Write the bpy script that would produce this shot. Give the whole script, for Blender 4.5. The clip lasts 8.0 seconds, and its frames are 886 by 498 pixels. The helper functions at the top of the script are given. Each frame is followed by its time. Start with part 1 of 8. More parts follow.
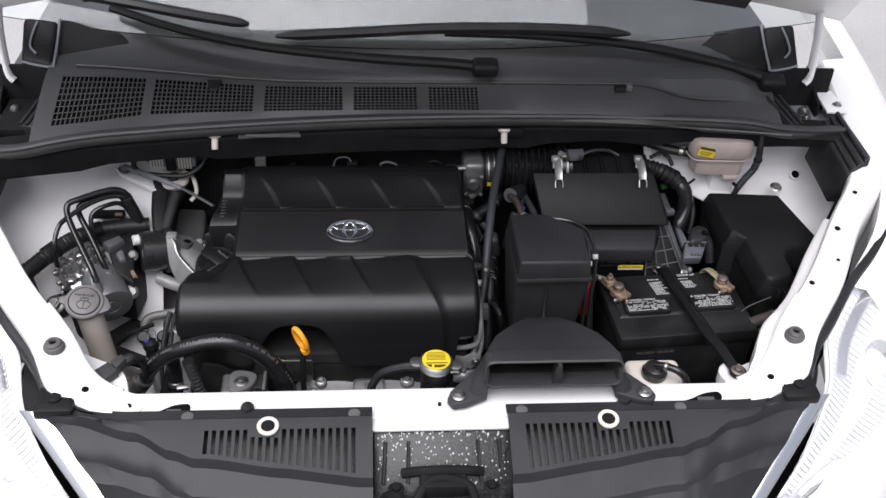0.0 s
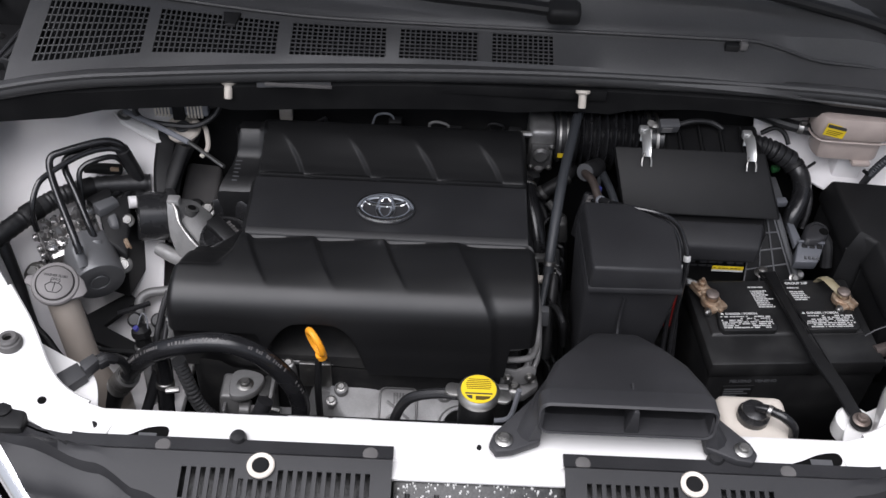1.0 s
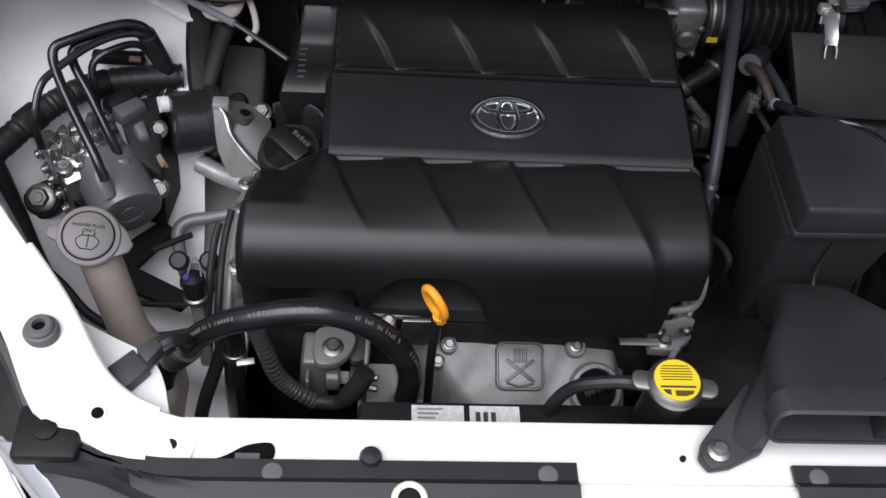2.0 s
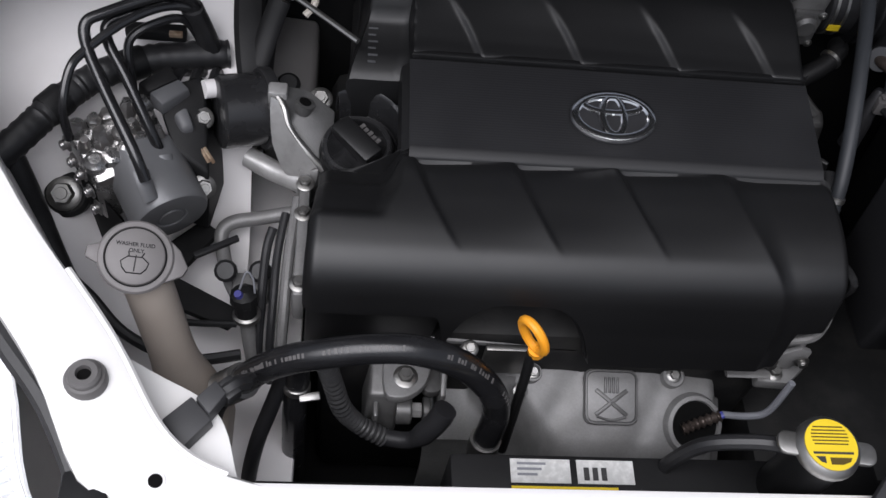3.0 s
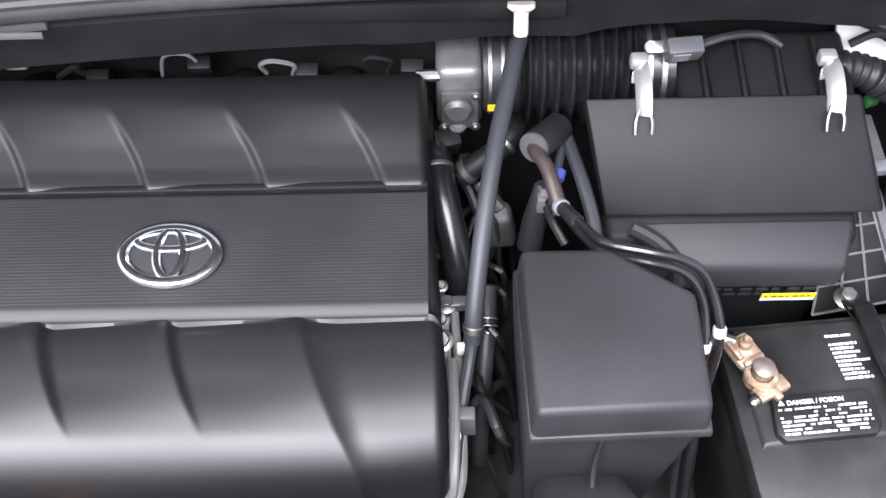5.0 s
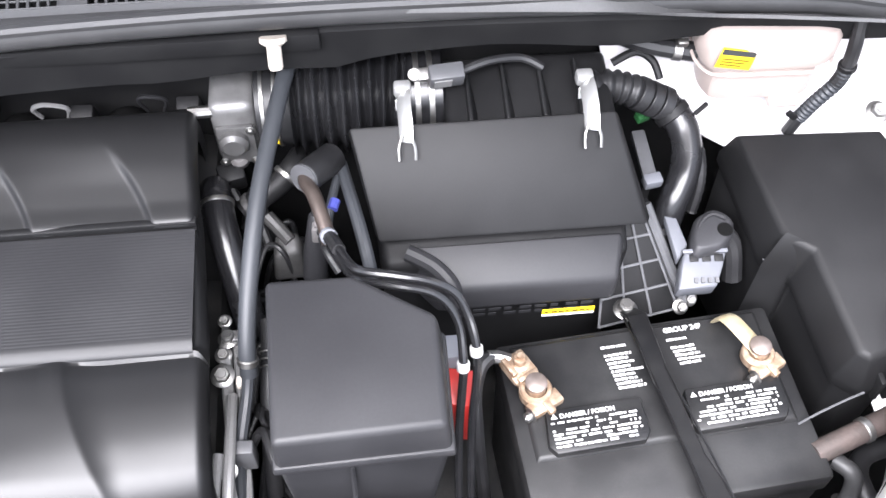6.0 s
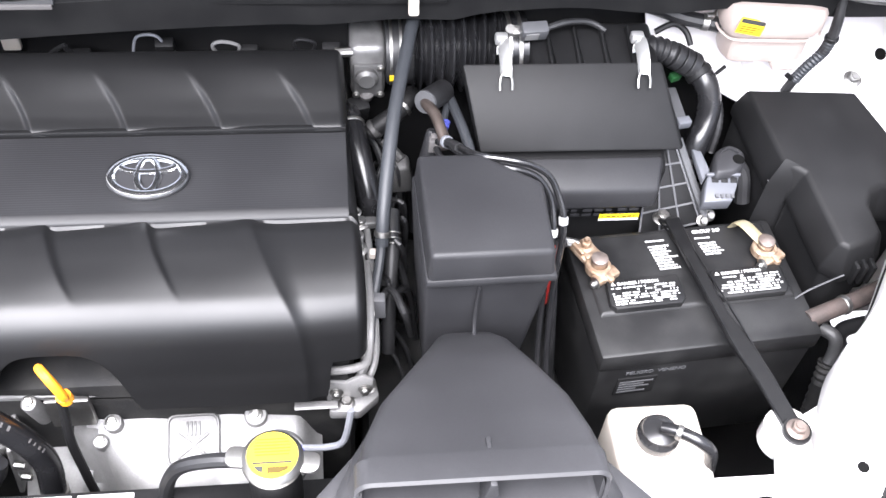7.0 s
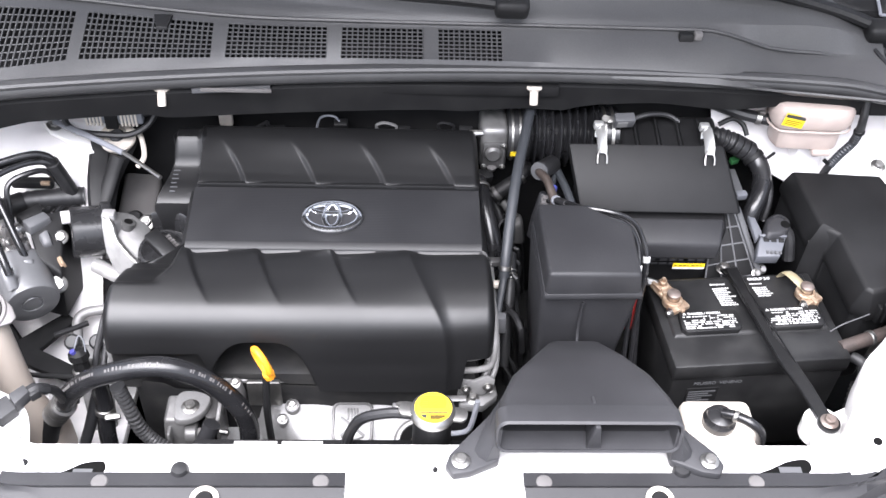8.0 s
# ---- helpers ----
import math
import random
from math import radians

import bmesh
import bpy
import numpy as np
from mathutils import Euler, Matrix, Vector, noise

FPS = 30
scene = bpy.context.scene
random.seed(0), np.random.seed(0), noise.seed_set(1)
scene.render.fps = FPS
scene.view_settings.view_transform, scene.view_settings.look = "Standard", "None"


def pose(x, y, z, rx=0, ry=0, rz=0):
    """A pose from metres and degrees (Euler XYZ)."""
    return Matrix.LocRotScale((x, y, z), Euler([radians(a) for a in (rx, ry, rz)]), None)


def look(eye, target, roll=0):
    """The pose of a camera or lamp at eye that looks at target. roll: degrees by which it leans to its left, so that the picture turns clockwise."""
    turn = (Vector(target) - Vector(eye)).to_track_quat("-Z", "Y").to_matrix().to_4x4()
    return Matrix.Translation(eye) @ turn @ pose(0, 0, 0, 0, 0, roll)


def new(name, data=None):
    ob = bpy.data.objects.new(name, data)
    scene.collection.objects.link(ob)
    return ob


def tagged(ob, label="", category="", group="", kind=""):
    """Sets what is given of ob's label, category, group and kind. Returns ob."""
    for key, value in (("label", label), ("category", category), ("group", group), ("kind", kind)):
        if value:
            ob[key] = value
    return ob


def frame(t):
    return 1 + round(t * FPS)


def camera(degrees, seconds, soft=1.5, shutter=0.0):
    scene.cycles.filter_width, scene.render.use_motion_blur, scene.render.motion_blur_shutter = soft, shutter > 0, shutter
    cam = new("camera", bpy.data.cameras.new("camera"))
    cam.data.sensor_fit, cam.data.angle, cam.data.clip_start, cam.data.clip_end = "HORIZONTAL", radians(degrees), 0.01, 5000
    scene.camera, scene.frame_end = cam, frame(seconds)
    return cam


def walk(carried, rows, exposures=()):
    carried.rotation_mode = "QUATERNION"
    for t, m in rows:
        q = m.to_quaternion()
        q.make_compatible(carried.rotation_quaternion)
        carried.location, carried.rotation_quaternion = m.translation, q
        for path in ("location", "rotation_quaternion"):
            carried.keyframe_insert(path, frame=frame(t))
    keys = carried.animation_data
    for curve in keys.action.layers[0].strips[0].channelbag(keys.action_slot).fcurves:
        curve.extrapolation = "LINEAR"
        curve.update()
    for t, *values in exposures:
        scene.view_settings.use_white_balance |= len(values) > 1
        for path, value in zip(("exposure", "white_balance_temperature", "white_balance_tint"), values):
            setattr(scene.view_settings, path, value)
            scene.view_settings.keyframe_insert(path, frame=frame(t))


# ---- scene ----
cam = camera(48.2, 8.0)
PATH = [
    (0, (-0.102, -1.05, 2.064), (0.047, 0.512, 0.824), 2.9),
    (0.5, (-0.057, -0.871, 2.006), (0.008, 0.652, 0.712), 2.5),
    (1, (-0.065, -0.724, 1.927), (-0.041, 0.739, 0.565), 3.3),
    (1.5, (-0.177, -0.557, 1.847), (-0.093, 0.779, 0.361), 4.8),
    (1.7, (-0.23, -0.485, 1.814), (-0.109, 0.795, 0.282), 5.7),
    (2.8, (-0.428, -0.253, 1.679), (-0.152, 0.798, 0.0), 14.7),
    (3, (-0.413, -0.238, 1.675), (-0.187, 0.862, 0.02), 12.4),
    (3.5, (-0.322, -0.166, 1.675), (-0.254, 0.963, 0.025), 6.8),
    (4, (-0.154, -0.106, 1.67), (-0.213, 0.996, 0.002), 1.1),
    (4.5, (-0.016, -0.067, 1.66), (-0.117, 1.017, -0.018), -2.5),
    (5, (0.094, -0.042, 1.636), (0.089, 1.064, -0.03), -1.3),
    (5.2, (0.14, -0.031, 1.639), (0.162, 1.069, -0.031), -1.4),
    (6.3, (0.248, -0.089, 1.645), (0.42, 1.068, 0.023), 3.0),
    (6.5, (0.213, -0.144, 1.666), (0.41, 1.019, 0.051), 5.2),
    (7, (0.066, -0.35, 1.744), (0.277, 0.905, 0.201), 5.5),
    (7.5, (-0.029, -0.513, 1.844), (0.135, 0.829, 0.37), 3.7),
    (8, (-0.044, -0.656, 1.91), (0.051, 0.786, 0.527), 3.3),
]
EXPOSURES = [(0.0, 0.0, 6280, 13), (1.6, -0.06, 6250, 12), (3.0, -0.22, 6250, 12), (3.5, 0.35, 6200, 12), (4.0, 1.36, 6150, 13), (4.5, 1.7, 6150, 13), (5.2, 2.12, 6200, 13), (6.5, 2.45, 6250, 13), (7.0, 2.34, 6250, 13), (8.0, 1.85, 6250, 13)]
walk(cam, [(t, look(eye, target, roll)) for t, eye, target, roll in PATH], EXPOSURES)

# ---- sky and sun: a bright overcast day ----
world = bpy.data.worlds.new("overcast_sky")
scene.world = world
world.use_nodes = True
wn, wl = world.node_tree.nodes, world.node_tree.links
sky = wn.new("ShaderNodeTexSky")
sky.sky_type, sky.sun_disc = "NISHITA", False
sky.sun_elevation, sky.sun_rotation = radians(66), radians(210)
sky.air_density, sky.dust_density = 1.0, 3.0
grey = wn.new("ShaderNodeHueSaturation")
grey.inputs["Saturation"].default_value = 0.35
wl.new(sky.outputs[0], grey.inputs["Color"])
wl.new(grey.outputs[0], wn["Background"].inputs["Color"])
wn["Background"].inputs["Strength"].default_value = 0.125
sun_data = bpy.data.lights.new("sun", "SUN")
sun_data.energy, sun_data.angle, sun_data.color = 4.9, radians(66), (1.0, 0.98, 0.99)
sun = new("sun", sun_data)
sun.matrix_world = look((-1.0, -1.75, 4.6), (0, 0, 0))


# ---- materials ----
def material(name, colour, rough=0.5, metal=0.0, spec=0.5, grain=0.0, grain_size=400.0, spots=0.0, spot_size=12.0,
             bump=0.0, bump_size=900.0, coat=0.0, transmission=0.0, ior=1.45, rough_vary=0.08, tint=None, random_vary=0.0):
    """A surface with colour variation at two scales, uneven gloss and a fine relief."""
    m = bpy.data.materials.new(name)
    m.use_nodes = True
    n, l = m.node_tree.nodes, m.node_tree.links
    b = n["Principled BSDF"]
    b.inputs["Metallic"].default_value = metal
    b.inputs["Specular IOR Level"].default_value = spec
    b.inputs["Coat Weight"].default_value = coat
    b.inputs["Coat Roughness"].default_value = 0.06
    b.inputs["Transmission Weight"].default_value = transmission
    b.inputs["IOR"].default_value = ior
    at = n.new("ShaderNodeTexCoord")
    big, fine = n.new("ShaderNodeTexNoise"), n.new("ShaderNodeTexNoise")
    big.inputs["Scale"].default_value, big.inputs["Detail"].default_value = spot_size, 5
    fine.inputs["Scale"].default_value, fine.inputs["Detail"].default_value = grain_size, 2
    for t in (big, fine):
        l.new(at.outputs["Object"], t.inputs["Vector"])
    stain = n.new("ShaderNodeValToRGB")
    stain.color_ramp.elements[0].position, stain.color_ramp.elements[1].position = 0.42, 0.72
    l.new(big.outputs["Fac"], stain.inputs["Fac"])
    mix = n.new("ShaderNodeMixRGB")
    mix.inputs["Color1"].default_value = (*colour, 1)
    mix.inputs["Color2"].default_value = (*(tint or [min(1, c * 1.6 + 0.01) for c in colour]), 1)
    amount = n.new("ShaderNodeMath")
    amount.operation, amount.inputs[1].default_value = "MULTIPLY", spots
    l.new(stain.outputs["Color"], amount.inputs[0])
    l.new(amount.outputs[0], mix.inputs["Fac"])
    speck = n.new("ShaderNodeMixRGB")
    speck.blend_type = "MULTIPLY"
    speck.inputs["Fac"].default_value = grain
    l.new(mix.outputs[0], speck.inputs["Color1"])
    l.new(fine.outputs["Fac"], speck.inputs["Color2"])
    last = speck
    if random_vary:
        info = n.new("ShaderNodeObjectInfo")
        vary = n.new("ShaderNodeMapRange")
        vary.inputs["To Min"].default_value, vary.inputs["To Max"].default_value = 1 - random_vary, 1 + random_vary
        l.new(info.outputs["Random"], vary.inputs["Value"])
        hue = n.new("ShaderNodeHueSaturation")
        l.new(vary.outputs[0], hue.inputs["Value"])
        l.new(last.outputs[0], hue.inputs["Color"])
        last = hue
    l.new(last.outputs[0], b.inputs["Base Color"])
    gloss = n.new("ShaderNodeMapRange")
    gloss.inputs["To Min"].default_value = max(0.02, rough - rough_vary)
    gloss.inputs["To Max"].default_value = min(1.0, rough + rough_vary)
    l.new(big.outputs["Fac"], gloss.inputs["Value"])
    l.new(gloss.outputs[0], b.inputs["Roughness"])
    if bump:
        rough_noise, relief = n.new("ShaderNodeTexNoise"), n.new("ShaderNodeBump")
        rough_noise.inputs["Scale"].default_value, rough_noise.inputs["Detail"].default_value = bump_size, 3
        l.new(at.outputs["Object"], rough_noise.inputs["Vector"])
        relief.inputs["Strength"].default_value, relief.inputs["Distance"].default_value = bump, 0.001
        l.new(rough_noise.outputs["Fac"], relief.inputs["Height"])
        l.new(relief.outputs[0], b.inputs["Normal"])
    return m


def ribbed(name, colour, rough, pitch):
    """Black plastic with fine parallel ribs along x."""
    m = material(name, colour, rough, spots=0.25)
    n, l = m.node_tree.nodes, m.node_tree.links
    at, wave, relief = n.new("ShaderNodeTexCoord"), n.new("ShaderNodeTexWave"), n.new("ShaderNodeBump")
    wave.bands_direction = "Y"
    wave.inputs["Scale"].default_value = 2 * math.pi / pitch / 20
    relief.inputs["Strength"].default_value, relief.inputs["Distance"].default_value = 0.17, 0.0006
    l.new(at.outputs["Object"], wave.inputs["Vector"])
    l.new(wave.outputs["Fac"], relief.inputs["Height"])
    l.new(relief.outputs[0], n["Principled BSDF"].inputs["Normal"])
    return m


WHITE = material("white_car_paint", (0.76, 0.75, 0.738), 0.32, coat=0.6, spots=0.25, tint=(0.72, 0.705, 0.69), spot_size=9)
PRIMER = material("white_inner_panel_paint", (0.74, 0.722, 0.722), 0.45, spots=0.45, tint=(0.63, 0.61, 0.603), spot_size=14, bump=0.05, bump_size=60)
COVER = material("satin_black_cover_plastic", (0.0068, 0.0068, 0.0073), 0.455, spec=0.58, spots=0.2, tint=(0.012, 0.012, 0.0125), spot_size=7, grain=0.2, bump=0.06, bump_size=1500)
STRIPE = ribbed("ribbed_black_plastic", (0.015, 0.015, 0.0162), 0.42, 0.0030)
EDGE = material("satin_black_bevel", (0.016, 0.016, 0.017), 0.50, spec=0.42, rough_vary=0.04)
PLASTIC = material("black_moulded_plastic", (0.0085, 0.0085, 0.0090), 0.52, spec=0.28, spots=0.35, grain=0.25, bump=0.12, bump_size=1200)
GREYPLASTIC = material("dark_grey_moulded_plastic", (0.020, 0.020, 0.0218), 0.45, spec=0.34, spots=0.4, spot_size=9, grain=0.25, bump=0.12, bump_size=1200)
COWL = material("weathered_dark_grey_plastic", (0.058, 0.058, 0.060), 0.46, spec=0.5, spots=0.5, spot_size=8, tint=(0.085, 0.085, 0.084), grain=0.3, bump=0.15)
RUBBER = material("black_rubber", (0.012, 0.012, 0.013), 0.45, spots=0.5, spot_size=25, tint=(0.035, 0.035, 0.036), bump=0.1)
# near-black: real black parts, and shade deep in the bay put into colour
DARK = material("near_black_metal_and_shade", (0.007, 0.007, 0.0075), 0.75, spec=0.2, spots=0.5, spot_size=20, tint=(0.016, 0.016, 0.016))
ALU = material("cast_aluminium", (0.235, 0.233, 0.232), 0.46, metal=0.25, spots=0.8, spot_size=24, tint=(0.165, 0.162, 0.158), grain=0.25, bump=0.14, bump_size=500)
STEEL = material("zinc_plated_steel", (0.36, 0.355, 0.345), 0.42, metal=1.0, spots=0.5, spot_size=60, tint=(0.20, 0.19, 0.17))
CHROME = material("chrome", (0.80, 0.80, 0.81), 0.17, metal=1.0, rough_vary=0.04)
ORANGE = material("orange_plastic", (0.85, 0.33, 0.02), 0.4, spots=0.3, spot_size=60)
YELLOW = material("yellow_sticker", (0.62, 0.45, 0.015), 0.45, spots=0.2)
OCHRE = material("brown_print", (0.07, 0.045, 0.004), 0.6)
RED = material("red_plastic", (0.33, 0.018, 0.014), 0.45, spots=0.3)
PRINT = material("white_print", (0.46, 0.46, 0.45), 0.6, spots=0.5, spot_size=200)
INK = material("black_print", (0.03, 0.03, 0.03), 0.6)
BRASS = material("corroded_brass", (0.29, 0.20, 0.135), 0.45, metal=0.6, spots=1.0, spot_size=120, tint=(0.46, 0.37, 0.28), bump=0.7, bump_size=400)
BEIGE = material("translucent_beige_plastic", (0.58, 0.53, 0.47), 0.45, spots=0.3, spot_size=15, transmission=0.0)
RESERVOIR = material("pink_beige_reservoir_plastic", (0.37, 0.310, 0.282), 0.4, spots=0.3, spot_size=25)
GREYCLIP = material("light_grey_plastic", (0.17, 0.176, 0.195), 0.5, spots=0.3)
BLUEGREY = material("blue_grey_hose_rubber", (0.028, 0.0305, 0.0345), 0.5, spots=0.3)
FILLER = material("yellowed_translucent_plastic", (0.36, 0.315, 0.275), 0.42, spots=0.4, spot_size=14, tint=(0.30, 0.25, 0.205))
WASHERCAP = material("pale_grey_plastic_cap", (0.125, 0.117, 0.116), 0.5, spots=0.4, spot_size=20)
BRIGHT = material("polished_cast_aluminium", (0.40, 0.395, 0.39), 0.36, metal=0.45, spots=0.7, spot_size=60, tint=(0.27, 0.265, 0.26), bump=0.2, bump_size=420)
OLDCAST = material("dull_grey_casting", (0.105, 0.104, 0.103), 0.42, metal=0.4, spots=0.6, spot_size=45, tint=(0.065, 0.064, 0.063), bump=0.2, bump_size=420)
CONNECTOR = material("mid_grey_connector_plastic", (0.098, 0.102, 0.114), 0.5, spots=0.3)
GLASS = material("tinted_windscreen_glass", (0.90, 0.94, 0.93), 0.02, transmission=1.0, ior=1.36, rough_vary=0.01)
LINER = material("dark_hood_liner_felt", (0.020, 0.020, 0.021), 0.9, spots=0.5, spot_size=10, bump=0.5, bump_size=200)
DASH = material("grey_dashboard_plastic", (0.05, 0.05, 0.053), 0.6, spots=0.3, spot_size=4, bump=0.2)
LENS = material("clear_lamp_plastic", (0.95, 0.95, 0.96), 0.06, transmission=0.95, ior=1.3, rough_vary=0.03)
SHINY = material("bright_rough_aluminium", (0.44, 0.435, 0.43), 0.28, metal=0.9, spots=0.9, spot_size=70, tint=(0.30, 0.28, 0.27), bump=1.0, bump_size=160)
MOTOR = material("grey_painted_motor", (0.135, 0.137, 0.142), 0.42, metal=0.3, spots=0.4)
SATIN = material("satin_black_damper", (0.017, 0.017, 0.018), 0.27, spec=0.6, spots=0.3, spot_size=30)
CAPGREY = material("grey_plastic_cap", (0.088, 0.084, 0.083), 0.5, spots=0.4, spot_size=20)
LAMP = material("silver_lamp_reflector", (0.74, 0.75, 0.76), 0.22, metal=0.4, spots=0.3)
BATT = material("scuffed_black_battery_case", (0.011, 0.011, 0.0115), 0.40, spec=0.35, spots=0.6, spot_size=18, tint=(0.034, 0.034, 0.034), grain=0.3, bump=0.1)
CONCRETE = material("light_concrete_paving", (0.42, 0.41, 0.40), 0.85, spots=0.6, spot_size=1.5, tint=(0.32, 0.31, 0.30), grain=0.3, grain_size=80, bump=0.4, bump_size=60)
BAY = material("dusty_black_engine_parts", (0.012, 0.012, 0.0125), 0.6, spec=0.3, spots=0.6, spot_size=30, tint=(0.035, 0.034, 0.032), bump=0.3, bump_size=300)

SPECK = material("black_metal_with_dried_splashes", (0.007, 0.007, 0.007), 0.38, spots=0.35, spot_size=330, tint=(0.11, 0.108, 0.105), bump=0.5, bump_size=260)
CAST = material("rough_cast_aluminium", (0.19, 0.188, 0.186), 0.40, metal=0.5, spots=0.8, spot_size=45, tint=(0.11, 0.108, 0.106), bump=0.22, bump_size=420)
DIM = material("dark_casting", (0.060, 0.059, 0.058), 0.5, metal=0.3, spots=0.8, spot_size=50, tint=(0.025, 0.025, 0.025), bump=0.3, bump_size=300)
BRONZE = material("tarnished_brown_metal", (0.085, 0.068, 0.060), 0.4, metal=0.6, spots=0.5, spot_size=60)
MIDGREY = material("mid_grey_plastic", (0.070, 0.071, 0.075), 0.45, spots=0.3)
SMOKE = material("smoke_grey_moulded_plastic", (0.029, 0.029, 0.0315), 0.48, spec=0.40, spots=0.4, spot_size=9, grain=0.25, bump=0.12, bump_size=1200)
# paler than the plain rubber: the seal's grey sheen is put into colour
SEAL = material("grey_seal_rubber", (0.034, 0.034, 0.035), 0.42, spots=0.5, spot_size=18, tint=(0.055, 0.055, 0.056), bump=0.1)
WETRUBBER = material("shiny_black_rubber", (0.010, 0.010, 0.011), 0.26, spec=0.6, spots=0.4, spot_size=25)
GLOSS = material("glossy_black_coated_pipe", (0.011, 0.011, 0.012), 0.22, spec=0.7, spots=0.3, spot_size=40)
BADGE = material("dark_badge_backing", (0.030, 0.030, 0.032), 0.3)
CLIPGREY = material("charcoal_clip_plastic", (0.042, 0.042, 0.044), 0.5, spots=0.3)
# near-black colour that stands in for shade inside holes and behind the engine
GAP = material("shade_black", (0.004, 0.004, 0.004), 0.9, spec=0.1)
LAMPRIB = material("frosted_lamp_rib", (0.42, 0.43, 0.44), 0.35, spots=0.2)

# ---- shape helpers ----
def part(name, bm, mat, parent=None, label="", m=None, angle=35):
    """One bmesh as one mesh object, under a thing or a part."""
    if m is not None:
        bm.transform(m)
    bmesh.ops.recalc_face_normals(bm, faces=bm.faces)
    mesh = bpy.data.meshes.new(name)
    bm.to_mesh(mesh)
    bm.free()
    mesh.shade_smooth()
    mesh.set_sharp_from_angle(angle=radians(angle))
    mesh.materials.append(mat)
    ob = new(name, mesh)
    if parent is not None:
        ob.parent = parent
    return tagged(ob, label)


def thing(name, label, category, group="", kind=""):
    return tagged(new(name), label, category, group, kind)


def join(bm, other, m=None):
    """Adds the other bmesh to bm."""
    if m is not None:
        other.transform(m)
    mesh = bpy.data.meshes.new("scratch")
    other.to_mesh(mesh)
    other.free()
    bm.from_mesh(mesh)
    bpy.data.meshes.remove(mesh)
    return bm


def soften(bm, width, steps=2, angle=25):
    bm.normal_update()
    edges = [e for e in bm.edges if len(e.link_faces) == 2 and e.calc_face_angle(0) > radians(angle)]
    bmesh.ops.bevel(bm, geom=edges, offset=width, segments=steps, profile=0.5, affect="EDGES", clamp_overlap=True)
    return bm


def mesh_of(verts, faces):
    bm = bmesh.new()
    vs = [bm.verts.new(v) for v in verts]
    for f in faces:
        bm.faces.new([vs[i] for i in f])
    return bm


def hexa(low, high, bevel=0.004, steps=2):
    """A solid with four low and four high corners, in the same turn."""
    bm = mesh_of([*low, *high], [(3, 2, 1, 0), (4, 5, 6, 7)] + [(i, (i + 1) % 4, 4 + (i + 1) % 4, 4 + i) for i in range(4)])
    bmesh.ops.recalc_face_normals(bm, faces=bm.faces)
    return soften(bm, bevel, steps) if bevel else bm


def box(x0, x1, y0, y1, z0, z1, bevel=0.004, steps=2):
    return hexa([(x0, y0, z0), (x1, y0, z0), (x1, y1, z0), (x0, y1, z0)], [(x0, y0, z1), (x1, y0, z1), (x1, y1, z1), (x0, y1, z1)], bevel, steps)


def slab(outline, low, high, bevel=0.0, steps=2):
    """A flat outline in x and y, from low to high."""
    n = len(outline)
    bm = mesh_of([(x, y, low) for x, y in outline] + [(x, y, high) for x, y in outline],
                 [tuple(range(n))[::-1], tuple(range(n, 2 * n))] + [(i, (i + 1) % n, n + (i + 1) % n, n + i) for i in range(n)])
    bmesh.ops.recalc_face_normals(bm, faces=bm.faces)
    return soften(bm, bevel, steps) if bevel else bm


def spline(points, steps=6, closed=False):
    """A smooth line through the points."""
    p = [Vector(q) for q in points]
    n = len(p)
    out = []
    for i in range(n if closed else n - 1):
        a, b, c, d = (p[(i + k) % n] if closed else p[min(max(i + k, 0), n - 1)] for k in (-1, 0, 1, 2))
        for s in range(steps):
            t = s / steps
            out.append(0.5 * (2 * b + (c - a) * t + (2 * a - 5 * b + 4 * c - d) * t * t + (3 * b - a - 3 * c + d) * t ** 3))
    return out if closed else out + [p[-1]]


def tube(points, radius, sides=10, steps=6, closed=False, flat=1.0):
    """A hose or rod along a smooth line. radius: a number, or a function of the way along, 0 to 1."""
    line = spline(points, steps, closed)
    n = len(line)
    bm = bmesh.new()
    rings = []
    up = Vector((0.13, 0.21, 0.97))
    for i, p in enumerate(line):
        ahead = (line[(i + 1) % n] - line[i - 1]) if closed else (line[min(i + 1, n - 1)] - line[max(i - 1, 0)])
        ahead.normalize()
        side = ahead.cross(up)
        if side.length < 1e-4:
            side = ahead.orthogonal()
        side.normalize()
        up = side.cross(ahead).normalized()
        r = radius(i / max(1, n - 1)) if callable(radius) else radius
        rings.append([bm.verts.new(p + r * (math.cos(a) * side + flat * math.sin(a) * up)) for a in [2 * math.pi * k / sides for k in range(sides)]])
    for i in range(n if closed else n - 1):
        a, b = rings[i], rings[(i + 1) % n]
        for k in range(sides):
            bm.faces.new((a[k], a[(k + 1) % sides], b[(k + 1) % sides], b[k]))
    if not closed:
        bm.faces.new(rings[0][::-1])
        bm.faces.new(rings[-1])
    return bm


def corrugated(base, depth, count):
    return lambda t: base + depth * math.cos(2 * math.pi * count * t)


def lathe(profile, sides=24):
    """Turned round z: rows of radius and height, from the bottom up."""
    bm = bmesh.new()
    rings = [[bm.verts.new((r * math.cos(2 * math.pi * k / sides), r * math.sin(2 * math.pi * k / sides), z)) for k in range(sides)] for r, z in profile]
    for a, b in zip(rings, rings[1:]):
        for k in range(sides):
            bm.faces.new((a[k], a[(k + 1) % sides], b[(k + 1) % sides], b[k]))
    bm.faces.new(rings[0][::-1])
    bm.faces.new(rings[-1])
    return bm


def along(p, q):
    """A pose at p whose z points to q."""
    way = Vector(q) - Vector(p)
    return Matrix.Translation(p) @ way.to_track_quat("Z", "Y").to_matrix().to_4x4()


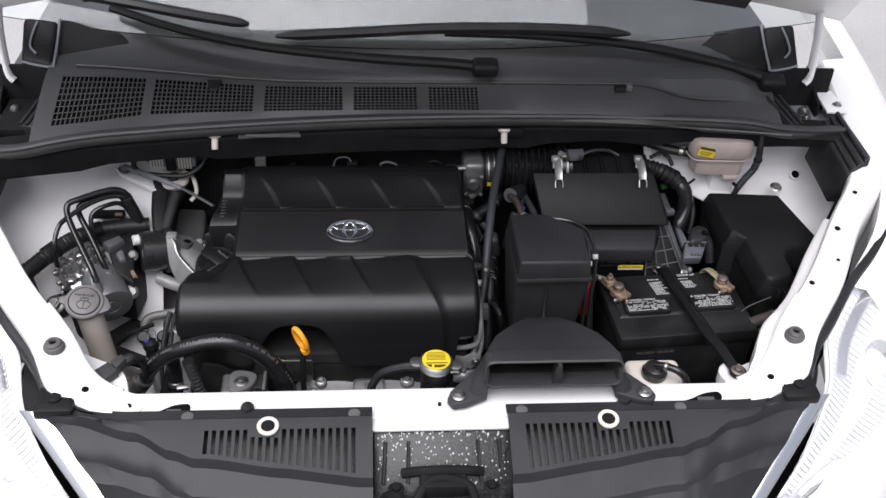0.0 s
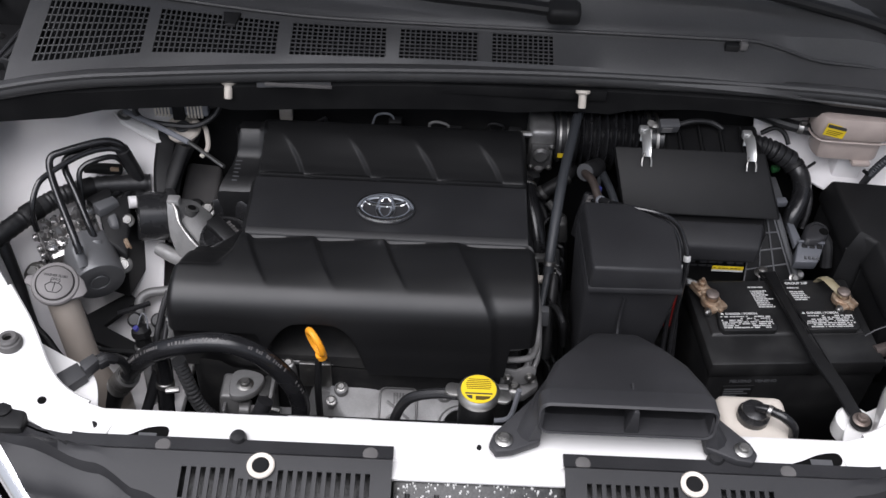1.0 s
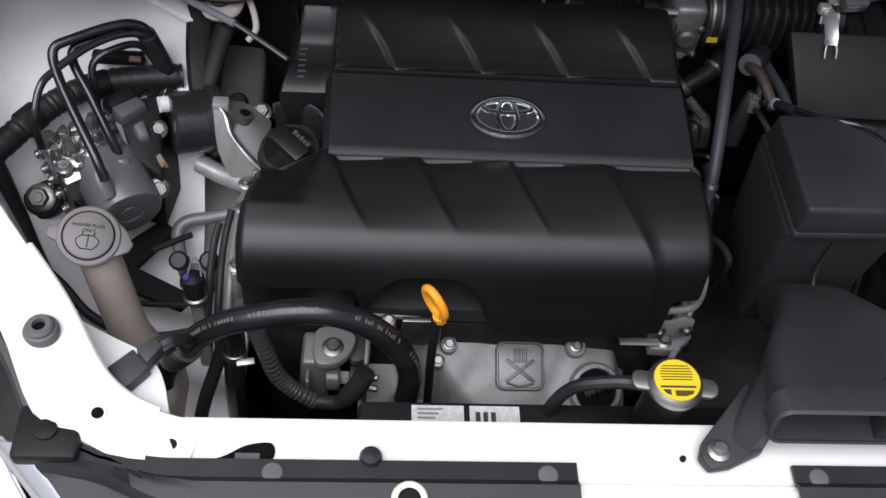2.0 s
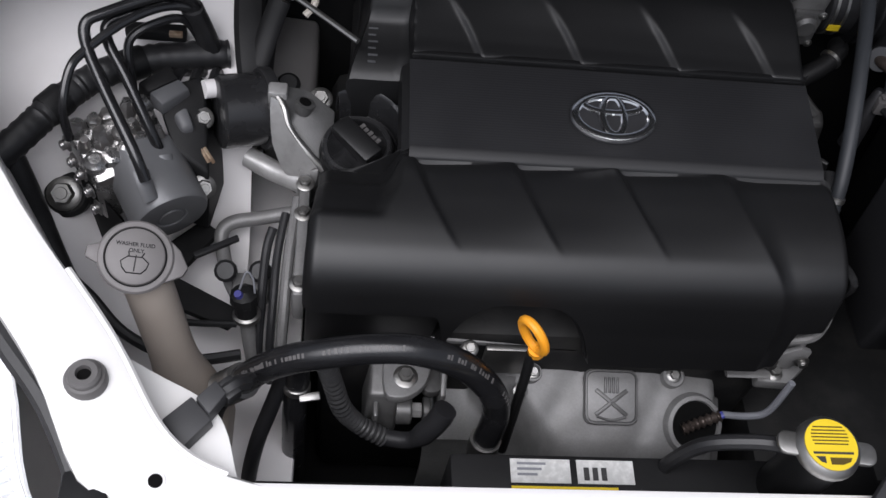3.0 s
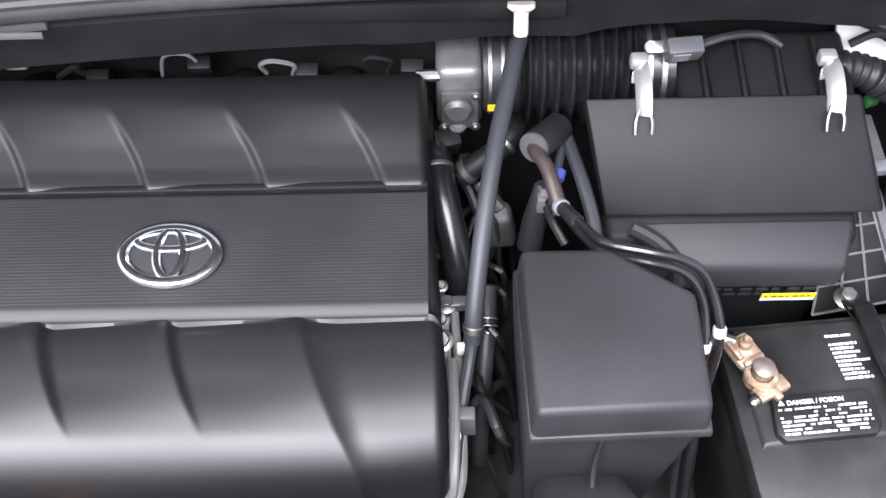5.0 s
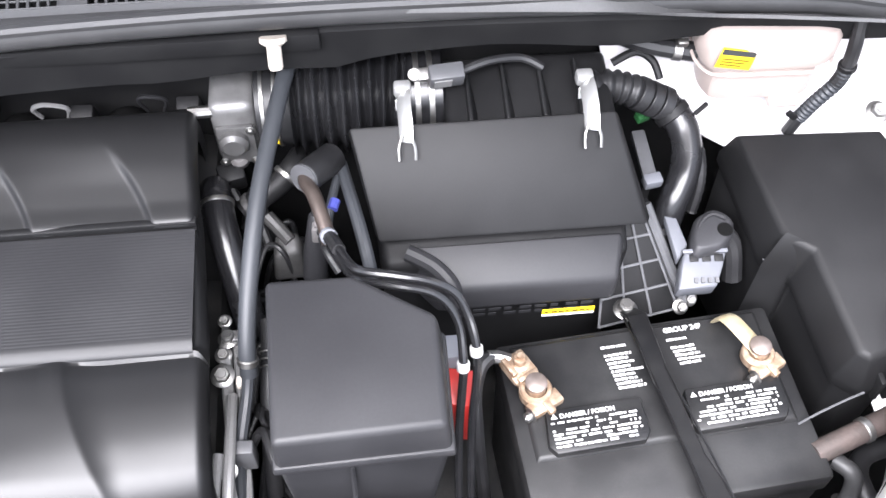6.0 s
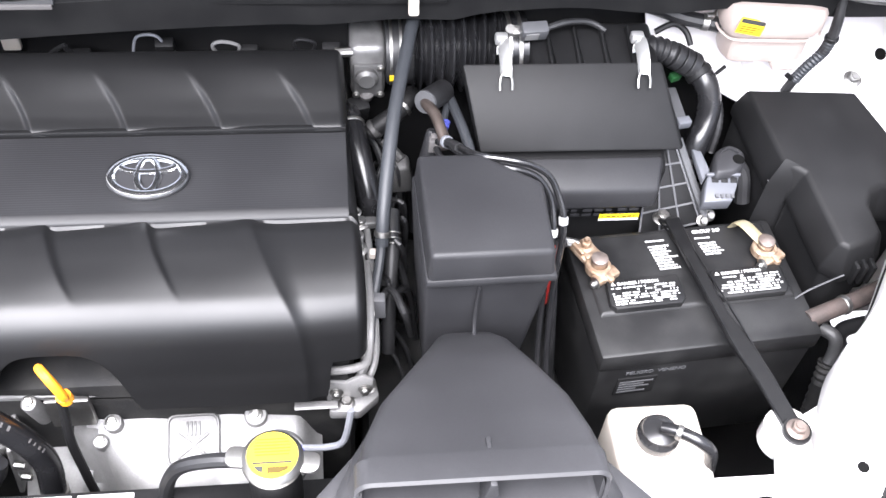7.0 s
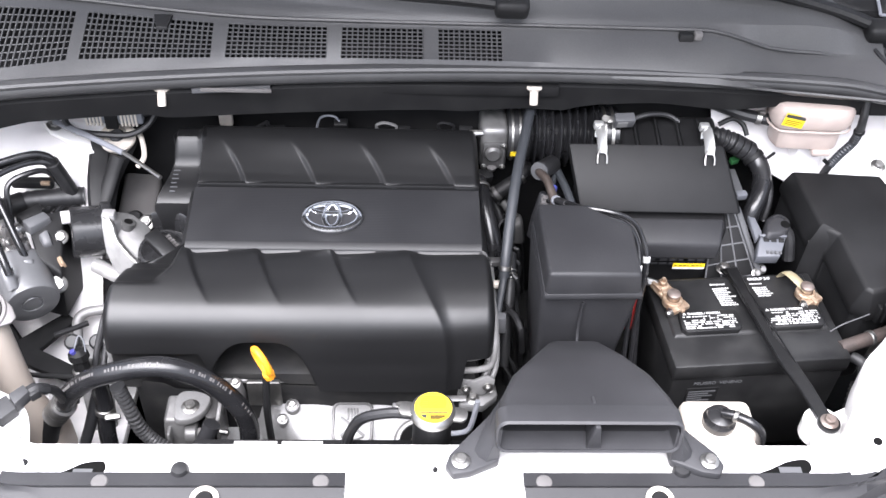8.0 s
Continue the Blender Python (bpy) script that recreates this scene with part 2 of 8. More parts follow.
def loft(rings, closed=True, caps=True):
    """A skin over rings of as many points each."""
    bm = bmesh.new()
    rows = [[bm.verts.new(p) for p in ring] for ring in rings]
    n = len(rows[0])
    for a, b in zip(rows, rows[1:]):
        for k in range(n if closed else n - 1):
            bm.faces.new((a[k], a[(k + 1) % n], b[(k + 1) % n], b[k]))
    if caps and closed:
        bm.faces.new(rows[0][::-1])
        bm.faces.new(rows[-1])
    return bm


def rounded(w, h, r, n=5):
    """A rectangle with rounded corners round the origin, as points in a plane."""
    out = []
    for cx, cy, a0 in ((w / 2 - r, h / 2 - r, 0), (-w / 2 + r, h / 2 - r, 90), (-w / 2 + r, -h / 2 + r, 180), (w / 2 - r, -h / 2 + r, 270)):
        out += [(cx + r * math.cos(radians(a0 + 90 * k / n)), cy + r * math.sin(radians(a0 + 90 * k / n))) for k in range(n + 1)]
    return out


def hex_bolt(size=0.006, height=0.005, washer=True):
    """A hexagon head on its washer; z is its axis."""
    bm = bmesh.new()
    if washer:
        join(bm, lathe([(size * 1.45, 0), (size * 1.5, size * 0.1), (size * 1.2, size * 0.3)], 18))
    join(bm, soften(lathe([(size, size * 0.25), (size, height)], 6), size * 0.12, 1))
    join(bm, lathe([(size * 0.55, height), (size * 0.5, height + size * 0.15)], 12))
    return bm


def sheet(rows, thick):
    """An open grid of points, given a thickness."""
    bm = loft(rows, closed=False, caps=False)
    bmesh.ops.recalc_face_normals(bm, faces=bm.faces)
    bmesh.ops.solidify(bm, geom=bm.faces[:], thickness=thick)
    return bm


def lerp(a, b, t):
    return a + (b - a) * t


def ramp(x, a, b):
    """Smooth step from 0 at a to 1 at b."""
    t = min(1.0, max(0.0, (x - a) / (b - a)))
    return t * t * (3 - 2 * t)


# ---- ground ----
bm = bmesh.new()
bmesh.ops.create_grid(bm, x_segments=40, y_segments=40, size=150)
tagged(part("ground", bm, CONCRETE), "light grey concrete paving under the car", "ground", kind="structure")

# ---- the car's body ----
car = thing("car_body", "white minivan with its hood open, front end", "car")

# front cross member, with a wider plate for the hood lock in the middle
SECTION = [(-0.028, 0.885), (-0.026, 0.916), (-0.021, 0.921), (0.030, 0.923), (0.037, 0.920), (0.040, 0.912), (0.040, 0.870)]
xs = [lerp(-0.50, 0.51, i / 24) for i in range(25)]
bm = loft([[(x, y, z) for y, z in SECTION] for x in xs], closed=True)
part("radiator_support", bm, WHITE, car, "white painted steel cross member")
lock_plate = part("lock_plate", box(-0.100, 0.114, -0.050, -0.026, 0.9180, 0.9235, 0.0015), WHITE, car)
for i, w in enumerate((0.010, 0.008, 0.011, 0.007, 0.010)):
    part("stamped_mark", box(0.045 + i * 0.0135, 0.045 + i * 0.0135 + w, -0.046, -0.032, 0.9235, 0.9240, 0), PRIMER, lock_plate)
part("lock_support", hexa([(-0.098, -0.19, 0.74), (0.112, -0.19, 0.74), (0.112, -0.030, 0.80), (-0.098, -0.030, 0.80)], [(-0.098, -0.115, 0.868), (0.112, -0.115, 0.868), (0.112, -0.046, 0.9165), (-0.098, -0.046, 0.9165)], 0.003), SPECK, car, "splashed black hood lock bracket")
part("lock_recess", slab([(-0.070, -0.190), (0.082, -0.190), (0.075, -0.128), (-0.060, -0.128)], 0.80, 0.8685, 0.006), BAY, car)
for x in (-0.080, -0.045, 0.060, 0.092):
    part("lock_rib", tube([(x, -0.060, 0.908), (x * 1.02, -0.085, 0.892), (x * 1.05, -0.112, 0.873)], 0.003, 6, 3), BAY, car)
rnd = random.Random(21)
bm = bmesh.new()
for k in range(190):
    t = rnd.random() ** 1.6
    x, y, z, r = rnd.uniform(-0.092, 0.106), lerp(-0.049, -0.112, t), lerp(0.9150, 0.8700, t), rnd.uniform(0.0004, 0.0013)
    join(bm, box(x - r, x + r, y - r, y + r, z - 0.001, z + 0.0012, 0), None)
tagged(part("dried_splash", bm, PRINT, car, "pale dried splashes on the hood lock bracket"), kind="stuff")
bm = bmesh.new()
join(bm, tube([(-0.055, -0.098, 0.880), (-0.02, -0.104, 0.892), (0.03, -0.104, 0.892), (0.065, -0.098, 0.880)], 0.008))
join(bm, tube([(-0.04, -0.15, 0.872), (-0.02, -0.125, 0.888), (0.01, -0.118, 0.892), (0.045, -0.13, 0.884), (0.05, -0.16, 0.872)], 0.007))
join(bm, lathe([(0.020, 0.868), (0.020, 0.882), (0.014, 0.886), (0.010, 0.880)], 20), pose(-0.072, -0.150, 0))
join(bm, box(-0.03, 0.04, -0.135, -0.10, 0.865, 0.893, 0.005))
join(bm, hex_bolt(0.008, 0.008), pose(-0.065, -0.12, 0.872))
join(bm, hex_bolt(0.008, 0.008), pose(0.078, -0.12, 0.872))
part("hood_lock", bm, DARK, car, "black steel hood lock")
for x, y, r in ((-0.470, 0.006, 0.0085), (-0.288, -0.012, 0.008), (0.252, -0.016, 0.007), (0.497, 0.004, 0.010), (0.005, 0.0, 0.003)):
    part("plug", lathe([(r, 0.9215), (r, 0.9245), (r * 0.7, 0.9265)], 18), DARK, car, m=pose(x, y, 0))
for x0, x1, y in ((-0.425, -0.385, 0.002), (0.40, 0.445, 0.006)):
    outline = [(p.x, p.y) for p in spline([(x0 - 0.010, y - 0.012, 0), (x1 - 0.01, y - 0.013, 0), (x1 + 0.008, y - 0.006, 0), (x1 + 0.006, y + 0.008, 0), (x1 - 0.016, y + 0.006, 0), (x0 + 0.006, y - 0.004, 0)], 5, closed=True)]
    part("oval_hole", slab(outline, 0.9215, 0.9238), GAP, car)
    part("hole_inside", box(x0 + 0.014, x1 - 0.004, y - 0.010, y - 0.002, 0.9238, 0.9241, 0), MIDGREY, car)


def rail_rows(side):
    """Stations of a wing rail from the cross member back: centre, half width."""
    line = [(0.455, 0.008, 0.919, 0.028, 0.028), (0.515, 0.026, 0.928, 0.036, 0.024), (0.556, 0.062, 0.943, 0.036, 0.016), (0.604, 0.135, 0.962, 0.031, 0.016),
            (0.690, 0.237, 0.981, 0.027, 0.022), (0.775, 0.360, 1.008, 0.028, 0.028), (0.850, 0.470, 1.035, 0.032, 0.032), (0.885, 0.620, 1.065, 0.034, 0.034), (0.895, 0.800, 1.100, 0.034, 0.034)]
    pts = spline([Vector(q[:3]) for q in line], 4)
    half = spline([Vector((q[3], q[4], 0)) for q in line], 4)
    rows = []
    for i, p in enumerate(pts):
        way = pts[min(i + 1, len(pts) - 1)] - pts[max(i - 1, 0)]
        out = Vector((way.y, -way.x, 0)).normalized()
        row = []
        for a, dz in ((-1.0, -0.10), (-1.0, -0.012), (-0.95, -0.004), (-0.84, 0.0005), (-0.3, 0.0035), (0.4, 0.0055), (0.85, 0.006), (0.97, 0.001), (1.02, -0.02), (1.02, -0.09)):
            h = half[i].x if a > 0 else half[i].y
            q = p + out * (a * h * (1 + 0.55 * (1 - ramp(p.y, 0.20, 0.36)) * ramp(p.y, 0.03, 0.06) if a > 0.3 else 1))
            row.append((side * (q.x - 0.004) + 0.004, q.y, q.z + dz))
        rows.append(row)
    return rows


for side in (-1, 1):
    rows = rail_rows(side)
    part("wing_rail", sheet(rows, 0.003), WHITE, car, "white painted steel wing rail")
    # inner wing: from the rail's inner edge down into the bay
    low = []
    for row in rows:
        x, y, z = row[0]
        lean = 1 if side < 0 else -2.2
        low.append([(x, y, z), (x - side * 0.01 * lean, y, z - 0.06), (x - side * 0.02 * lean, y + 0.01, 0.70), (x - side * 0.05 * lean, y + 0.02, 0.45)])
    part("inner_wing", sheet(low, 0.003), PRIMER, car, "white inner wing panel")
    bx, by, bz = side * 0.5955 + 0.002, 0.101, 0.9610
    bm = lathe([(0.0165, -0.006), (0.0165, 0.003), (0.0150, 0.006), (0.0130, 0.0068), (0.0125, 0.0105), (0.0105, 0.0125), (0.0062, 0.0125), (0.0055, 0.0075)], 24)
    buffer = part("rubber_buffer", bm, CAPGREY, car, "weathered grey rubber hood buffer", m=pose(bx, by, bz))
    part("buffer_hole", lathe([(0.0054, 0.0076), (0.0054, 0.0082)], 16), GAP, buffer, m=pose(bx, by, bz))
    part("rail_lip", tube([rows[k][2] for k in range(3, 15)], 0.0042, 8, 2), WHITE, car)
    part("rail_hole", lathe([(0.0075, -0.004), (0.0075, 0.0012), (0.0055, 0.0012)], 18), PRIMER, car, m=pose(side * 0.537 + 0.002, 0.030, 0.9385, 6, -side * 8, 0))
    part("rail_hole", lathe([(0.0055, 0.0012), (0.0055, 0.0017)], 18), GAP, car, m=pose(side * 0.537 + 0.002, 0.030, 0.9385, 6, -side * 8, 0))
    for k, at, r in ((15, 4, 0.0050), (17, 5, 0.0035), (19, 4, 0.0055), (22, 4, 0.0045)) if side > 0 else ((20, 4, 0.0045),):
        p, q = Vector(rows[k][at]), Vector(rows[k + 1][at])
        lean = math.degrees(math.atan2(q.z - p.z, (q - p).length))
        part("rail_hole", lathe([(r * 1.35, -0.001), (r * 1.3, 0.0008), (r, 0.0006)], 16), PRIMER, car, m=Matrix.Translation(p) @ pose(0, 0, 0, lean, 0, 0))
        part("rail_hole", lathe([(r, 0.0006), (r, 0.0012)], 16), GAP, car, m=Matrix.Translation(p) @ pose(0, 0, 0, lean, 0, 0))

# inner aprons: from the cowl down over the strut towers into the bay
for side in (-1, 1):
    rows = []
    inner = 0.505 if side < 0 else 0.545
    for i in range(17):
        x = lerp(inner, 0.86, i / 16)
        near = 0 if side < 0 else (1 - ramp(x, 0.55, 0.60)) * 0.6
        row = []
        if side < 0:
            line = ((0.650, 1.030), (0.648, 0.960), (0.640, 0.925), (0.600, 0.905), (0.545, 0.878), (0.500, 0.838), (0.455, 0.775), (0.410, 0.722), (0.360, 0.692), (0.300, 0.676))
        else:
            line = ((0.652, 1.034), (0.650, 0.985), (0.640, 0.940), (0.610, 0.915), (0.560, 0.900), (0.520, 0.890), (0.480, 0.868), (0.455, 0.80), (0.445, 0.70), (0.44, 0.60))
        for y, z in line:
            z -= (near if side < 0 else 0) * 0.17 * ramp(0.645 - y, 0.0, 0.03)
            z += 0.055 * ramp(x, 0.64, 0.71) * ramp(0.52 - y, 0.0, 0.05) if side < 0 else 0
            y += 0.02 * math.sin((x - inner) / 0.4 * math.pi) if y > 0.5 else 0
            if side > 0:
                x = lerp(0.46 + 0.11 * min(1, max(0, (0.632 - y) / 0.055)) + 0.05 * min(1, max(0, (0.575 - y) / 0.04)), 0.86, i / 16)
            row.append((side * x, min(y, 0.652), z))
        rows.append(row)
    part("strut_tower", sheet(rows, 0.003), PRIMER, car, "white painted strut tower", angle=60)
    part("rail_flange", slab([(side * p.x + 0.003, p.y) for p in spline([(0.470, 0.030, 0), (0.545, 0.034, 0), (0.600, 0.110, 0), (0.616, 0.165, 0), (0.585, 0.152, 0), (0.548, 0.132, 0), (0.519, 0.117, 0), (0.501, 0.101, 0), (0.490, 0.080, 0), (0.480, 0.046, 0)], 4, closed=True)], *((0.8655, 0.8705) if side > 0 else (0.900, 0.905)), 0.0015), WHITE, car, "lower white flange of the rail")

part("apron_hole", lathe([(0.0095, -0.004), (0.0105, 0.0), (0.0090, 0.0012)], 20), PRIMER, car, "round hole pressed into the apron", m=pose(0.790, 0.622, 0.9285, 38, 0, 0))
part("apron_hole", lathe([(0.0088, 0.0008), (0.0080, 0.0014)], 20), GAP, car, m=pose(0.790, 0.622, 0.9285, 38, 0, 0))

# added near-black sheet for the shade beside the battery, below the rail's shelf
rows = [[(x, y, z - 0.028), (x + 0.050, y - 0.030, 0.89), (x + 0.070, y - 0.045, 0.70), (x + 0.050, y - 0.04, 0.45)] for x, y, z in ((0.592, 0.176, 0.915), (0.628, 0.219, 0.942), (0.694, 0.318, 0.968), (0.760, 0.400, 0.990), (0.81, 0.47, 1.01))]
part("bay_side_shade", sheet(rows, 0.003), DARK, car, "near-black sheet standing in for shade beside the battery")
# flange that widens the rail towards the battery
inner = spline([(0.508, 0.050, 0.921), (0.521, 0.072, 0.922), (0.535, 0.094, 0.928), (0.549, 0.126, 0.935), (0.571, 0.162, 0.938), (0.600, 0.189, 0.942), (0.628, 0.219, 0.948), (0.655, 0.258, 0.954), (0.694, 0.318, 0.968), (0.745, 0.385, 0.990)], 4)
outer = spline([(0.530, 0.035, 0.924), (0.545, 0.060, 0.926), (0.560, 0.085, 0.936), (0.580, 0.115, 0.944), (0.607, 0.145, 0.948), (0.635, 0.170, 0.953), (0.660, 0.200, 0.960), (0.685, 0.235, 0.967), (0.725, 0.295, 0.982), (0.770, 0.360, 1.000)], 4)
rows = [[(p.x, p.y, p.z - 0.055), (p.x, p.y, p.z - 0.004), *[tuple(p.lerp(q, v)) for v in (0.06, 0.35, 0.7, 1.0)]] for p, q in zip(inner, outer)]
part("rail_shelf", sheet(rows, 0.003), WHITE, car, "white shelf of the rail by the battery", angle=50)

# firewall and bay floor with painted shade, and the dark trim under the seal
part("firewall", box(-0.84, 0.84, 0.655, 0.675, 0.40, 1.036, 0.004), DARK, car, "firewall, coloured near-black for the shade of the bay")
part("bay_floor", box(-0.90, 0.90, -0.02, 0.66, 0.36, 0.40, 0.004), DARK, car, "bay floor, coloured near-black for the shade down there")
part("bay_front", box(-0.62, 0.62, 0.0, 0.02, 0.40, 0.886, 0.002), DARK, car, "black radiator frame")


def seal_y(x):
    return 0.596 - 0.08 * ((x - 0.2) / 0.85) ** 2


rows = []
for i in range(61):
    x = lerp(-0.80, 0.84, i / 60)
    y0 = seal_y(x) + 0.006
    drop = 0.046 - 0.016 * ramp(x, 0.20, 0.26) - 0.010 * (1 - ramp(x, -0.42, -0.38)) + 0.010 * (1 - ramp(x, -0.64, -0.58)) - 0.006 * ramp(x, 0.46, 0.56) + 0.003 * math.sin(31 * x) * ramp(x, 0.0, 0.05)
    rows.append([(x, y0 + 0.05, 1.066), (x, y0 - 0.004, 1.064), (x, y0 - 0.010, 1.056), (x, y0 - 0.006, 1.056 - drop), (x, y0 + 0.006, 1.050 - drop), (x, y0 + 0.07, 1.048 - drop)])
part("cowl_front_trim", sheet(rows, 0.003), DARK, car, "black cowl front panel")
pts = []
for i in range(25):
    x = lerp(-0.80, 0.84, i / 24)
    pts.append((x, seal_y(x) + 0.03 * ramp(abs(x), 0.70, 0.84), 1.078 - 0.020 * ramp(abs(x), 0.6, 0.8)))
seal = part("hood_seal", tube(pts, 0.0155, 12, 4, flat=0.9), SEAL, car, "black rubber hood seal")
part("seal_lip", tube([(x, y - 0.010, z + 0.011) for x, y, z in pts], 0.0055, 8, 4), SEAL, seal)
part("trim_strip", hexa([(-0.345, 0.5560, 1.056), (-0.232, 0.5680, 1.056), (-0.232, 0.5760, 1.056), (-0.345, 0.5640, 1.056)], [(-0.345, 0.5560, 1.0655), (-0.232, 0.5680, 1.0655), (-0.232, 0.5760, 1.0655), (-0.345, 0.5640, 1.0655)], 0.001), MIDGREY, car, "grey strip on the cowl front")

# windscreen, dashboard, cabin
rows = [[(lerp(-0.86, 0.86, i / 20), 0.715 + 0.14 * (lerp(-1, 1, i / 20)) ** 2 + v * 0.62, 1.165 + v * 0.52) for v in (0, 0.25, 0.5, 0.75, 1.0)] for i in range(21)]
glass = part("windscreen", sheet(rows, 0.005), GLASS, car, "clear laminated windscreen")
glass.visible_shadow = False
part("dashboard", box(-0.84, 0.84, 0.76, 1.30, 1.02, 1.06, 0.02), DASH, car, "grey plastic dashboard")
# flat near-black panel added for the darkness of the unlit cabin
part("cabin", box(-0.88, 0.88, 1.30, 1.34, 0.4, 1.72, 0.01), DARK, car, "near-black panel standing in for the unlit cabin")

# hinges and gutters at the rear corners
for side in (-1, 1):
    def corner(*pts):
        return [(side * (x - 0.004) + 0.004, y, z) for x, y, z in pts]

    bm = hexa(corner((0.790, 0.470, 0.965), (0.850, 0.470, 0.965), (0.850, 0.622, 0.985), (0.785, 0.600, 0.985)), corner((0.812, 0.468, 1.030), (0.858, 0.486, 1.060), (0.842, 0.622, 1.080), (0.796, 0.600, 1.062)), 0.004)
    block = part("gutter_block", bm, RUBBER, car, "black rubber gutter block")
    for k in range(3):
        bm = tube(corner((0.822 + 0.013 * k, 0.474 + 0.004 * k, 1.038 + 0.009 * k), (0.808 + 0.013 * k, 0.604 + 0.006 * k, 1.068 + 0.006 * k)), 0.0045, 8, 6)
        part("gutter_ridge", bm, RUBBER, block)
    bm = slab([(side * (x - 0.004) + 0.004, y) for x, y in ((0.820, 0.628), (0.862, 0.628), (0.872, 0.700), (0.866, 0.742), (0.826, 0.735))], 1.071, 1.076, 0.001)
    plate = part("hinge_plate", bm, WHITE, car, "white hinge plate")
    for y in (0.655, 0.720):
        part("hinge_bolt", hex_bolt(0.0065, 0.005), STEEL, plate, m=pose(side * 0.846 + 0.004, y, 1.076))
    bm = slab([(side * (x - 0.004) + 0.004, y) for x, y in ((0.745, 0.590), (0.832, 0.600), (0.842, 0.760), (0.740, 0.745))], 1.040, 1.045, 0.001)
    recess = part("hinge_recess", bm, GREYCLIP, car, "grey metal recess below the hinge")
    part("recess_wall", hexa(corner((0.812, 0.660, 1.040), (0.818, 0.660, 1.040), (0.826, 0.770, 1.040), (0.820, 0.770, 1.040)), corner((0.812, 0.660, 1.074), (0.818, 0.660, 1.074), (0.826, 0.770, 1.105), (0.820, 0.770, 1.105)), 0.001), DARK, recess)
    part("recess_bolt", hex_bolt(0.007, 0.006), STEEL, recess, m=pose(side * 0.790 + 0.004, 0.655, 1.045))
    bm = tube(corner((0.790, 0.700, 1.100), (0.799, 0.704, 1.112), (0.806, 0.722, 1.15), (0.806, 0.735, 1.20), (0.800, 0.742, 1.240)), 0.012, 10, 5, flat=0.5)
    arm = part("hinge_arm", bm, PRIMER, car, "white painted hinge arm")
    part("hinge_pin", lathe([(0.010, 0), (0.010, 0.012), (0.007, 0.014)], 16), STEEL, arm, m=along(corner((0.790, 0.662, 1.058))[0], corner((0.760, 0.640, 1.062))[0]))
    bm = hexa(corner((0.705, 0.700, 1.080), (0.778, 0.712, 1.085), (0.785, 0.800, 1.11), (0.700, 0.800, 1.11)), corner((0.714, 0.704, 1.132), (0.776, 0.716, 1.136), (0.782, 0.800, 1.188), (0.716, 0.800, 1.180)), 0.010, 3)
    end = part("cowl_end", bm, PLASTIC, car, "black plastic cowl end piece")
    bm = tube(corner((0.713, 0.801, 1.181), (0.711, 0.760, 1.160), (0.711, 0.708, 1.134), (0.715, 0.702, 1.128), (0.745, 0.706, 1.130), (0.772, 0.712, 1.134)), 0.0026, 6, 4)
    part("pale_edge", bm, GREYCLIP, end, "pale line along the edge")
    bm = tube(corner((0.752, 0.786, 1.182), (0.758, 0.760, 1.168), (0.758, 0.735, 1.155), (0.745, 0.722, 1.146)), 0.0024, 6, 4)
    part("pale_edge", bm, GREYCLIP, end)
    bm = hexa(corner((0.560, 0.745, 1.13), (0.712, 0.700, 1.09), (0.714, 0.815, 1.11), (0.600, 0.805, 1.13)), corner((0.575, 0.765, 1.150), (0.714, 0.706, 1.124), (0.716, 0.812, 1.178), (0.604, 0.812, 1.158)), 0.006, 2)
    part("cowl_wedge", bm, PLASTIC, end)
    bm = hexa(corner((0.692, 0.655, 1.03), (0.735, 0.668, 1.03), (0.764, 0.590, 1.03), (0.728, 0.575, 1.03)), corner((0.692, 0.655, 1.094), (0.732, 0.668, 1.088), (0.762, 0.590, 1.066), (0.728, 0.575, 1.070)), 0.004)
    drain = part("drain_channel", bm, RUBBER, car, "black drain channel")
    for k in range(3):
        part("drain_ridge", tube(corner((0.698 + 0.015 * k, 0.655 + 0.005 * k, 1.095 - 0.002 * k), (0.732 + 0.013 * k, 0.580 + 0.005 * k, 1.072 - 0.002 * k)), 0.0035, 8, 5), GREYPLASTIC if k != 1 else RUBBER, drain)

# open hood
OPEN = radians(47)
rows = []
for i in range(31):
    u = lerp(-1, 1, i / 30)
    x = 0.86 * u + 0.004
    back, front = 0.15 * (1 - u * u) - 0.01, 1.00 - 0.18 * u * u
    row = []
    for j in range(9):
        w = lerp(back, front, j / 8)
        bow = 0.03 * (1 - u * u) - 0.03 * (j / 8) ** 2
        row.append((x * (1 - 0.10 * j / 8), 0.775 - w * math.cos(OPEN) + bow * math.sin(OPEN), 1.232 + w * math.sin(OPEN) + bow * math.cos(OPEN)))
    rows.append(row)
hood = part("hood", sheet(rows, 0.025), WHITE, car, "white hood, propped open")
rows = [[(x, y - 0.034 * math.sin(OPEN), z - 0.034 * math.cos(OPEN)) for x, y, z in row[0:8]] for row in rows[4:27]]
part("hood_liner", sheet(rows, 0.008), LINER, hood, "dark felt hood liner")

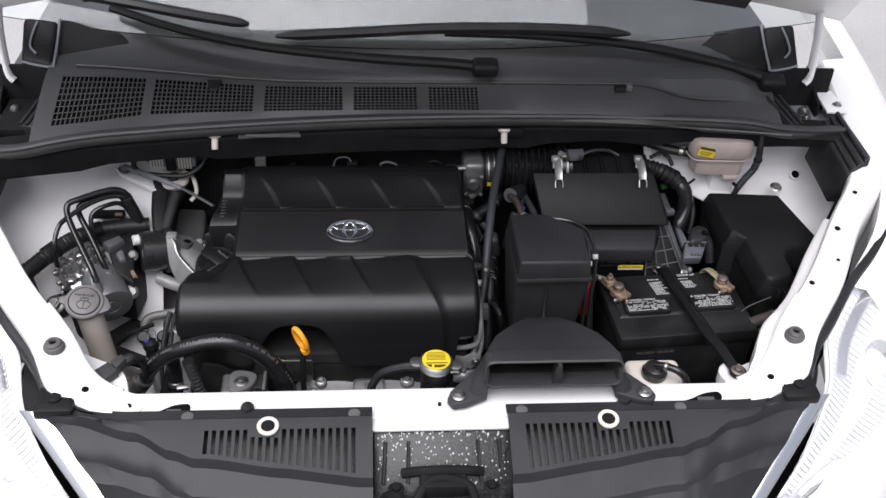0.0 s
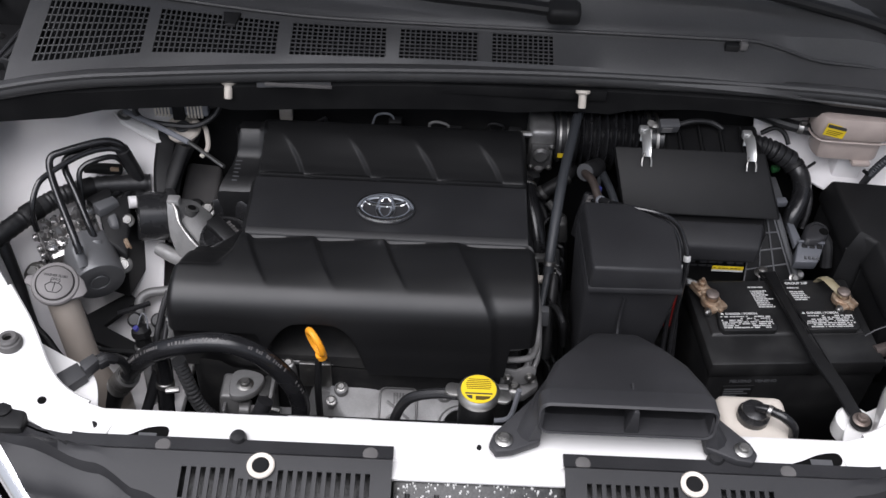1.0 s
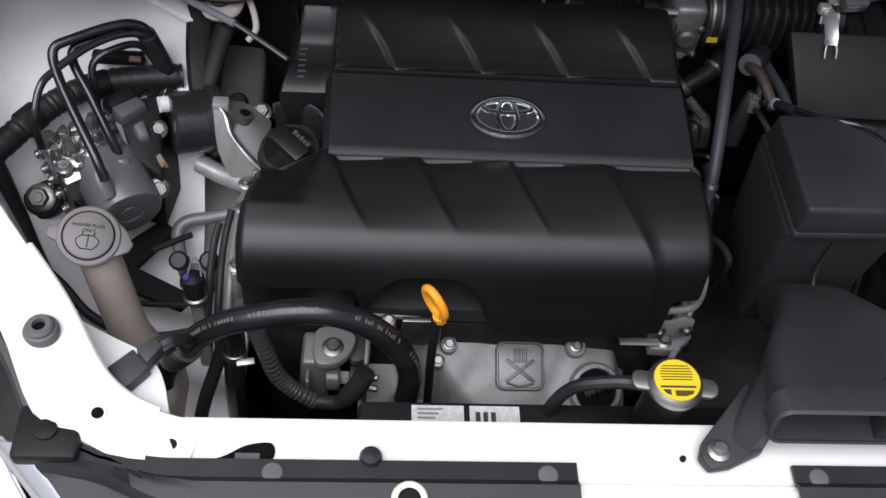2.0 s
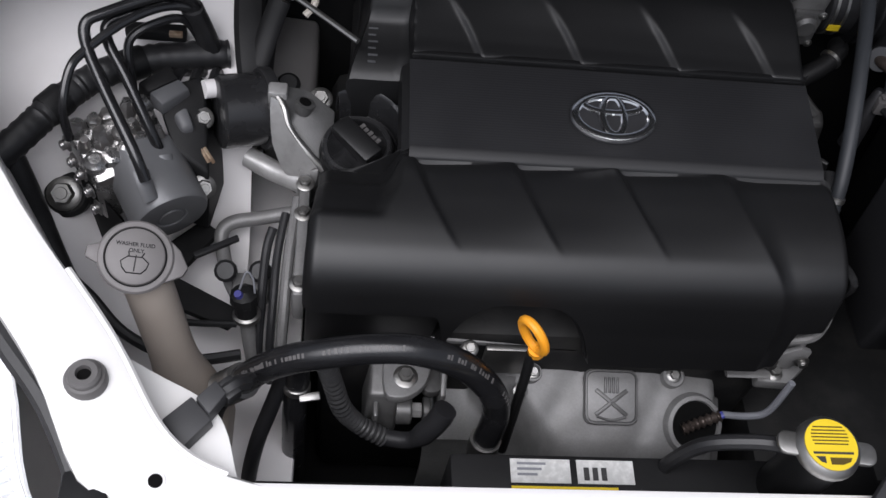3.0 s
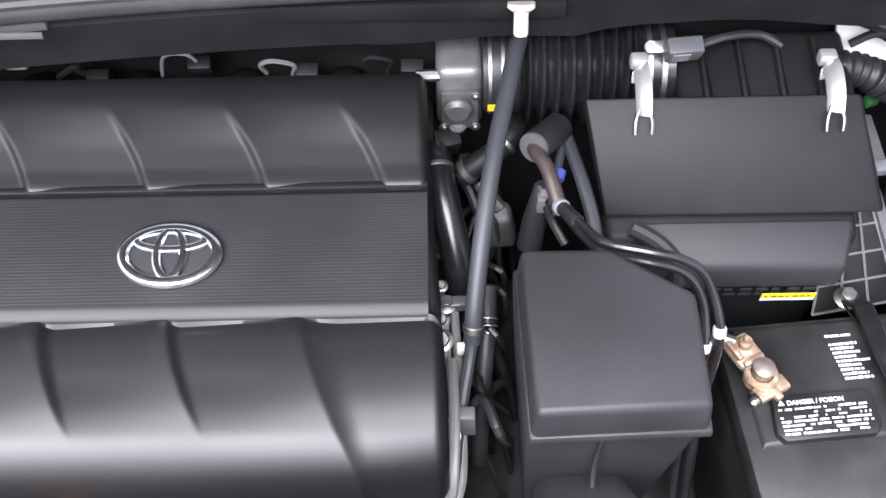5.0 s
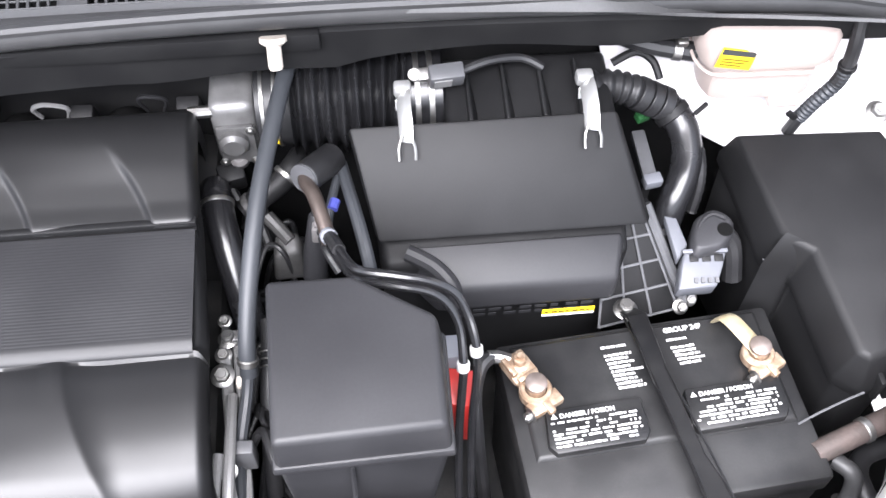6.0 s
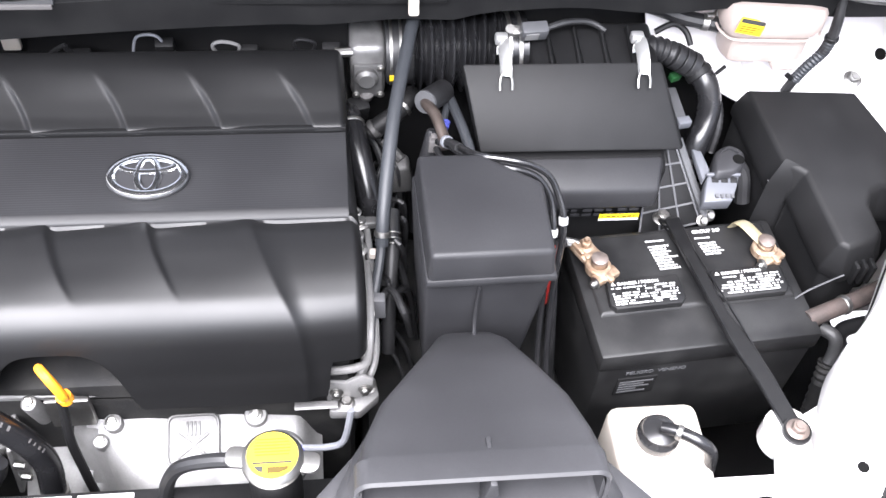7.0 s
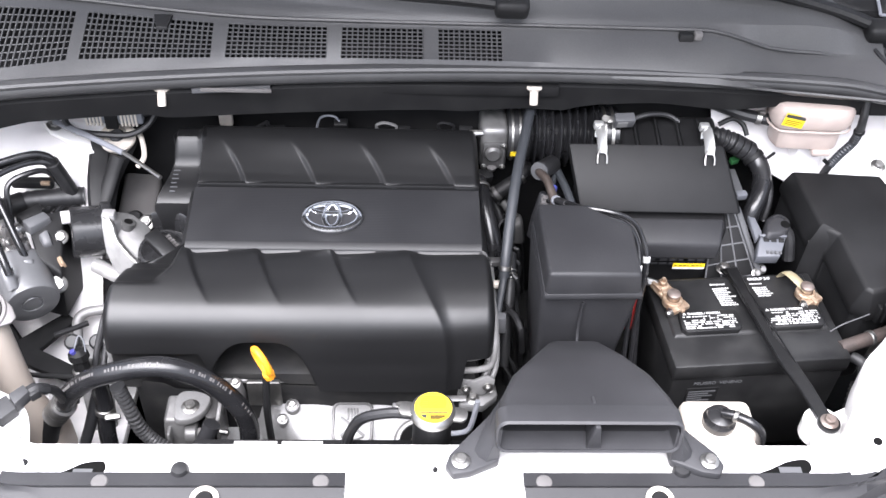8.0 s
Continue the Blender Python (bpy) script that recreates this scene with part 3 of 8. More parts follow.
# wings
for side in (-1, 1):
    rows = []
    for x, y, z in spline([(0.74, 0.22, 0.965), (0.83, 0.33, 1.0), (0.885, 0.45, 1.035), (0.92, 0.60, 1.068), (0.935, 0.80, 1.10), (0.94, 1.1, 1.13)], 4):
        row = []
        for dx, dz in ((-0.02, -0.05), (-0.018, -0.004), (0.0, 0.0), (0.03, -0.010), (0.07, -0.06), (0.10, -0.20), (0.11, -0.45), (0.10, -0.75)):
            row.append((side * (x + dx) + 0.004, y, z + dz))
        rows.append(row)
    part("wing", sheet(rows, 0.003), WHITE, car, "white painted front wing")
    rows = []
    for u in [i / 12 for i in range(13)]:
        x, y, z = lerp(0.0, 0.98, u), -0.30 + 0.55 * u ** 3, 0.70 + 0.14 * u ** 2
        rows.append([(side * x + 0.003, y + 0.07, z), (side * x + 0.003, y + 0.02, z - 0.012), (side * (x + 0.01) + 0.003, y, z - 0.05), (side * (x + 0.015) + 0.003, y - 0.02, 0.45), (side * (x + 0.01) + 0.003, y, 0.25)])
    part("bumper", sheet(rows, 0.004), WHITE, car, "white front bumper")
    rows = []
    for u in [i / 10 for i in range(11)]:
        a = Vector((lerp(0.60, 0.965, u), lerp(-0.070, 0.35, u ** 1.3), lerp(0.732, 0.895, u)))
        rows.append([(side * (a.x + d) + 0.003, a.y - e, a.z - f) for d, e, f in ((0.0, 0.0, 0.0), (0.012, 0.012, 0.004), (0.05, 0.06, 0.05), (0.07, 0.09, 0.20), (0.07, 0.09, 0.45))])
    part("bumper_corner", sheet(rows, 0.003), WHITE, car, "white bumper corner")

part("cowl_label", box(-0.330, -0.228, 0.5480, 0.5505, 1.0655, 1.0715, 0.0005), CAPGREY, car, "pale strip on the cowl front")


# ---- slotted covers over the grille ----
def bend(x, table):
    """A smooth value between rows of (place, value)."""
    for (a, u), (b, v) in zip(table, table[1:]):
        if x <= b:
            return lerp(u, v, ramp(x, a, b))
    return table[-1][1]


def grille_cover(side):
    """Black slotted plastic cover between the cross member and the grille."""
    c = thing("grille_cover", "black plastic slotted grille cover beside the hood lock", "grille cover", "covers over the grille")
    n = 20
    slots = [(0.1284 + i * 0.0114, 0.1284 + i * 0.0114 + 0.0062) for i in range(n)]
    cuts = sorted({0.103, 0.108, *[v for s in slots for v in s], 0.356, 0.364, *[0.374 + 0.0115 * k for k in range(20)]})
    EDGE = ((0.10, 0.114), (0.22, 0.106), (0.36, 0.088), (0.41, 0.076), (0.47, 0.047), (0.56, 0.028), (0.62, 0.020))

    def rows_at(x):
        low = lerp(0.118, 0.084, min(1, max(0, (x - 0.122) / 0.22)))
        e = max(bend(x, EDGE), low + 0.004) if x < 0.36 else bend(x, EDGE)
        if x >= 0.36:
            low = min(low, e - 0.006)
        top = min(0.049, e - 0.012)
        inner = [0.010, 0.020, min(0.028, top - 0.006), min(0.034, top - 0.003), top]
        inner = [min(v, e - 0.012) - 0.0004 * (4 - k) for k, v in enumerate(inner)]
        inner[0] = 0.008
        mids = [lerp(inner[-1], low, k / 4) for k in (1, 2, 3, 4)]
        outer = [e, e + 0.0025, e + 0.005, e + 0.012, e + 0.022, e + 0.032, e + 0.040, e + 0.043, e + 0.046, e + 0.07, e + 0.10, e + 0.14, e + 0.18]
        return inner + mids + outer, e

    def height(x, y, e):
        z = 0.9255 + 0.006 * ramp(y, 0.027, 0.031)
        z -= 0.33 * max(0, y - 0.036) + 0.30 * max(0, y - e)
        z -= 0.012 * ramp(y, e, e + 0.005) + 0.006 * ramp(y, e + 0.040, e + 0.046)
        z += 0.002 * ramp(y, e + 0.010, e + 0.025) * (1 - ramp(y, e + 0.032, e + 0.040)) * ramp(x, 0.36, 0.42)
        z -= 1.2 * max(0, y - e - 0.070)
        return z

    bm = bmesh.new()
    grid = {}
    for i, x in enumerate(cuts):
        ys, e = rows_at(x)
        for j, y in enumerate(ys):
            out = 0.546 - 0.90 * max(0, y - 0.020)
            xx = x if x < 0.36 else 0.36 + (x - 0.36) * max(0.02, (out - 0.36)) / (0.546 - 0.36)
            back = 0.020 * ramp(x, 0.47, 0.58) * (1 - min(1, y / 0.08))
            grid[i, j] = bm.verts.new((side * xx + 0.004, back - y, height(x, y, e)))
    count = len(rows_at(0.2)[0])
    for i in range(len(cuts) - 1):
        mid = (cuts[i] + cuts[i + 1]) / 2
        k = next((q for q, (a, b) in enumerate(slots) if a < mid < b), None)
        for j in range(count - 1):
            if k is not None and (5 if 10 <= k <= 13 else 4) <= j < 8:
                continue
            bm.faces.new((grid[i, j], grid[i + 1, j], grid[i + 1, j + 1], grid[i, j + 1]))
    bmesh.ops.recalc_face_normals(bm, faces=bm.faces)
    bmesh.ops.solidify(bm, geom=bm.faces[:], thickness=0.004)
    part("panel", bm, GREYPLASTIC, c, angle=24)
    part("under_panel", hexa([(side * 0.105 + 0.004, -0.130, 0.860), (side * 0.40 + 0.004, -0.110, 0.860), (side * 0.40 + 0.004, -0.034, 0.885), (side * 0.105 + 0.004, -0.034, 0.885)], [(side * 0.105 + 0.004, -0.130, 0.880), (side * 0.40 + 0.004, -0.110, 0.880), (side * 0.40 + 0.004, -0.034, 0.915), (side * 0.105 + 0.004, -0.034, 0.915)], 0.002), SPECK, c)
    ring_x = side * 0.257 + 0.003
    part("ring", lathe([(0.0160, 0), (0.0165, 0.004), (0.0150, 0.0055), (0.0105, 0.0045), (0.010, 0.001)], 28), BEIGE, c, "dull white metal ring", m=pose(ring_x, -0.047, 0.9320, 8, 0, 0))
    part("ring_bolt", lathe([(0.0102, 0), (0.0102, 0.004), (0.008, 0.006)], 20), DARK, c, m=pose(ring_x, -0.047, 0.9320, 8, 0, 0))
    for x in (0.1285, 0.378):
        part("push_clip", lathe([(0.0095, -0.002), (0.0095, 0.002), (0.0085, 0.003), (0.005, 0.0034), (0.0, 0.0034)], 18), CAPGREY, c, m=pose(side * x + 0.002, -0.0205, 0.9275))
    part("rubber_stop", lathe([(0.0105, -0.004), (0.0105, 0.006), (0.0085, 0.010), (0.0, 0.011)], 18), RUBBER, c, m=pose(side * 0.2915 + 0.003, -0.005, 0.9245))
    bm = box(0.548, 0.606, -0.014, 0.038, 0.920, 0.940, 0.005)
    join(bm, lathe([(0.010, 0.940), (0.010, 0.943), (0.005, 0.944)], 18), pose(0.578, 0.012, 0))
    if side < 0:
        bm.transform(Matrix.Diagonal((-1, 1, 1, 1)))
    part("corner_clip", bm, PLASTIC, c, m=pose(0.002, 0, 0))
    # slanting chrome end of the grille
    rows = []
    for k in range(11):
        v = k / 10
        a = Vector((0.580 - 0.25 * v, 0.010 - 0.25 * v, 0.906 - 0.24 * v))
        b = Vector((0.640 - 0.262 * v, 0.019 - 0.265 * v, 0.908 - 0.24 * v))
        up = Vector((0.35, -0.45, 0.82))
        pts = [a - 0.02 * up] + [a.lerp(b, 0.22 * q / 4) + up * 0.002 * math.sin(math.pi * q / 4) for q in range(5)]
        pts += [a.lerp(b, 0.25 + 0.75 * q / 8) + up * 0.0035 * math.sin(math.pi * q / 8) ** 0.7 for q in range(9)] + [b - 0.02 * up]
        rows.append([(side * p.x + 0.002, p.y, p.z) for p in pts])
    part("chrome_trim", sheet(rows, 0.002), CHROME, c, "bright chrome trim strip")
    return c


grille_cover(-1)
grille_cover(1)


def headlight(side):
    """Wide clear lamp with a silver reflector and ribs."""
    h = thing("headlight", "clear plastic headlight with silver ribbed reflector, in the white wing", "headlight", "headlights")
    inner = spline([(0.540, -0.098, 0.795), (0.596, -0.040, 0.856), (0.642, 0.036, 0.916), (0.674, 0.142, 0.951), (0.778, 0.268, 0.980), (0.880, 0.345, 1.0)], 5)
    outer = spline([(0.610, -0.060, 0.740), (0.685, -0.015, 0.768), (0.775, 0.030, 0.798), (0.880, 0.110, 0.825), (0.945, 0.215, 0.860), (0.960, 0.330, 0.900)], 5)

    def skin(sink, bulge):
        rows = []
        for p, q in zip(inner, outer):
            row = []
            for k in range(13):
                v = k / 12
                r = p.lerp(q, v)
                row.append((side * r.x + 0.003, r.y - 0.3 * bulge * math.sin(math.pi * v), r.z - sink + bulge * math.sin(math.pi * v)))
            rows.append(row)
        return rows

    lens = part("lens", sheet(skin(0.0, 0.022), 0.002), LENS, h, "clear plastic lens")
    lens.visible_shadow = False
    low = skin(0.018, -0.012)
    part("reflector", sheet(low, 0.003), LAMP, h, "silver reflector")
    for band, (c0, c1) in enumerate(((1, 4), (7, 10))):
        for k in range(44 if band == 0 else 26):
            v = (0.6 + k * 0.45) if band == 0 else (6 + k * 0.45)
            i, f = int(v), v - int(v)
            line = [Vector(low[i][c]).lerp(Vector(low[i + 1][c]), f) + Vector((0, 0, 0.004)) for c in (c0, (c0 + c1) // 2, c1)]
            part("rib", tube(line, 0.0013, 5, 1), LAMPRIB, h)
    for at, r in ((15, 0.042), (21, 0.036)):
        p = Vector(low[at][6]) + Vector((0, 0, 0.004))
        part("projector", lathe([(r * 0.4, -0.03), (r, 0.0), (r * 1.05, 0.006), (r * 0.9, 0.004), (r * 0.4, -0.02)], 28), CHROME, h, m=Matrix.Translation(p) @ pose(0, 0, 0, 55, 0, side * 35))
    part("inner_trim", tube([(x, y, z + 0.006) for x, y, z in [r[2] for r in low[12:]][::3]], 0.012, 8, 4, flat=0.5), CHROME, h, "chrome inner trim")
    line = [(0.590, 0.020, 0.930), (0.625, 0.085, 0.948), (0.668, 0.138, 0.960), (0.735, 0.225, 0.975), (0.805, 0.300, 0.990), (0.87, 0.385, 1.01)]
    part("gasket", tube([(side * (x + 0.002) + 0.004, y, z - 0.006) for x, y, z in line], 0.0085, 8, 5), RUBBER, h, "black rubber gap seal")
    return h


headlight(-1)
headlight(1)

# ---- cowl ----
cowl = thing("cowl_panel", "weathered dark grey plastic cowl panel with air mesh", "cowl panel")
PANELS = [(-0.680, -0.522), (-0.506, -0.318), (-0.298, -0.150), (-0.129, -0.007), (0.015, 0.112)]
xs = sorted({-0.712, -0.70, *[v for p in PANELS for v in p], *[lerp(0.15, 0.712, i / 14) for i in range(15)], -0.6, -0.41, -0.22, -0.07, 0.06})
rows_y = [(0.588, 1.094), (0.596, 1.098), (0.649, 1.1185), (0.654, 1.122), (0.658, 1.130), (0.668, 1.137), (0.700, 1.150), (0.722, 1.162), (0.75, 1.165)]


def cowl_point(x, j):
    y, z = rows_y[j]
    k = (x - 0.02) / 0.80
    y = y - 0.075 * k * k * (1 - min(1, j / 5)) + (0.14 * k * k if j > 5 else 0.10 * k * k * (j / 5) * (1 if x < 0 else 0.3))
    if x < 0:
        y += 0.026 * ramp(-x, 0.22, 0.66) * (1 if 1 < j < 6 else 0) - 0.020 * ramp(-x, 0.48, 0.68) * (1 if j < 2 else 0)
        z += 0.008 * ramp(-x, 0.22, 0.66) * (1 if 1 < j < 6 else 0) - 0.006 * ramp(-x, 0.48, 0.68) * (1 if j < 2 else 0)
    z -= 0.012 * (1 if j == 0 else 0) + 0.032 * ramp(x, 0.42, 0.56) * (1 if 0 < j < 4 else 0) + 0.030 * ramp(x, 0.60, 0.72) * (1 if j > 3 else 0)
    return (x, y, z)


bm = bmesh.new()
grid = {(i, j): bm.verts.new(cowl_point(x, j)) for i, x in enumerate(xs) for j in range(len(rows_y))}
for i in range(len(xs) - 1):
    mid = (xs[i] + xs[i + 1]) / 2
    for j in range(len(rows_y) - 1):
        if j == 1 and any(a < mid < b for a, b in PANELS):
            continue
        bm.faces.new((grid[i, j], grid[i + 1, j], grid[i + 1, j + 1], grid[i, j + 1]))
bmesh.ops.recalc_face_normals(bm, faces=bm.faces)
bmesh.ops.solidify(bm, geom=bm.faces[:], thickness=0.003)
part("panel", bm, COWL, cowl, angle=40)
for a, b in PANELS:
    bm = bmesh.new()
    n = max(6, round((b - a) / 0.0082))
    for k in range(n + 1):
        x = lerp(a, b, k / n)
        p, q = Vector(cowl_point(x, 1)), Vector(cowl_point(x, 2))
        join(bm, hexa([(x - 0.0011, p.y, p.z - 0.003), (x + 0.0011, p.y, p.z - 0.003), (x + 0.0011, q.y, q.z - 0.003), (x - 0.0011, q.y, q.z - 0.003)],
                      [(x - 0.0011, p.y, p.z), (x + 0.0011, p.y, p.z), (x + 0.0011, q.y, q.z), (x - 0.0011, q.y, q.z)], 0))
    for k in range(9):
        t = k / 8
        cross = []
        for x in (a, (a + b) / 2, b):
            p, q = Vector(cowl_point(x, 1)), Vector(cowl_point(x, 2))
            cross.append(p.lerp(q, t) - Vector((0, 0, 0.0015)))
        join(bm, tube(cross, 0.0012, 4, 2))
    part("mesh_grid", bm, COWL, cowl)
# near-black air box paints shade behind the mesh; back wall added to close
part("air_box", box(-0.80, 0.20, 0.585, 0.700, 1.042, 1.060, 0.002), DARK, cowl, "air box under the mesh, near-black in place of shade")
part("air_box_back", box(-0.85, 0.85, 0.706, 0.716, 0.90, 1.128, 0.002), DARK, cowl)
# added tube that paints a highlight line along the cowl step
edge_line = [Vector(cowl_point(lerp(-0.66, 0.705, k / 30), 3)) + Vector((0, -0.001, 0.003 - 0.012 * ramp(lerp(-0.66, 0.705, k / 30), 0.58, 0.70))) for k in range(31)]
part("step_highlight", tube(edge_line, 0.0030, 6, 2), SEAL, cowl, "thin tube painted in for the highlight on the cowl step")
part("edge_clip", box(-0.008, 0.004, -0.006, 0.006, -0.004, 0.009, 0.002), CAPGREY, cowl, "pale clip", m=pose(0.410, 0.636, 1.122))
q = Vector(cowl_point(-0.393, 2))
# dark block stands in for the shaded inside of a notch
part("mesh_notch_shade", hexa([(-0.402, q.y - 0.022, q.z - 0.008), (-0.386, q.y - 0.022, q.z - 0.008), (-0.380, q.y + 0.004, q.z - 0.004), (-0.408, q.y + 0.004, q.z - 0.004)], [(-0.402, q.y - 0.020, q.z - 0.003), (-0.386, q.y - 0.020, q.z - 0.003), (-0.380, q.y + 0.003, q.z + 0.005), (-0.408, q.y + 0.003, q.z + 0.005)], 0.001), PLASTIC, cowl)
part("edge_notch", box(-0.030, -0.008, -0.008, 0.004, -0.012, 0.004, 0.002), PLASTIC, cowl, m=pose(0.410, 0.640, 1.122))


def peg(x):
    p = thing("hood_seal_peg", "off-white plastic peg in the black cowl front", "plastic clip", "pegs in the cowl")
    m = Matrix.Translation((x, 0.582 if x > 0 else 0.560, 1.061 if x > 0 else 1.062)) @ pose(0, 0, 0, 150, 0, 0)
    part("pin", lathe([(0.0062, 0), (0.0064, 0.024), (0.0054, 0.026)], 14), BEIGE, p, m=m.copy())
    part("flange", lathe([(0.0115, -0.002), (0.0118, 0.002), (0.008, 0.005)], 18), BEIGE, p, m=m.copy())


peg(-0.389)
peg(0.161)


def wiper(points, blade, label):
    w = thing("wiper", label, "wiper", "windscreen wipers")
    part("arm", tube(points, lambda t: 0.015 - 0.004 * t, 10, 6, flat=0.7), PLASTIC, w)
    if blade:
        part("blade", tube(blade, lambda t: 0.014 * min(1, 8 * t + 0.3, 8 * (1 - t) + 0.3), 8, 6, flat=0.8), RUBBER, w, "black rubber blade")
    p = Vector(points[0])
    part("pivot_cap", box(-0.034, 0.018, -0.017, 0.017, -0.016, 0.016, 0.010, 3), PLASTIC, w, m=Matrix.Translation(p) @ pose(0, 0, 0, 20, 0, 0))
    return w


wiper([(0.130, 0.640, 1.165), (0.05, 0.650, 1.168), (-0.10, 0.662, 1.172), (-0.30, 0.690, 1.180), (-0.46, 0.735, 1.192), (-0.60, 0.80, 1.205)],
      [(-0.80, 0.88, 1.215), (-0.6, 0.815, 1.215), (-0.45, 0.77, 1.208), (-0.33, 0.745, 1.20)], "black wiper arm and blade on the cowl")
wiper([(0.715, 0.672, 1.118), (0.62, 0.702, 1.140), (0.45, 0.725, 1.168), (0.25, 0.735, 1.184), (0.05, 0.732, 1.192)],
      [(-0.28, 0.735, 1.180), (-0.1, 0.732, 1.192), (0.05, 0.730, 1.202), (0.25, 0.732, 1.202), (0.42, 0.732, 1.192)], "black wiper with a long rubber blade")

# ---- engine cover ----
cover = thing("engine_cover", "satin black plastic engine cover with ridges and ribbed band", "engine cover")
PROFILE = spline([Vector((0, y, z)) for y, z in ((0.602, 0.925), (0.601, 0.945), (0.597, 0.964), (0.588, 0.974), (0.565, 0.9752), (0.535, 0.9688), (0.508, 0.9596), (0.498, 0.9562), (0.482, 0.952), (0.4775, 0.947), (0.470, 0.938), (0.380, 0.926),
                   (0.366, 0.928), (0.3605, 0.9315), (0.345, 0.9355), (0.325, 0.9360), (0.305, 0.9350), (0.287, 0.9325), (0.271, 0.9283), (0.2575, 0.9232), (0.2460, 0.9155), (0.2370, 0.9055), (0.2308, 0.8925), (0.2270, 0.8775), (0.2240, 0.862), (0.2212, 0.845), (0.2175, 0.828), (0.2145, 0.811), (0.212, 0.797))], 6)
LENGTHS = [0.0]
for p, q in zip(PROFILE, PROFILE[1:]):
    LENGTHS.append(LENGTHS[-1] + (q - p).length)
TOTAL = LENGTHS[-1]


def on_profile(s):
    i = max(k for k in range(len(LENGTHS) - 1) if LENGTHS[k] <= s + 1e-9)
    t = min(1.0, (s - LENGTHS[i]) / (LENGTHS[i + 1] - LENGTHS[i]))
    p = PROFILE[i].lerp(PROFILE[i + 1], t)
    way = (PROFILE[i + 1] - PROFILE[i]).normalized()
    return p, Vector((0, -way.z, way.y)) * -1


def left_edge(y):
    """The cover's left side, with the bite for the oil filler."""
    x = lerp(-0.405, -0.392, ramp(y, 0.46, 0.58)) if y > 0.46 else lerp(-0.437, -0.428, ramp(y, 0.22, 0.37))
    d = 0.047 ** 2 - (y - 0.420) ** 2
    if d > 0:
        x = max(x, -0.392 + math.sqrt(d))
    return x


def right_edge(y):
    return lerp(0.094, 0.080, ramp(y, 0.25, 0.58))


FRONT_RIBS = ((-0.337, 0.045), (-0.239, 0.043), (-0.135, 0.042), (-0.026, 0.055))
BACK_RIBS = (-0.266, -0.162, -0.058, 0.045)


def relief(x, y):
    """How deep the ridges and recesses lie below the plain profile."""
    d = 0.0
    if y < 0.362:
        run = min(1.0, max(0.0, 0.362 - y) / 0.108)
        far = min(1.0, (0.362 - y) / 0.140)
        lines = [r + s * (far ** 1.5 if k == 3 else run ** 1.5) for k, (r, s) in enumerate(FRONT_RIBS)]
        for k, line in enumerate(lines):
            nxt = lines[k + 1] if k + 1 < len(lines) else 0.10
            if line <= x < nxt:
                t = (x - line) / (nxt - line)
                last = k == len(lines) - 1
                deep = lerp(0.003, 0.007, far) if last else 0.0066 * (1 - ramp(run, 0.45, 1.0))
                if last:
                    d += 0.0062 * (1 - (1 - min(1.0, (x - line) / lerp(0.040, 0.014, far))) ** 2) * (1 - 0.5 * t) + 0.010 * far * min(1.0, (x - line) / (0.096 - line)) ** 1.5
                else:
                    d += deep * (1 - (1 - min(1.0, (x - line) / lerp(0.012, 0.004, run))) ** 2) * (1 - t ** 1.2)
        d += 0.0012 * (1 - ramp(0.362 - y, 0.010, 0.050)) * (1 - max([0.0] + [1 - abs(x - line + 0.006) / 0.012 for line in lines if abs(x - line + 0.006) < 0.012]))
    elif y > 0.4765:
        run = min(1.0, (y - 0.4765) / 0.085)
        lines = [r - 0.045 * run ** 1.4 for r in BACK_RIBS]
        for k, line in enumerate(lines):
            prev = lines[k - 1] if k else -0.345
            if prev < x <= line:
                t = (line - x) / (line - prev)
                d += 0.0054 * (1 - ramp(run, 0.45, 1.0)) * ramp(line - x, 0.0, 0.008) * (1 - t) ** 0.8
    corner = ramp(-x, 0.345 + 0.013 * (1 - ramp(y, 0.292, 0.335)), 0.368 + 0.010 * (1 - ramp(y, 0.292, 0.335)))
    d += (0.004 + 0.40 * max(0, y - 0.290)) * corner * ramp(y, 0.286, 0.298) * (1 - ramp(y, 0.372, 0.39))
    return d


ARCH = TOTAL - next(LENGTHS[k] for k in range(len(PROFILE)) if PROFILE[k].y < 0.30 and PROFILE[k].z < 0.884)


def notch(x):
    """How much of the front skirt the arch over the dipstick takes."""
    t = abs(x + 0.228) / 0.079
    return ARCH * (1 - t ** 3.6) if t < 1 else 0.0


NU, NV = 230, 190
rows = []
for i in range(NU + 1):
    u = i / NU
    row = []
    x_mid = lerp(-0.437, 0.092, u)
    end = TOTAL - notch(x_mid)
    end = min(end, TOTAL - 0.066 * (1 - ramp(x_mid, -0.312, -0.290)) - 0.052 * ramp(x_mid, 0.0485, 0.0545))
    for j in range(NV + 1):
        flat = TOTAL - 0.125
        p, out = on_profile(flat * j / 150 if j <= 150 else lerp(flat, end, (j - 150) / (NV - 150)))
        x = lerp(left_edge(p.y), right_edge(p.y), u)
        side = min(u, 1 - u)
        roll = 0.012 * (1 - min(1, (1 - u) / 0.02)) ** 2 + 0.010 * (1 - min(1, u / 0.02)) ** 2
        q = p - out * (relief(x, p.y) + roll)
        sink = 0.048 * ramp(-x, 0.338, 0.346) * ramp(p.y, 0.378, 0.386) * (1 - ramp(p.y, 0.590, 0.600))
        row.append((x, q.y, q.z - sink))
    rows.append(row)
bm = loft(rows, closed=False, caps=False)
bmesh.ops.recalc_face_normals(bm, faces=bm.faces)
rim = [e for e in bm.edges if e.is_boundary]
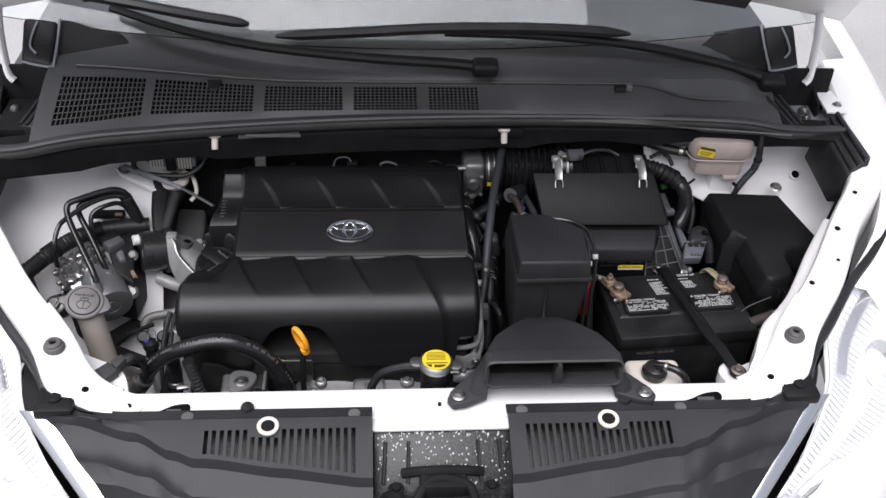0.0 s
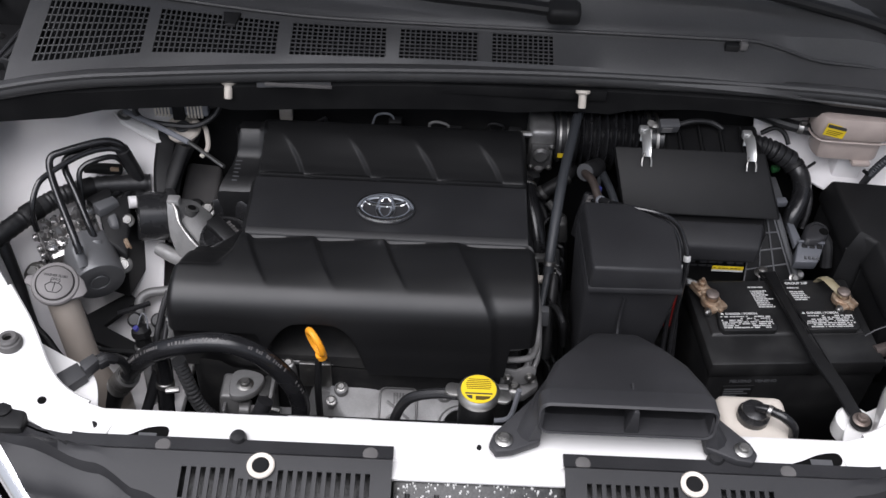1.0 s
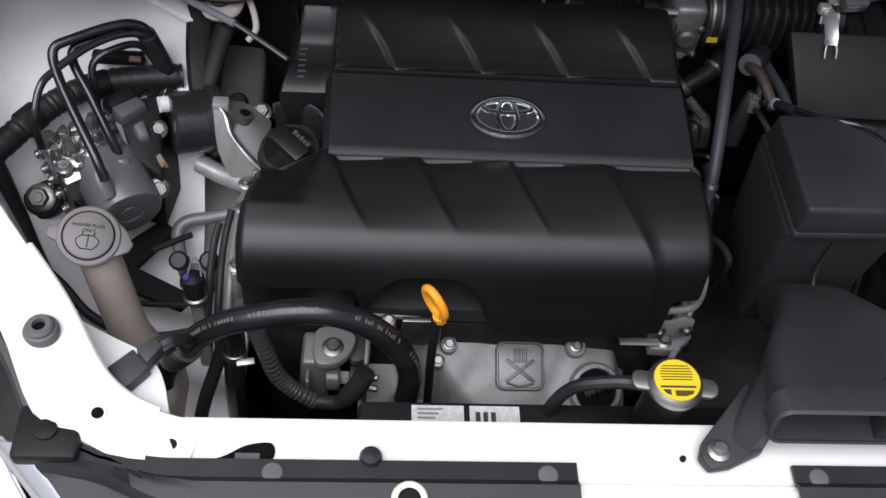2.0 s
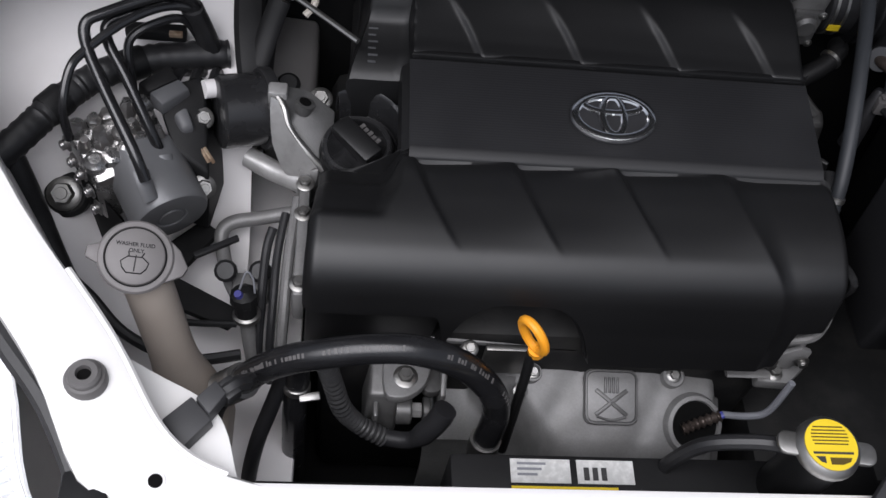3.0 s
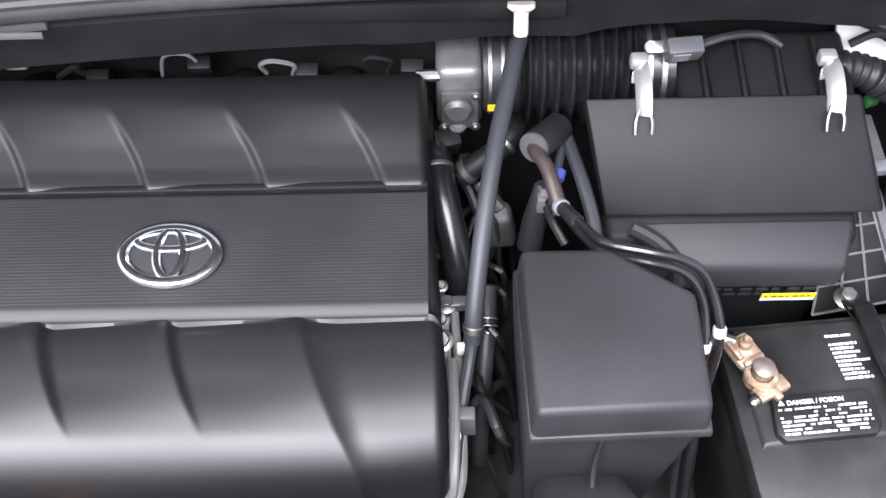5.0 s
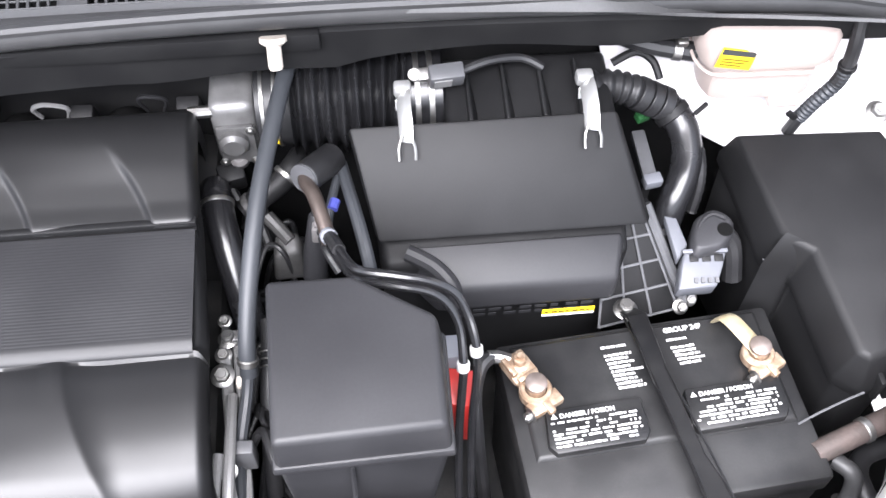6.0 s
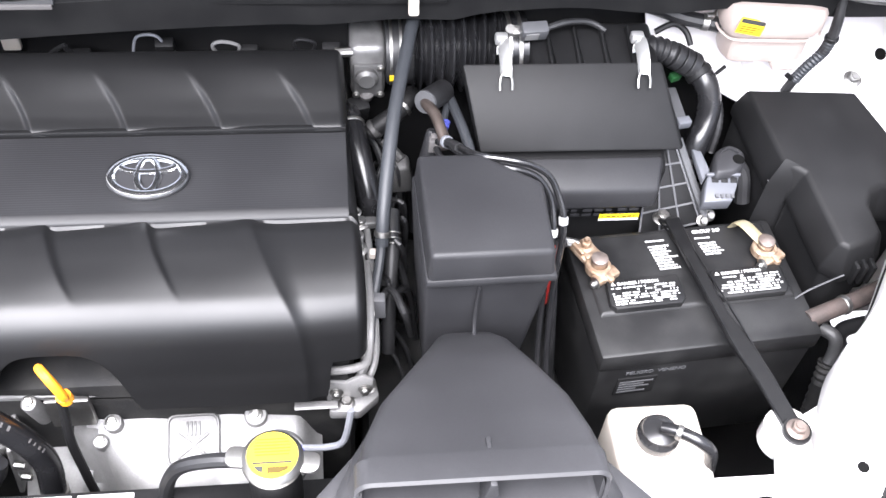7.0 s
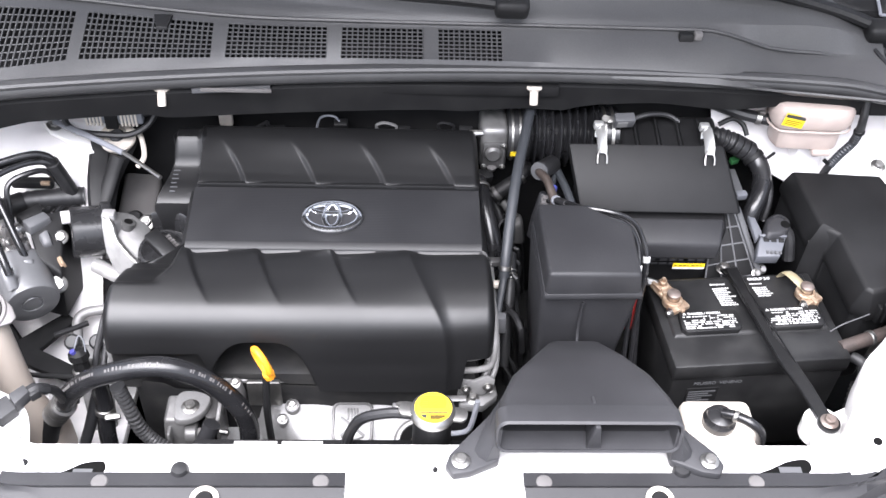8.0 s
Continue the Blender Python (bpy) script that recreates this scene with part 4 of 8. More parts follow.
grown = bmesh.ops.extrude_edge_only(bm, edges=rim)["geom"]
for v in [g for g in grown if isinstance(g, bmesh.types.BMVert)]:
    v.co += Vector((0.004 if v.co.x < -0.2 else -0.004, 0.016 if v.co.y < 0.3 else -0.004, -0.020 if v.co.y > 0.30 else -0.004))
part("shell", bm, COVER, cover, angle=50)
rows = []
for i in range(21):
    x = lerp(-0.335, 0.079, i / 20)
    rows.append([(lerp(x, x - 0.007, 0 if j == 0 else 1) if i == 0 else x, y, z) for j, (y, z) in enumerate(((0.4765, 0.925), (0.4755, 0.9450), (0.4745, 0.9475), (0.3720, 0.9352), (0.3715, 0.9335)))])
part("ribbed_band", sheet(rows, 0.003), STRIPE, cover, "finely ribbed black band", angle=15)
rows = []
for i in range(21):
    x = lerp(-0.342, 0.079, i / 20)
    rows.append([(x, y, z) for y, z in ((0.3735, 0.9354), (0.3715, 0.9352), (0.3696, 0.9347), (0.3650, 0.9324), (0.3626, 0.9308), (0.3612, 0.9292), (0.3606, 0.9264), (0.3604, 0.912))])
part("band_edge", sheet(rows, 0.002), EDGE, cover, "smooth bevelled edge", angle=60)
part("band_back", box(-0.336, 0.080, 0.4748, 0.4790, 0.915, 0.9445, 0.001), DARK, cover)
part("back_lip", box(-0.340, 0.080, 0.4785, 0.4860, 0.925, 0.9508, 0.0015), COVER, cover)
rows = []
for y, z, left in ((0.598, 0.945, -0.384), (0.592, 0.966, -0.384), (0.575, 0.974, -0.382), (0.560, 0.975, -0.381), (0.553, 0.970, -0.382), (0.544, 0.950, -0.384), (0.539, 0.940, -0.386), (0.532, 0.935, -0.388), (0.500, 0.931, -0.397), (0.476, 0.927, -0.403), (0.468, 0.920, -0.405), (0.464, 0.902, -0.405), (0.462, 0.868, -0.405)):
    right = -0.336 if y > 0.48 else -0.340
    rows.append([(left + 0.002, y, z - 0.035), (left, y, z - 0.006), (left + 0.003, y, z - 0.001), (left + 0.008, y, z), (lerp(left, right, 0.7), y, z), (right - 0.010, y, z + 0.001), (right - 0.004, y, z + 0.006), (right + 0.002, y, z + 0.010 if y < 0.53 else z)])
part("side_column", sheet(rows, 0.002), COVER, cover, "sloping side of the cover", angle=35)
rows = [[(-0.3345, y, z), (-0.3365, y, z - 0.0005), (-0.349, y - 0.001, z - 0.010), (-0.351, y - 0.001, z - 0.030)] for y, z in ((0.4750, 0.9470), (0.45, 0.9445), (0.42, 0.9409), (0.40, 0.9385), (0.3725, 0.9352))]
part("band_flank", sheet(rows, 0.002), COVER, cover, angle=20)
rows = []
for k in range(31):
    a = radians(lerp(-82, 118, k / 30))
    c, q = math.cos(a), math.sin(a)
    rows.append([(-0.389 + r * c, 0.419 + r * q, 0.868 + z + 0.30 * r * q) for r, z in ((0.0545, -0.01), (0.0525, 0.016), (0.0500, 0.022), (0.0475, 0.020), (0.0455, 0.008), (0.0440, -0.012), (0.038, -0.016))])
part("filler_bowl", sheet(rows, 0.002), SATIN, cover, "bowl round the oil filler")
# arch over the dipstick
rows = []
for i in range(33):
    x = lerp(-0.305, -0.151, i / 32)
    p, out = on_profile(TOTAL - max(0.0, notch(x)))
    edge = p - out * 0.0035
    rows.append([(x, edge.y, edge.z), (x, edge.y + 0.008, edge.z + 0.001), (x, edge.y + 0.028, edge.z), (x, 0.292, lerp(0.80, edge.z, 0.85)), (x, 0.302, lerp(0.79, edge.z, 0.4)), (x, 0.305, 0.788)])
part("arch", sheet(rows, 0.003), COVER, cover, "dark hollow over the dipstick")
for k in range(6):
    y = 0.484 + k * 0.0085
    part("small_mark", box(-0.384, -0.376 + 0.002 * (k % 2), y, y + 0.0022, 0.9270 + 0.12 * (y - 0.484), 0.9300 + 0.12 * (y - 0.484), 0.0004), MIDGREY, cover)

part("lower_panel", hexa([(-0.436, 0.244, 0.765), (-0.312, 0.238, 0.765), (-0.312, 0.248, 0.765), (-0.436, 0.254, 0.765)], [(-0.433, 0.234, 0.864), (-0.302, 0.232, 0.862), (-0.302, 0.246, 0.862), (-0.433, 0.250, 0.864)], 0.002), COVER, cover)
# oval badge: plain rings
badge = Matrix.Translation((-0.137, 0.4170, 0.9410)) @ pose(0, 0, 0, 7, 0, 0) @ Matrix.Scale(0.95, 4)


def oval(rx, ry, r, cx=0.0, cy=0.0, n=28):
    return tube([(cx + rx * math.cos(2 * math.pi * k / n), cy + ry * math.sin(2 * math.pi * k / n), 0) for k in range(n)], r, 8, 2, closed=True, flat=0.7)


emblem = thing("badge", "chrome oval badge on the black engine cover", "badge")
part("backing", slab([(0.047 * math.cos(2 * math.pi * k / 40), 0.0325 * math.sin(2 * math.pi * k / 40)) for k in range(40)], 0.0, 0.003, 0.001), BADGE, emblem, m=badge)
for rx, ry, r, cy in ((0.0415, 0.0272, 0.0052, 0), (0.0120, 0.0240, 0.0042, 0.001), (0.0310, 0.0095, 0.0040, 0.0140)):
    part("oval_ring", oval(rx, ry, r, 0, cy), CHROME, emblem, m=badge @ pose(0, 0, 0.005))

# oil filler
filler = thing("oil_filler", "black oil filler cap beside the engine cover", "oil cap")
base = Matrix.Translation((-0.390, 0.418, 0.868)) @ pose(0, 0, 0, 8, -4, 0)
part("neck", lathe([(0.040, -0.08), (0.040, -0.004), (0.038, 0.0), (0.033, 0.0)], 32), PLASTIC, filler, m=base)
part("cap", lathe([(0.0355, -0.01), (0.0355, 0.006), (0.0345, 0.009), (0.031, 0.0095), (0.030, 0.008), (0.0, 0.008)], 36), SATIN, filler, m=base)
part("cap_ring", lathe([(0.0355, 0.003), (0.0370, 0.0055), (0.0355, 0.008)], 36), SATIN, filler, "satin black ring round the cap", m=base)
part("grip", box(-0.028, 0.028, -0.012, 0.012, 0.006, 0.024, 0.004), COVER, filler, m=base @ pose(0, 0, 0, 0, 0, -48))
for k in range(5):
    part("print", box(-0.0022, 0.0022, -0.0035, 0.0035 - 0.001 * (k % 2), 0.0, 0.0004, 0), CAPGREY, filler, m=base @ pose(0, 0, 0.0090, 0, 0, -48) @ pose(-0.013 + 0.006 * k, 0.0185, 0))


# ---- intake: inlet duct, upright box ----
inlet = thing("air_inlet", "dark grey plastic air inlet duct bolted to the cross member", "air duct")


def duct_ring(w, h, r, x, y, z, lean):
    return [(x + a, y + b * math.sin(radians(lean)), z + b * math.cos(radians(lean))) for a, b in rounded(w, h, r)]


rings = [duct_ring(0.212, 0.046, 0.013, 0.180, 0.004, 0.980, 8), duct_ring(0.215, 0.049, 0.013, 0.180, 0.007, 0.980, 8), duct_ring(0.214, 0.048, 0.013, 0.180, 0.030, 0.9785, 8), duct_ring(0.209, 0.046, 0.013, 0.181, 0.034, 0.9775, 10), duct_ring(0.202, 0.046, 0.013, 0.182, 0.055, 0.969, 14),
         duct_ring(0.176, 0.052, 0.014, 0.186, 0.100, 0.946, 20), duct_ring(0.128, 0.058, 0.018, 0.193, 0.150, 0.916, 30), duct_ring(0.092, 0.062, 0.022, 0.199, 0.195, 0.882, 42), duct_ring(0.080, 0.064, 0.026, 0.203, 0.235, 0.832, 60)]
bm = loft([[Vector(p) for p in r] for r in rings], closed=True, caps=False)
bmesh.ops.recalc_face_normals(bm, faces=bm.faces)
bmesh.ops.solidify(bm, geom=bm.faces[:], thickness=0.003)
part("duct", bm, SMOKE, inlet, angle=24)
part("fin", hexa([(0.178, 0.006, 0.958), (0.196, 0.006, 0.958), (0.190, 0.05, 0.958), (0.184, 0.05, 0.958)], [(0.184, 0.004, 1.0), (0.190, 0.004, 1.0), (0.189, 0.05, 1.0), (0.185, 0.05, 1.0)], 0.001), SMOKE, inlet)
for side, bx in ((-1, 0.034), (1, 0.326)):
    flank = 0.180 + side * 0.101
    low = [(flank, 0.002, 0.9265), (bx - side * 0.010, -0.014, 0.9265), (bx + side * 0.010, -0.017, 0.9265), (bx + side * 0.018, -0.004, 0.9265), (bx + side * 0.012, 0.012, 0.9265), (0.180 + side * 0.100, 0.078, 0.9265)]
    mid = [(x, y, 0.940) for x, y, z in low]
    web = [(flank, 0.010, 0.992), (flank + side * 0.006, 0.008, 0.972), (flank + side * 0.010, 0.014, 0.962), (flank + side * 0.012, 0.030, 0.962), (flank + side * 0.006, 0.055, 0.966), (0.180 + side * 0.095, 0.072, 0.970)]
    bm = soften(loft([low, mid]), 0.003, 2, 40)
    join(bm, loft([[(flank, 0.004, 0.938), (flank + side * 0.016, -0.001, 0.938), (flank + side * 0.026, 0.006, 0.938), (flank + side * 0.030, 0.014, 0.938), (flank + side * 0.022, 0.034, 0.938), (0.180 + side * 0.098, 0.074, 0.938)], web]))
    part("flange", bm, SMOKE, inlet, angle=40)
    part("bolt", hex_bolt(0.0075, 0.007), STEEL, inlet, "zinc-plated bolt", m=pose(bx, 0.0, 0.942))

upright = thing("resonator_box", "dark grey plastic intake resonator box with a stepped lid", "air box")
low = [(0.158, 0.250, 0.780), (0.262, 0.250, 0.780), (0.262, 0.370, 0.780), (0.158, 0.370, 0.780)]
mid = [(0.150, 0.240, 0.966), (0.282, 0.243, 0.970), (0.285, 0.378, 0.972), (0.146, 0.378, 0.972)]


def cut_corner(ring):
    """Four corners to five: the far right one is cut off."""
    p, q, r, t = (Vector(v) for v in ring)
    return [p, q, q.lerp(r, 0.70), t.lerp(r, 0.52), t]


part("body", soften(loft([cut_corner(low), cut_corner(mid)]), 0.008, 3), GREYPLASTIC, upright)
a = [(0.150, 0.231, 0.968), (0.283, 0.235, 0.967), (0.285, 0.374, 0.972), (0.146, 0.374, 0.972)]
b = [(0.151, 0.232, 0.977), (0.282, 0.236, 0.976), (0.284, 0.373, 0.981), (0.147, 0.373, 0.981)]
part("lid_rim", soften(loft([cut_corner(a), cut_corner(b)]), 0.0025, 2), GREYPLASTIC, upright)
b2 = [(0.152, 0.2335, 0.972), (0.281, 0.2375, 0.972), (0.282, 0.372, 0.978), (0.148, 0.372, 0.978)]
c2 = [(0.154, 0.2350, 1.013), (0.277, 0.2420, 1.007), (0.276, 0.366, 1.018), (0.150, 0.366, 1.020)]
part("lid", soften(loft([cut_corner(b2), cut_corner(c2)]), 0.0055, 4), GREYPLASTIC, upright)
part("seam", tube([(0.206, 0.240, 0.955), (0.205, 0.236, 0.90), (0.204, 0.205, 0.880)], 0.002, 6, 4), GREYPLASTIC, upright)

# ---- battery ----
battery = thing("battery", "black car battery with white warning print, strapped down", "battery")
X0, X1, Y0, Y1, TOP = 0.349, 0.611, 0.222, 0.396, 0.845
part("case", hexa([(X0 + 0.006, Y0 + 0.004, 0.64), (X1 - 0.006, Y0 + 0.004, 0.64), (X1 - 0.006, Y1 - 0.004, 0.64), (X0 + 0.006, Y1 - 0.004, 0.64)],
                  [(X0 + 0.003, Y0 + 0.003, TOP - 0.028), (X1 - 0.003, Y0 + 0.003, TOP - 0.028), (X1 - 0.003, Y1 - 0.003, TOP - 0.028), (X0 + 0.003, Y1 - 0.003, TOP - 0.028)], 0.004), BATT, battery)
part("cover", box(X0, X1, Y0, Y1, TOP - 0.030, TOP, 0.005, 2), BATT, battery)
plat = part("raised_deck", hexa([(X0 + 0.012, 0.275, TOP - 0.001), (X1 - 0.012, 0.275, TOP - 0.001), (X1 - 0.012, Y1 - 0.004, TOP - 0.001), (X0 + 0.012, Y1 - 0.004, TOP - 0.001)],
                  [(X0 + 0.016, 0.280, TOP + 0.004), (X1 - 0.016, 0.280, TOP + 0.004), (X1 - 0.016, Y1 - 0.008, TOP + 0.004), (X0 + 0.016, Y1 - 0.008, TOP + 0.004)], 0.002), BATT, battery)
for x0 in (0.374, 0.500):
    vent = part("vent_cap", slab([(x0, 0.285), (x0 + 0.006, 0.277), (x0 + 0.084, 0.277), (x0 + 0.090, 0.285), (x0 + 0.090, 0.318), (x0 + 0.004, 0.318)], TOP + 0.002, TOP + 0.012, 0.002), BATT, battery)
    top = TOP + 0.0122

    rnd = random.Random(int(x0 * 1000))
    for k in range(7):
        y = 0.3075 - 0.0037 * (k + 1)
        x = x0 + 0.006 + (0.030 if k == 1 else 0)
        end = x0 + (0.084 if k < 5 else 0.078)
        while x < end:
            w = rnd.uniform(0.0012, 0.0075)
            if rnd.random() < 0.88:
                part("print", box(x, min(x + w, end), y + rnd.uniform(0, 0.0004), y + rnd.uniform(0.0017, 0.0023), top, top + 0.0004, 0), PRINT, vent)
            x += w + rnd.choice((0.0007, 0.0010, 0.0026))
for x0, n, y0, wide in ((0.444, 11, 0.373, 0.030), (0.506, 7, 0.371, 0.026)):
    rnd = random.Random(n)
    for k in range(n):
        if k == 1:
            continue
        x, y = x0 + (0.006 * k / n), y0 - 0.0042 * k
        end = x + wide * rnd.uniform(0.6, 1.0)
        while x < end:
            w = rnd.uniform(0.0015, 0.006)
            part("print", box(x, min(x + w, end), y, y + rnd.uniform(0.0020, 0.0026), TOP + 0.0041, TOP + 0.0045, 0), PRINT, plat)
            x += w + rnd.uniform(0.0006, 0.0014)


def words(text, x, y, z, size, m, parent, mat, bold=0.0):
    """Raised lettering in the built-in font, as a mesh."""
    curve = bpy.data.curves.new("words", "FONT")
    curve.body, curve.size, curve.offset = text, size, bold
    curve.extrude = 0.0002
    scratch = bpy.data.objects.new("scratch", curve)
    scene.collection.objects.link(scratch)
    mesh = bpy.data.meshes.new_from_object(scratch.evaluated_get(bpy.context.evaluated_depsgraph_get()))
    bpy.data.objects.remove(scratch)
    ob = new("lettering", mesh)
    mesh.materials.clear()
    mesh.materials.append(mat)
    mesh.transform(m @ Matrix.Translation((x, y, z)))
    ob.parent = parent
    return ob


for x0 in (0.374, 0.500):
    words("DANGER / POISON", x0 + 0.015, 0.3088, TOP + 0.0124, 0.0058, Matrix(), battery, PRINT, 0.00015)
    part("warning_triangle", mesh_of([(x0 + 0.007, 0.3088, TOP + 0.0126), (x0 + 0.013, 0.3088, TOP + 0.0126), (x0 + 0.010, 0.3138, TOP + 0.0126)], [(0, 1, 2)]), PRINT, battery)
words("GROUP 24F", 0.506, 0.380, TOP + 0.0042, 0.0070, Matrix(), battery, PRINT, 0.0002)
words("PELIGRO  VENENO", 0.385, 0.0, 0.0, 0.0085, Matrix.Translation((0, Y0 + 0.0022, TOP - 0.044)) @ pose(0, 0, 0, 90, 0, 0), battery, MIDGREY, 0.0002)
sticker = part("front_label", box(0.378, 0.425, Y0 + 0.0015, Y0 + 0.0035, TOP - 0.085, TOP - 0.052, 0), DARK, battery)
for k in range(5):
    part("print", box(0.381, 0.381 + (0.040, 0.030, 0.037, 0.022, 0.034)[k], Y0 + 0.0008, Y0 + 0.0014, TOP - 0.060 - 0.005 * k, TOP - 0.0575 - 0.005 * k, 0), MIDGREY, sticker)


RUST = material("brownish_steel", (0.21, 0.17, 0.15), 0.45, metal=0.7, spots=0.8, spot_size=80, tint=(0.30, 0.26, 0.24))
YELLOWED = material("yellowed_tinned_copper", (0.42, 0.37, 0.25), 0.45, metal=0.4, spots=0.8, spot_size=70, tint=(0.33, 0.27, 0.15))
STRAP = material("dull_black_steel_strap", (0.0065, 0.0065, 0.007), 0.38, spec=0.40, spots=0.5, spot_size=60, tint=(0.013, 0.013, 0.013))


def terminal(x, y, turn, flip, label):
    """Clamp of a battery post with its bolt and lug."""
    t = thing("battery_terminal", label, "battery clamp", "battery clamps")
    m = Matrix.Translation((x, y, TOP + 0.004)) @ pose(0, 0, 0, 0, 0, turn)
    part("post", lathe([(0.0095, 0), (0.0085, 0.019), (0.0070, 0.0205)], 18), BRASS, t, m=m.copy())
    bm = lathe([(0.0140, 0.003), (0.0150, 0.004), (0.0150, 0.012), (0.0135, 0.014), (0.0100, 0.0145), (0.0098, 0.003)], 20)
    join(bm, box(-0.0165, 0.0165, -0.021, -0.006, 0.002, 0.011, 0.0025))
    join(bm, box(-0.0035, 0.0035, -0.026, -0.010, 0.003, 0.013, 0.0015))
    part("clamp", bm, BRASS, t, "corroded brass clamp", m=m.copy())
    bm = hex_bolt(0.0048, 0.007)
    part("clamp_bolt", bm, STEEL, t, "corroded clamp bolt", m=m @ pose(-0.016, -0.016, 0.007, 0, -90, 0))
    part("bolt_head", lathe([(0.0095, 0), (0.0100, 0.001), (0.0098, 0.0045), (0.0080, 0.0058), (0.0, 0.0062)], 20), RUST, t, "dull brownish bolt head", m=m @ pose(0.0, 0.001, 0.0195))
    if flip:
        bm = box(-0.013, 0.013, 0.012, 0.040, 0.008, 0.016, 0.003)
        join(bm, box(-0.010, 0.011, 0.010, 0.016, 0.004, 0.019, 0.002))
        join(bm, box(-0.012, -0.006, 0.018, 0.038, 0.012, 0.021, 0.002))
        join(bm, hex_bolt(0.0065, 0.009), pose(0.002, 0.028, 0.016))
        join(bm, lathe([(0.0030, 0), (0.0030, 0.006)], 10), pose(0.002, 0.028, 0.024))
        part("lug", bm, BRASS, t, "corroded brass cable lug", m=m.copy())
        part("lug_neck", tube([(-0.002, 0.036, 0.012), (-0.010, 0.044, 0.014), (-0.018, 0.048, 0.016)], 0.0062, 10, 4), STEEL, t, m=m.copy())
        part("cable", tube([(-0.014, 0.047, 0.015), (-0.028, 0.044, 0.014), (-0.044, 0.030, 0.004), (-0.054, 0.012, -0.020), (-0.058, -0.004, -0.080), (-0.056, -0.020, -0.180)], 0.0066, 10, 6), RUBBER, t, "grey battery cable", m=m.copy())
    else:
        part("lug", tube([(0.0, -0.004, 0.0165), (-0.001, 0.016, 0.018), (-0.002, 0.034, 0.019), (-0.002, 0.044, 0.014), (-0.002, 0.049, 0.002)], 0.0092, 8, 5, flat=0.22), YELLOWED, t, "yellowish flat cable lug", m=m.copy())
    return t


plus = terminal(0.374, 0.338, 24, True, "corroded brass battery clamp with cable lug")
minus = terminal(0.580, 0.340, 22, False, "tarnished battery clamp with flat yellowish lug")
for ob in (battery, plus, minus):
    ob.matrix_world = Matrix.Translation((X0, Y0 - 0.003, 0)) @ pose(0, 0, 0, 0, 0, 4.5) @ Matrix.Translation((-X0, -Y0, 0))

rusty = thing("rusty_pipe", "dirty reddish-grey metal pipe below the fuse box", "pipe")
part("pipe", tube([(0.600, 0.264, 0.838), (0.646, 0.279, 0.842), (0.679, 0.291, 0.842), (0.721, 0.311, 0.840)], 0.0105, 12, 5), material("dusty_reddish_metal", (0.085, 0.066, 0.060), 0.6, metal=0.2, spots=1.0, spot_size=55, tint=(0.05, 0.043, 0.04), bump=0.6, bump_size=300), rusty)
part("clip", lathe([(0.011, 0), (0.012, 0.001), (0.012, 0.006), (0.011, 0.007)], 14), STEEL, rusty, m=along((0.646, 0.279, 0.842), (0.679, 0.291, 0.842)))
side_hose = thing("side_hose", "dull black hose bent round beside the battery", "hose")
part("hose", tube([(0.721, 0.284, 0.800), (0.691, 0.281, 0.800), (0.662, 0.273, 0.800), (0.650, 0.255, 0.800), (0.655, 0.225, 0.795)], 0.0095, 12, 5), RUBBER, side_hose)
part("lower_hose", tube([(0.624, 0.264, 0.820), (0.636, 0.250, 0.820), (0.638, 0.240, 0.800), (0.630, 0.228, 0.775), (0.628, 0.215, 0.72)], 0.0080, 12, 5), SEAL, side_hose)
part("sleeve", tube([(0.634, 0.236, 0.79), (0.630, 0.224, 0.765), (0.628, 0.21, 0.72)], corrugated(0.0105, 0.001, 8), 12, 8), BAY, side_hose)
fine_wire = thing("thin_wire", "thin pale wire below the fuse box", "cable")
part("wire", tube([(0.592, 0.290, 0.845), (0.606, 0.293, 0.856), (0.630, 0.300, 0.862), (0.648, 0.304, 0.868)], 0.0011, 6, 5), MIDGREY, fine_wire)

strap = thing("battery_strap", "black steel battery hold-down strap with bolt ends", "strap")
bm = bmesh.new()
line = [Vector(p) for p in ((0.466, 0.428, 0.836), (0.470, 0.405, 0.860), (0.476, 0.34, 0.866), (0.490, 0.262, 0.864), (0.500, 0.222, 0.866), (0.510, 0.165, 0.875), (0.520, 0.106, 0.877))]
wide = [0.007, 0.009, 0.008, 0.0075, 0.0115, 0.010, 0.009]
rows = []
for i, p in enumerate(line):
    w = wide[i]
    rows.append([(p.x - w, p.y - 0.2 * w, p.z - 0.006), (p.x - w, p.y - 0.2 * w, p.z), (p.x + w, p.y + 0.2 * w, p.z), (p.x + w, p.y + 0.2 * w, p.z - 0.006)])
part("bar", soften(loft(rows, closed=True), 0.0012, 1), STRAP, strap)
for e in (-1, 1):
    part("raised_edge", tube([(p.x + e * wide[i] * 0.86, p.y + e * 0.2 * wide[i] * 0.86, p.z + 0.0005) for i, p in enumerate(line)][::2], 0.0013, 6, 2), STRAP, strap)
part("eye", lathe([(0.0145, 0), (0.0150, 0.002), (0.0145, 0.005), (0.0, 0.0055)], 24), STRAP, strap, m=pose(0.521, 0.103, 0.8745, 4, 0, 0))
part("bolt", hex_bolt(0.0080, 0.008), RUST, strap, "dull steel bolt", m=pose(0.521, 0.103, 0.880))
part("bolt", hex_bolt(0.008, 0.010), STEEL, strap, "zinc-plated nut", m=pose(0.466, 0.424, 0.838))
part("foot", lathe([(0.026, -0.02), (0.026, 0.005), (0.022, 0.008)], 24), WHITE, strap, "white painted mount", m=pose(0.520, 0.112, 0.860))

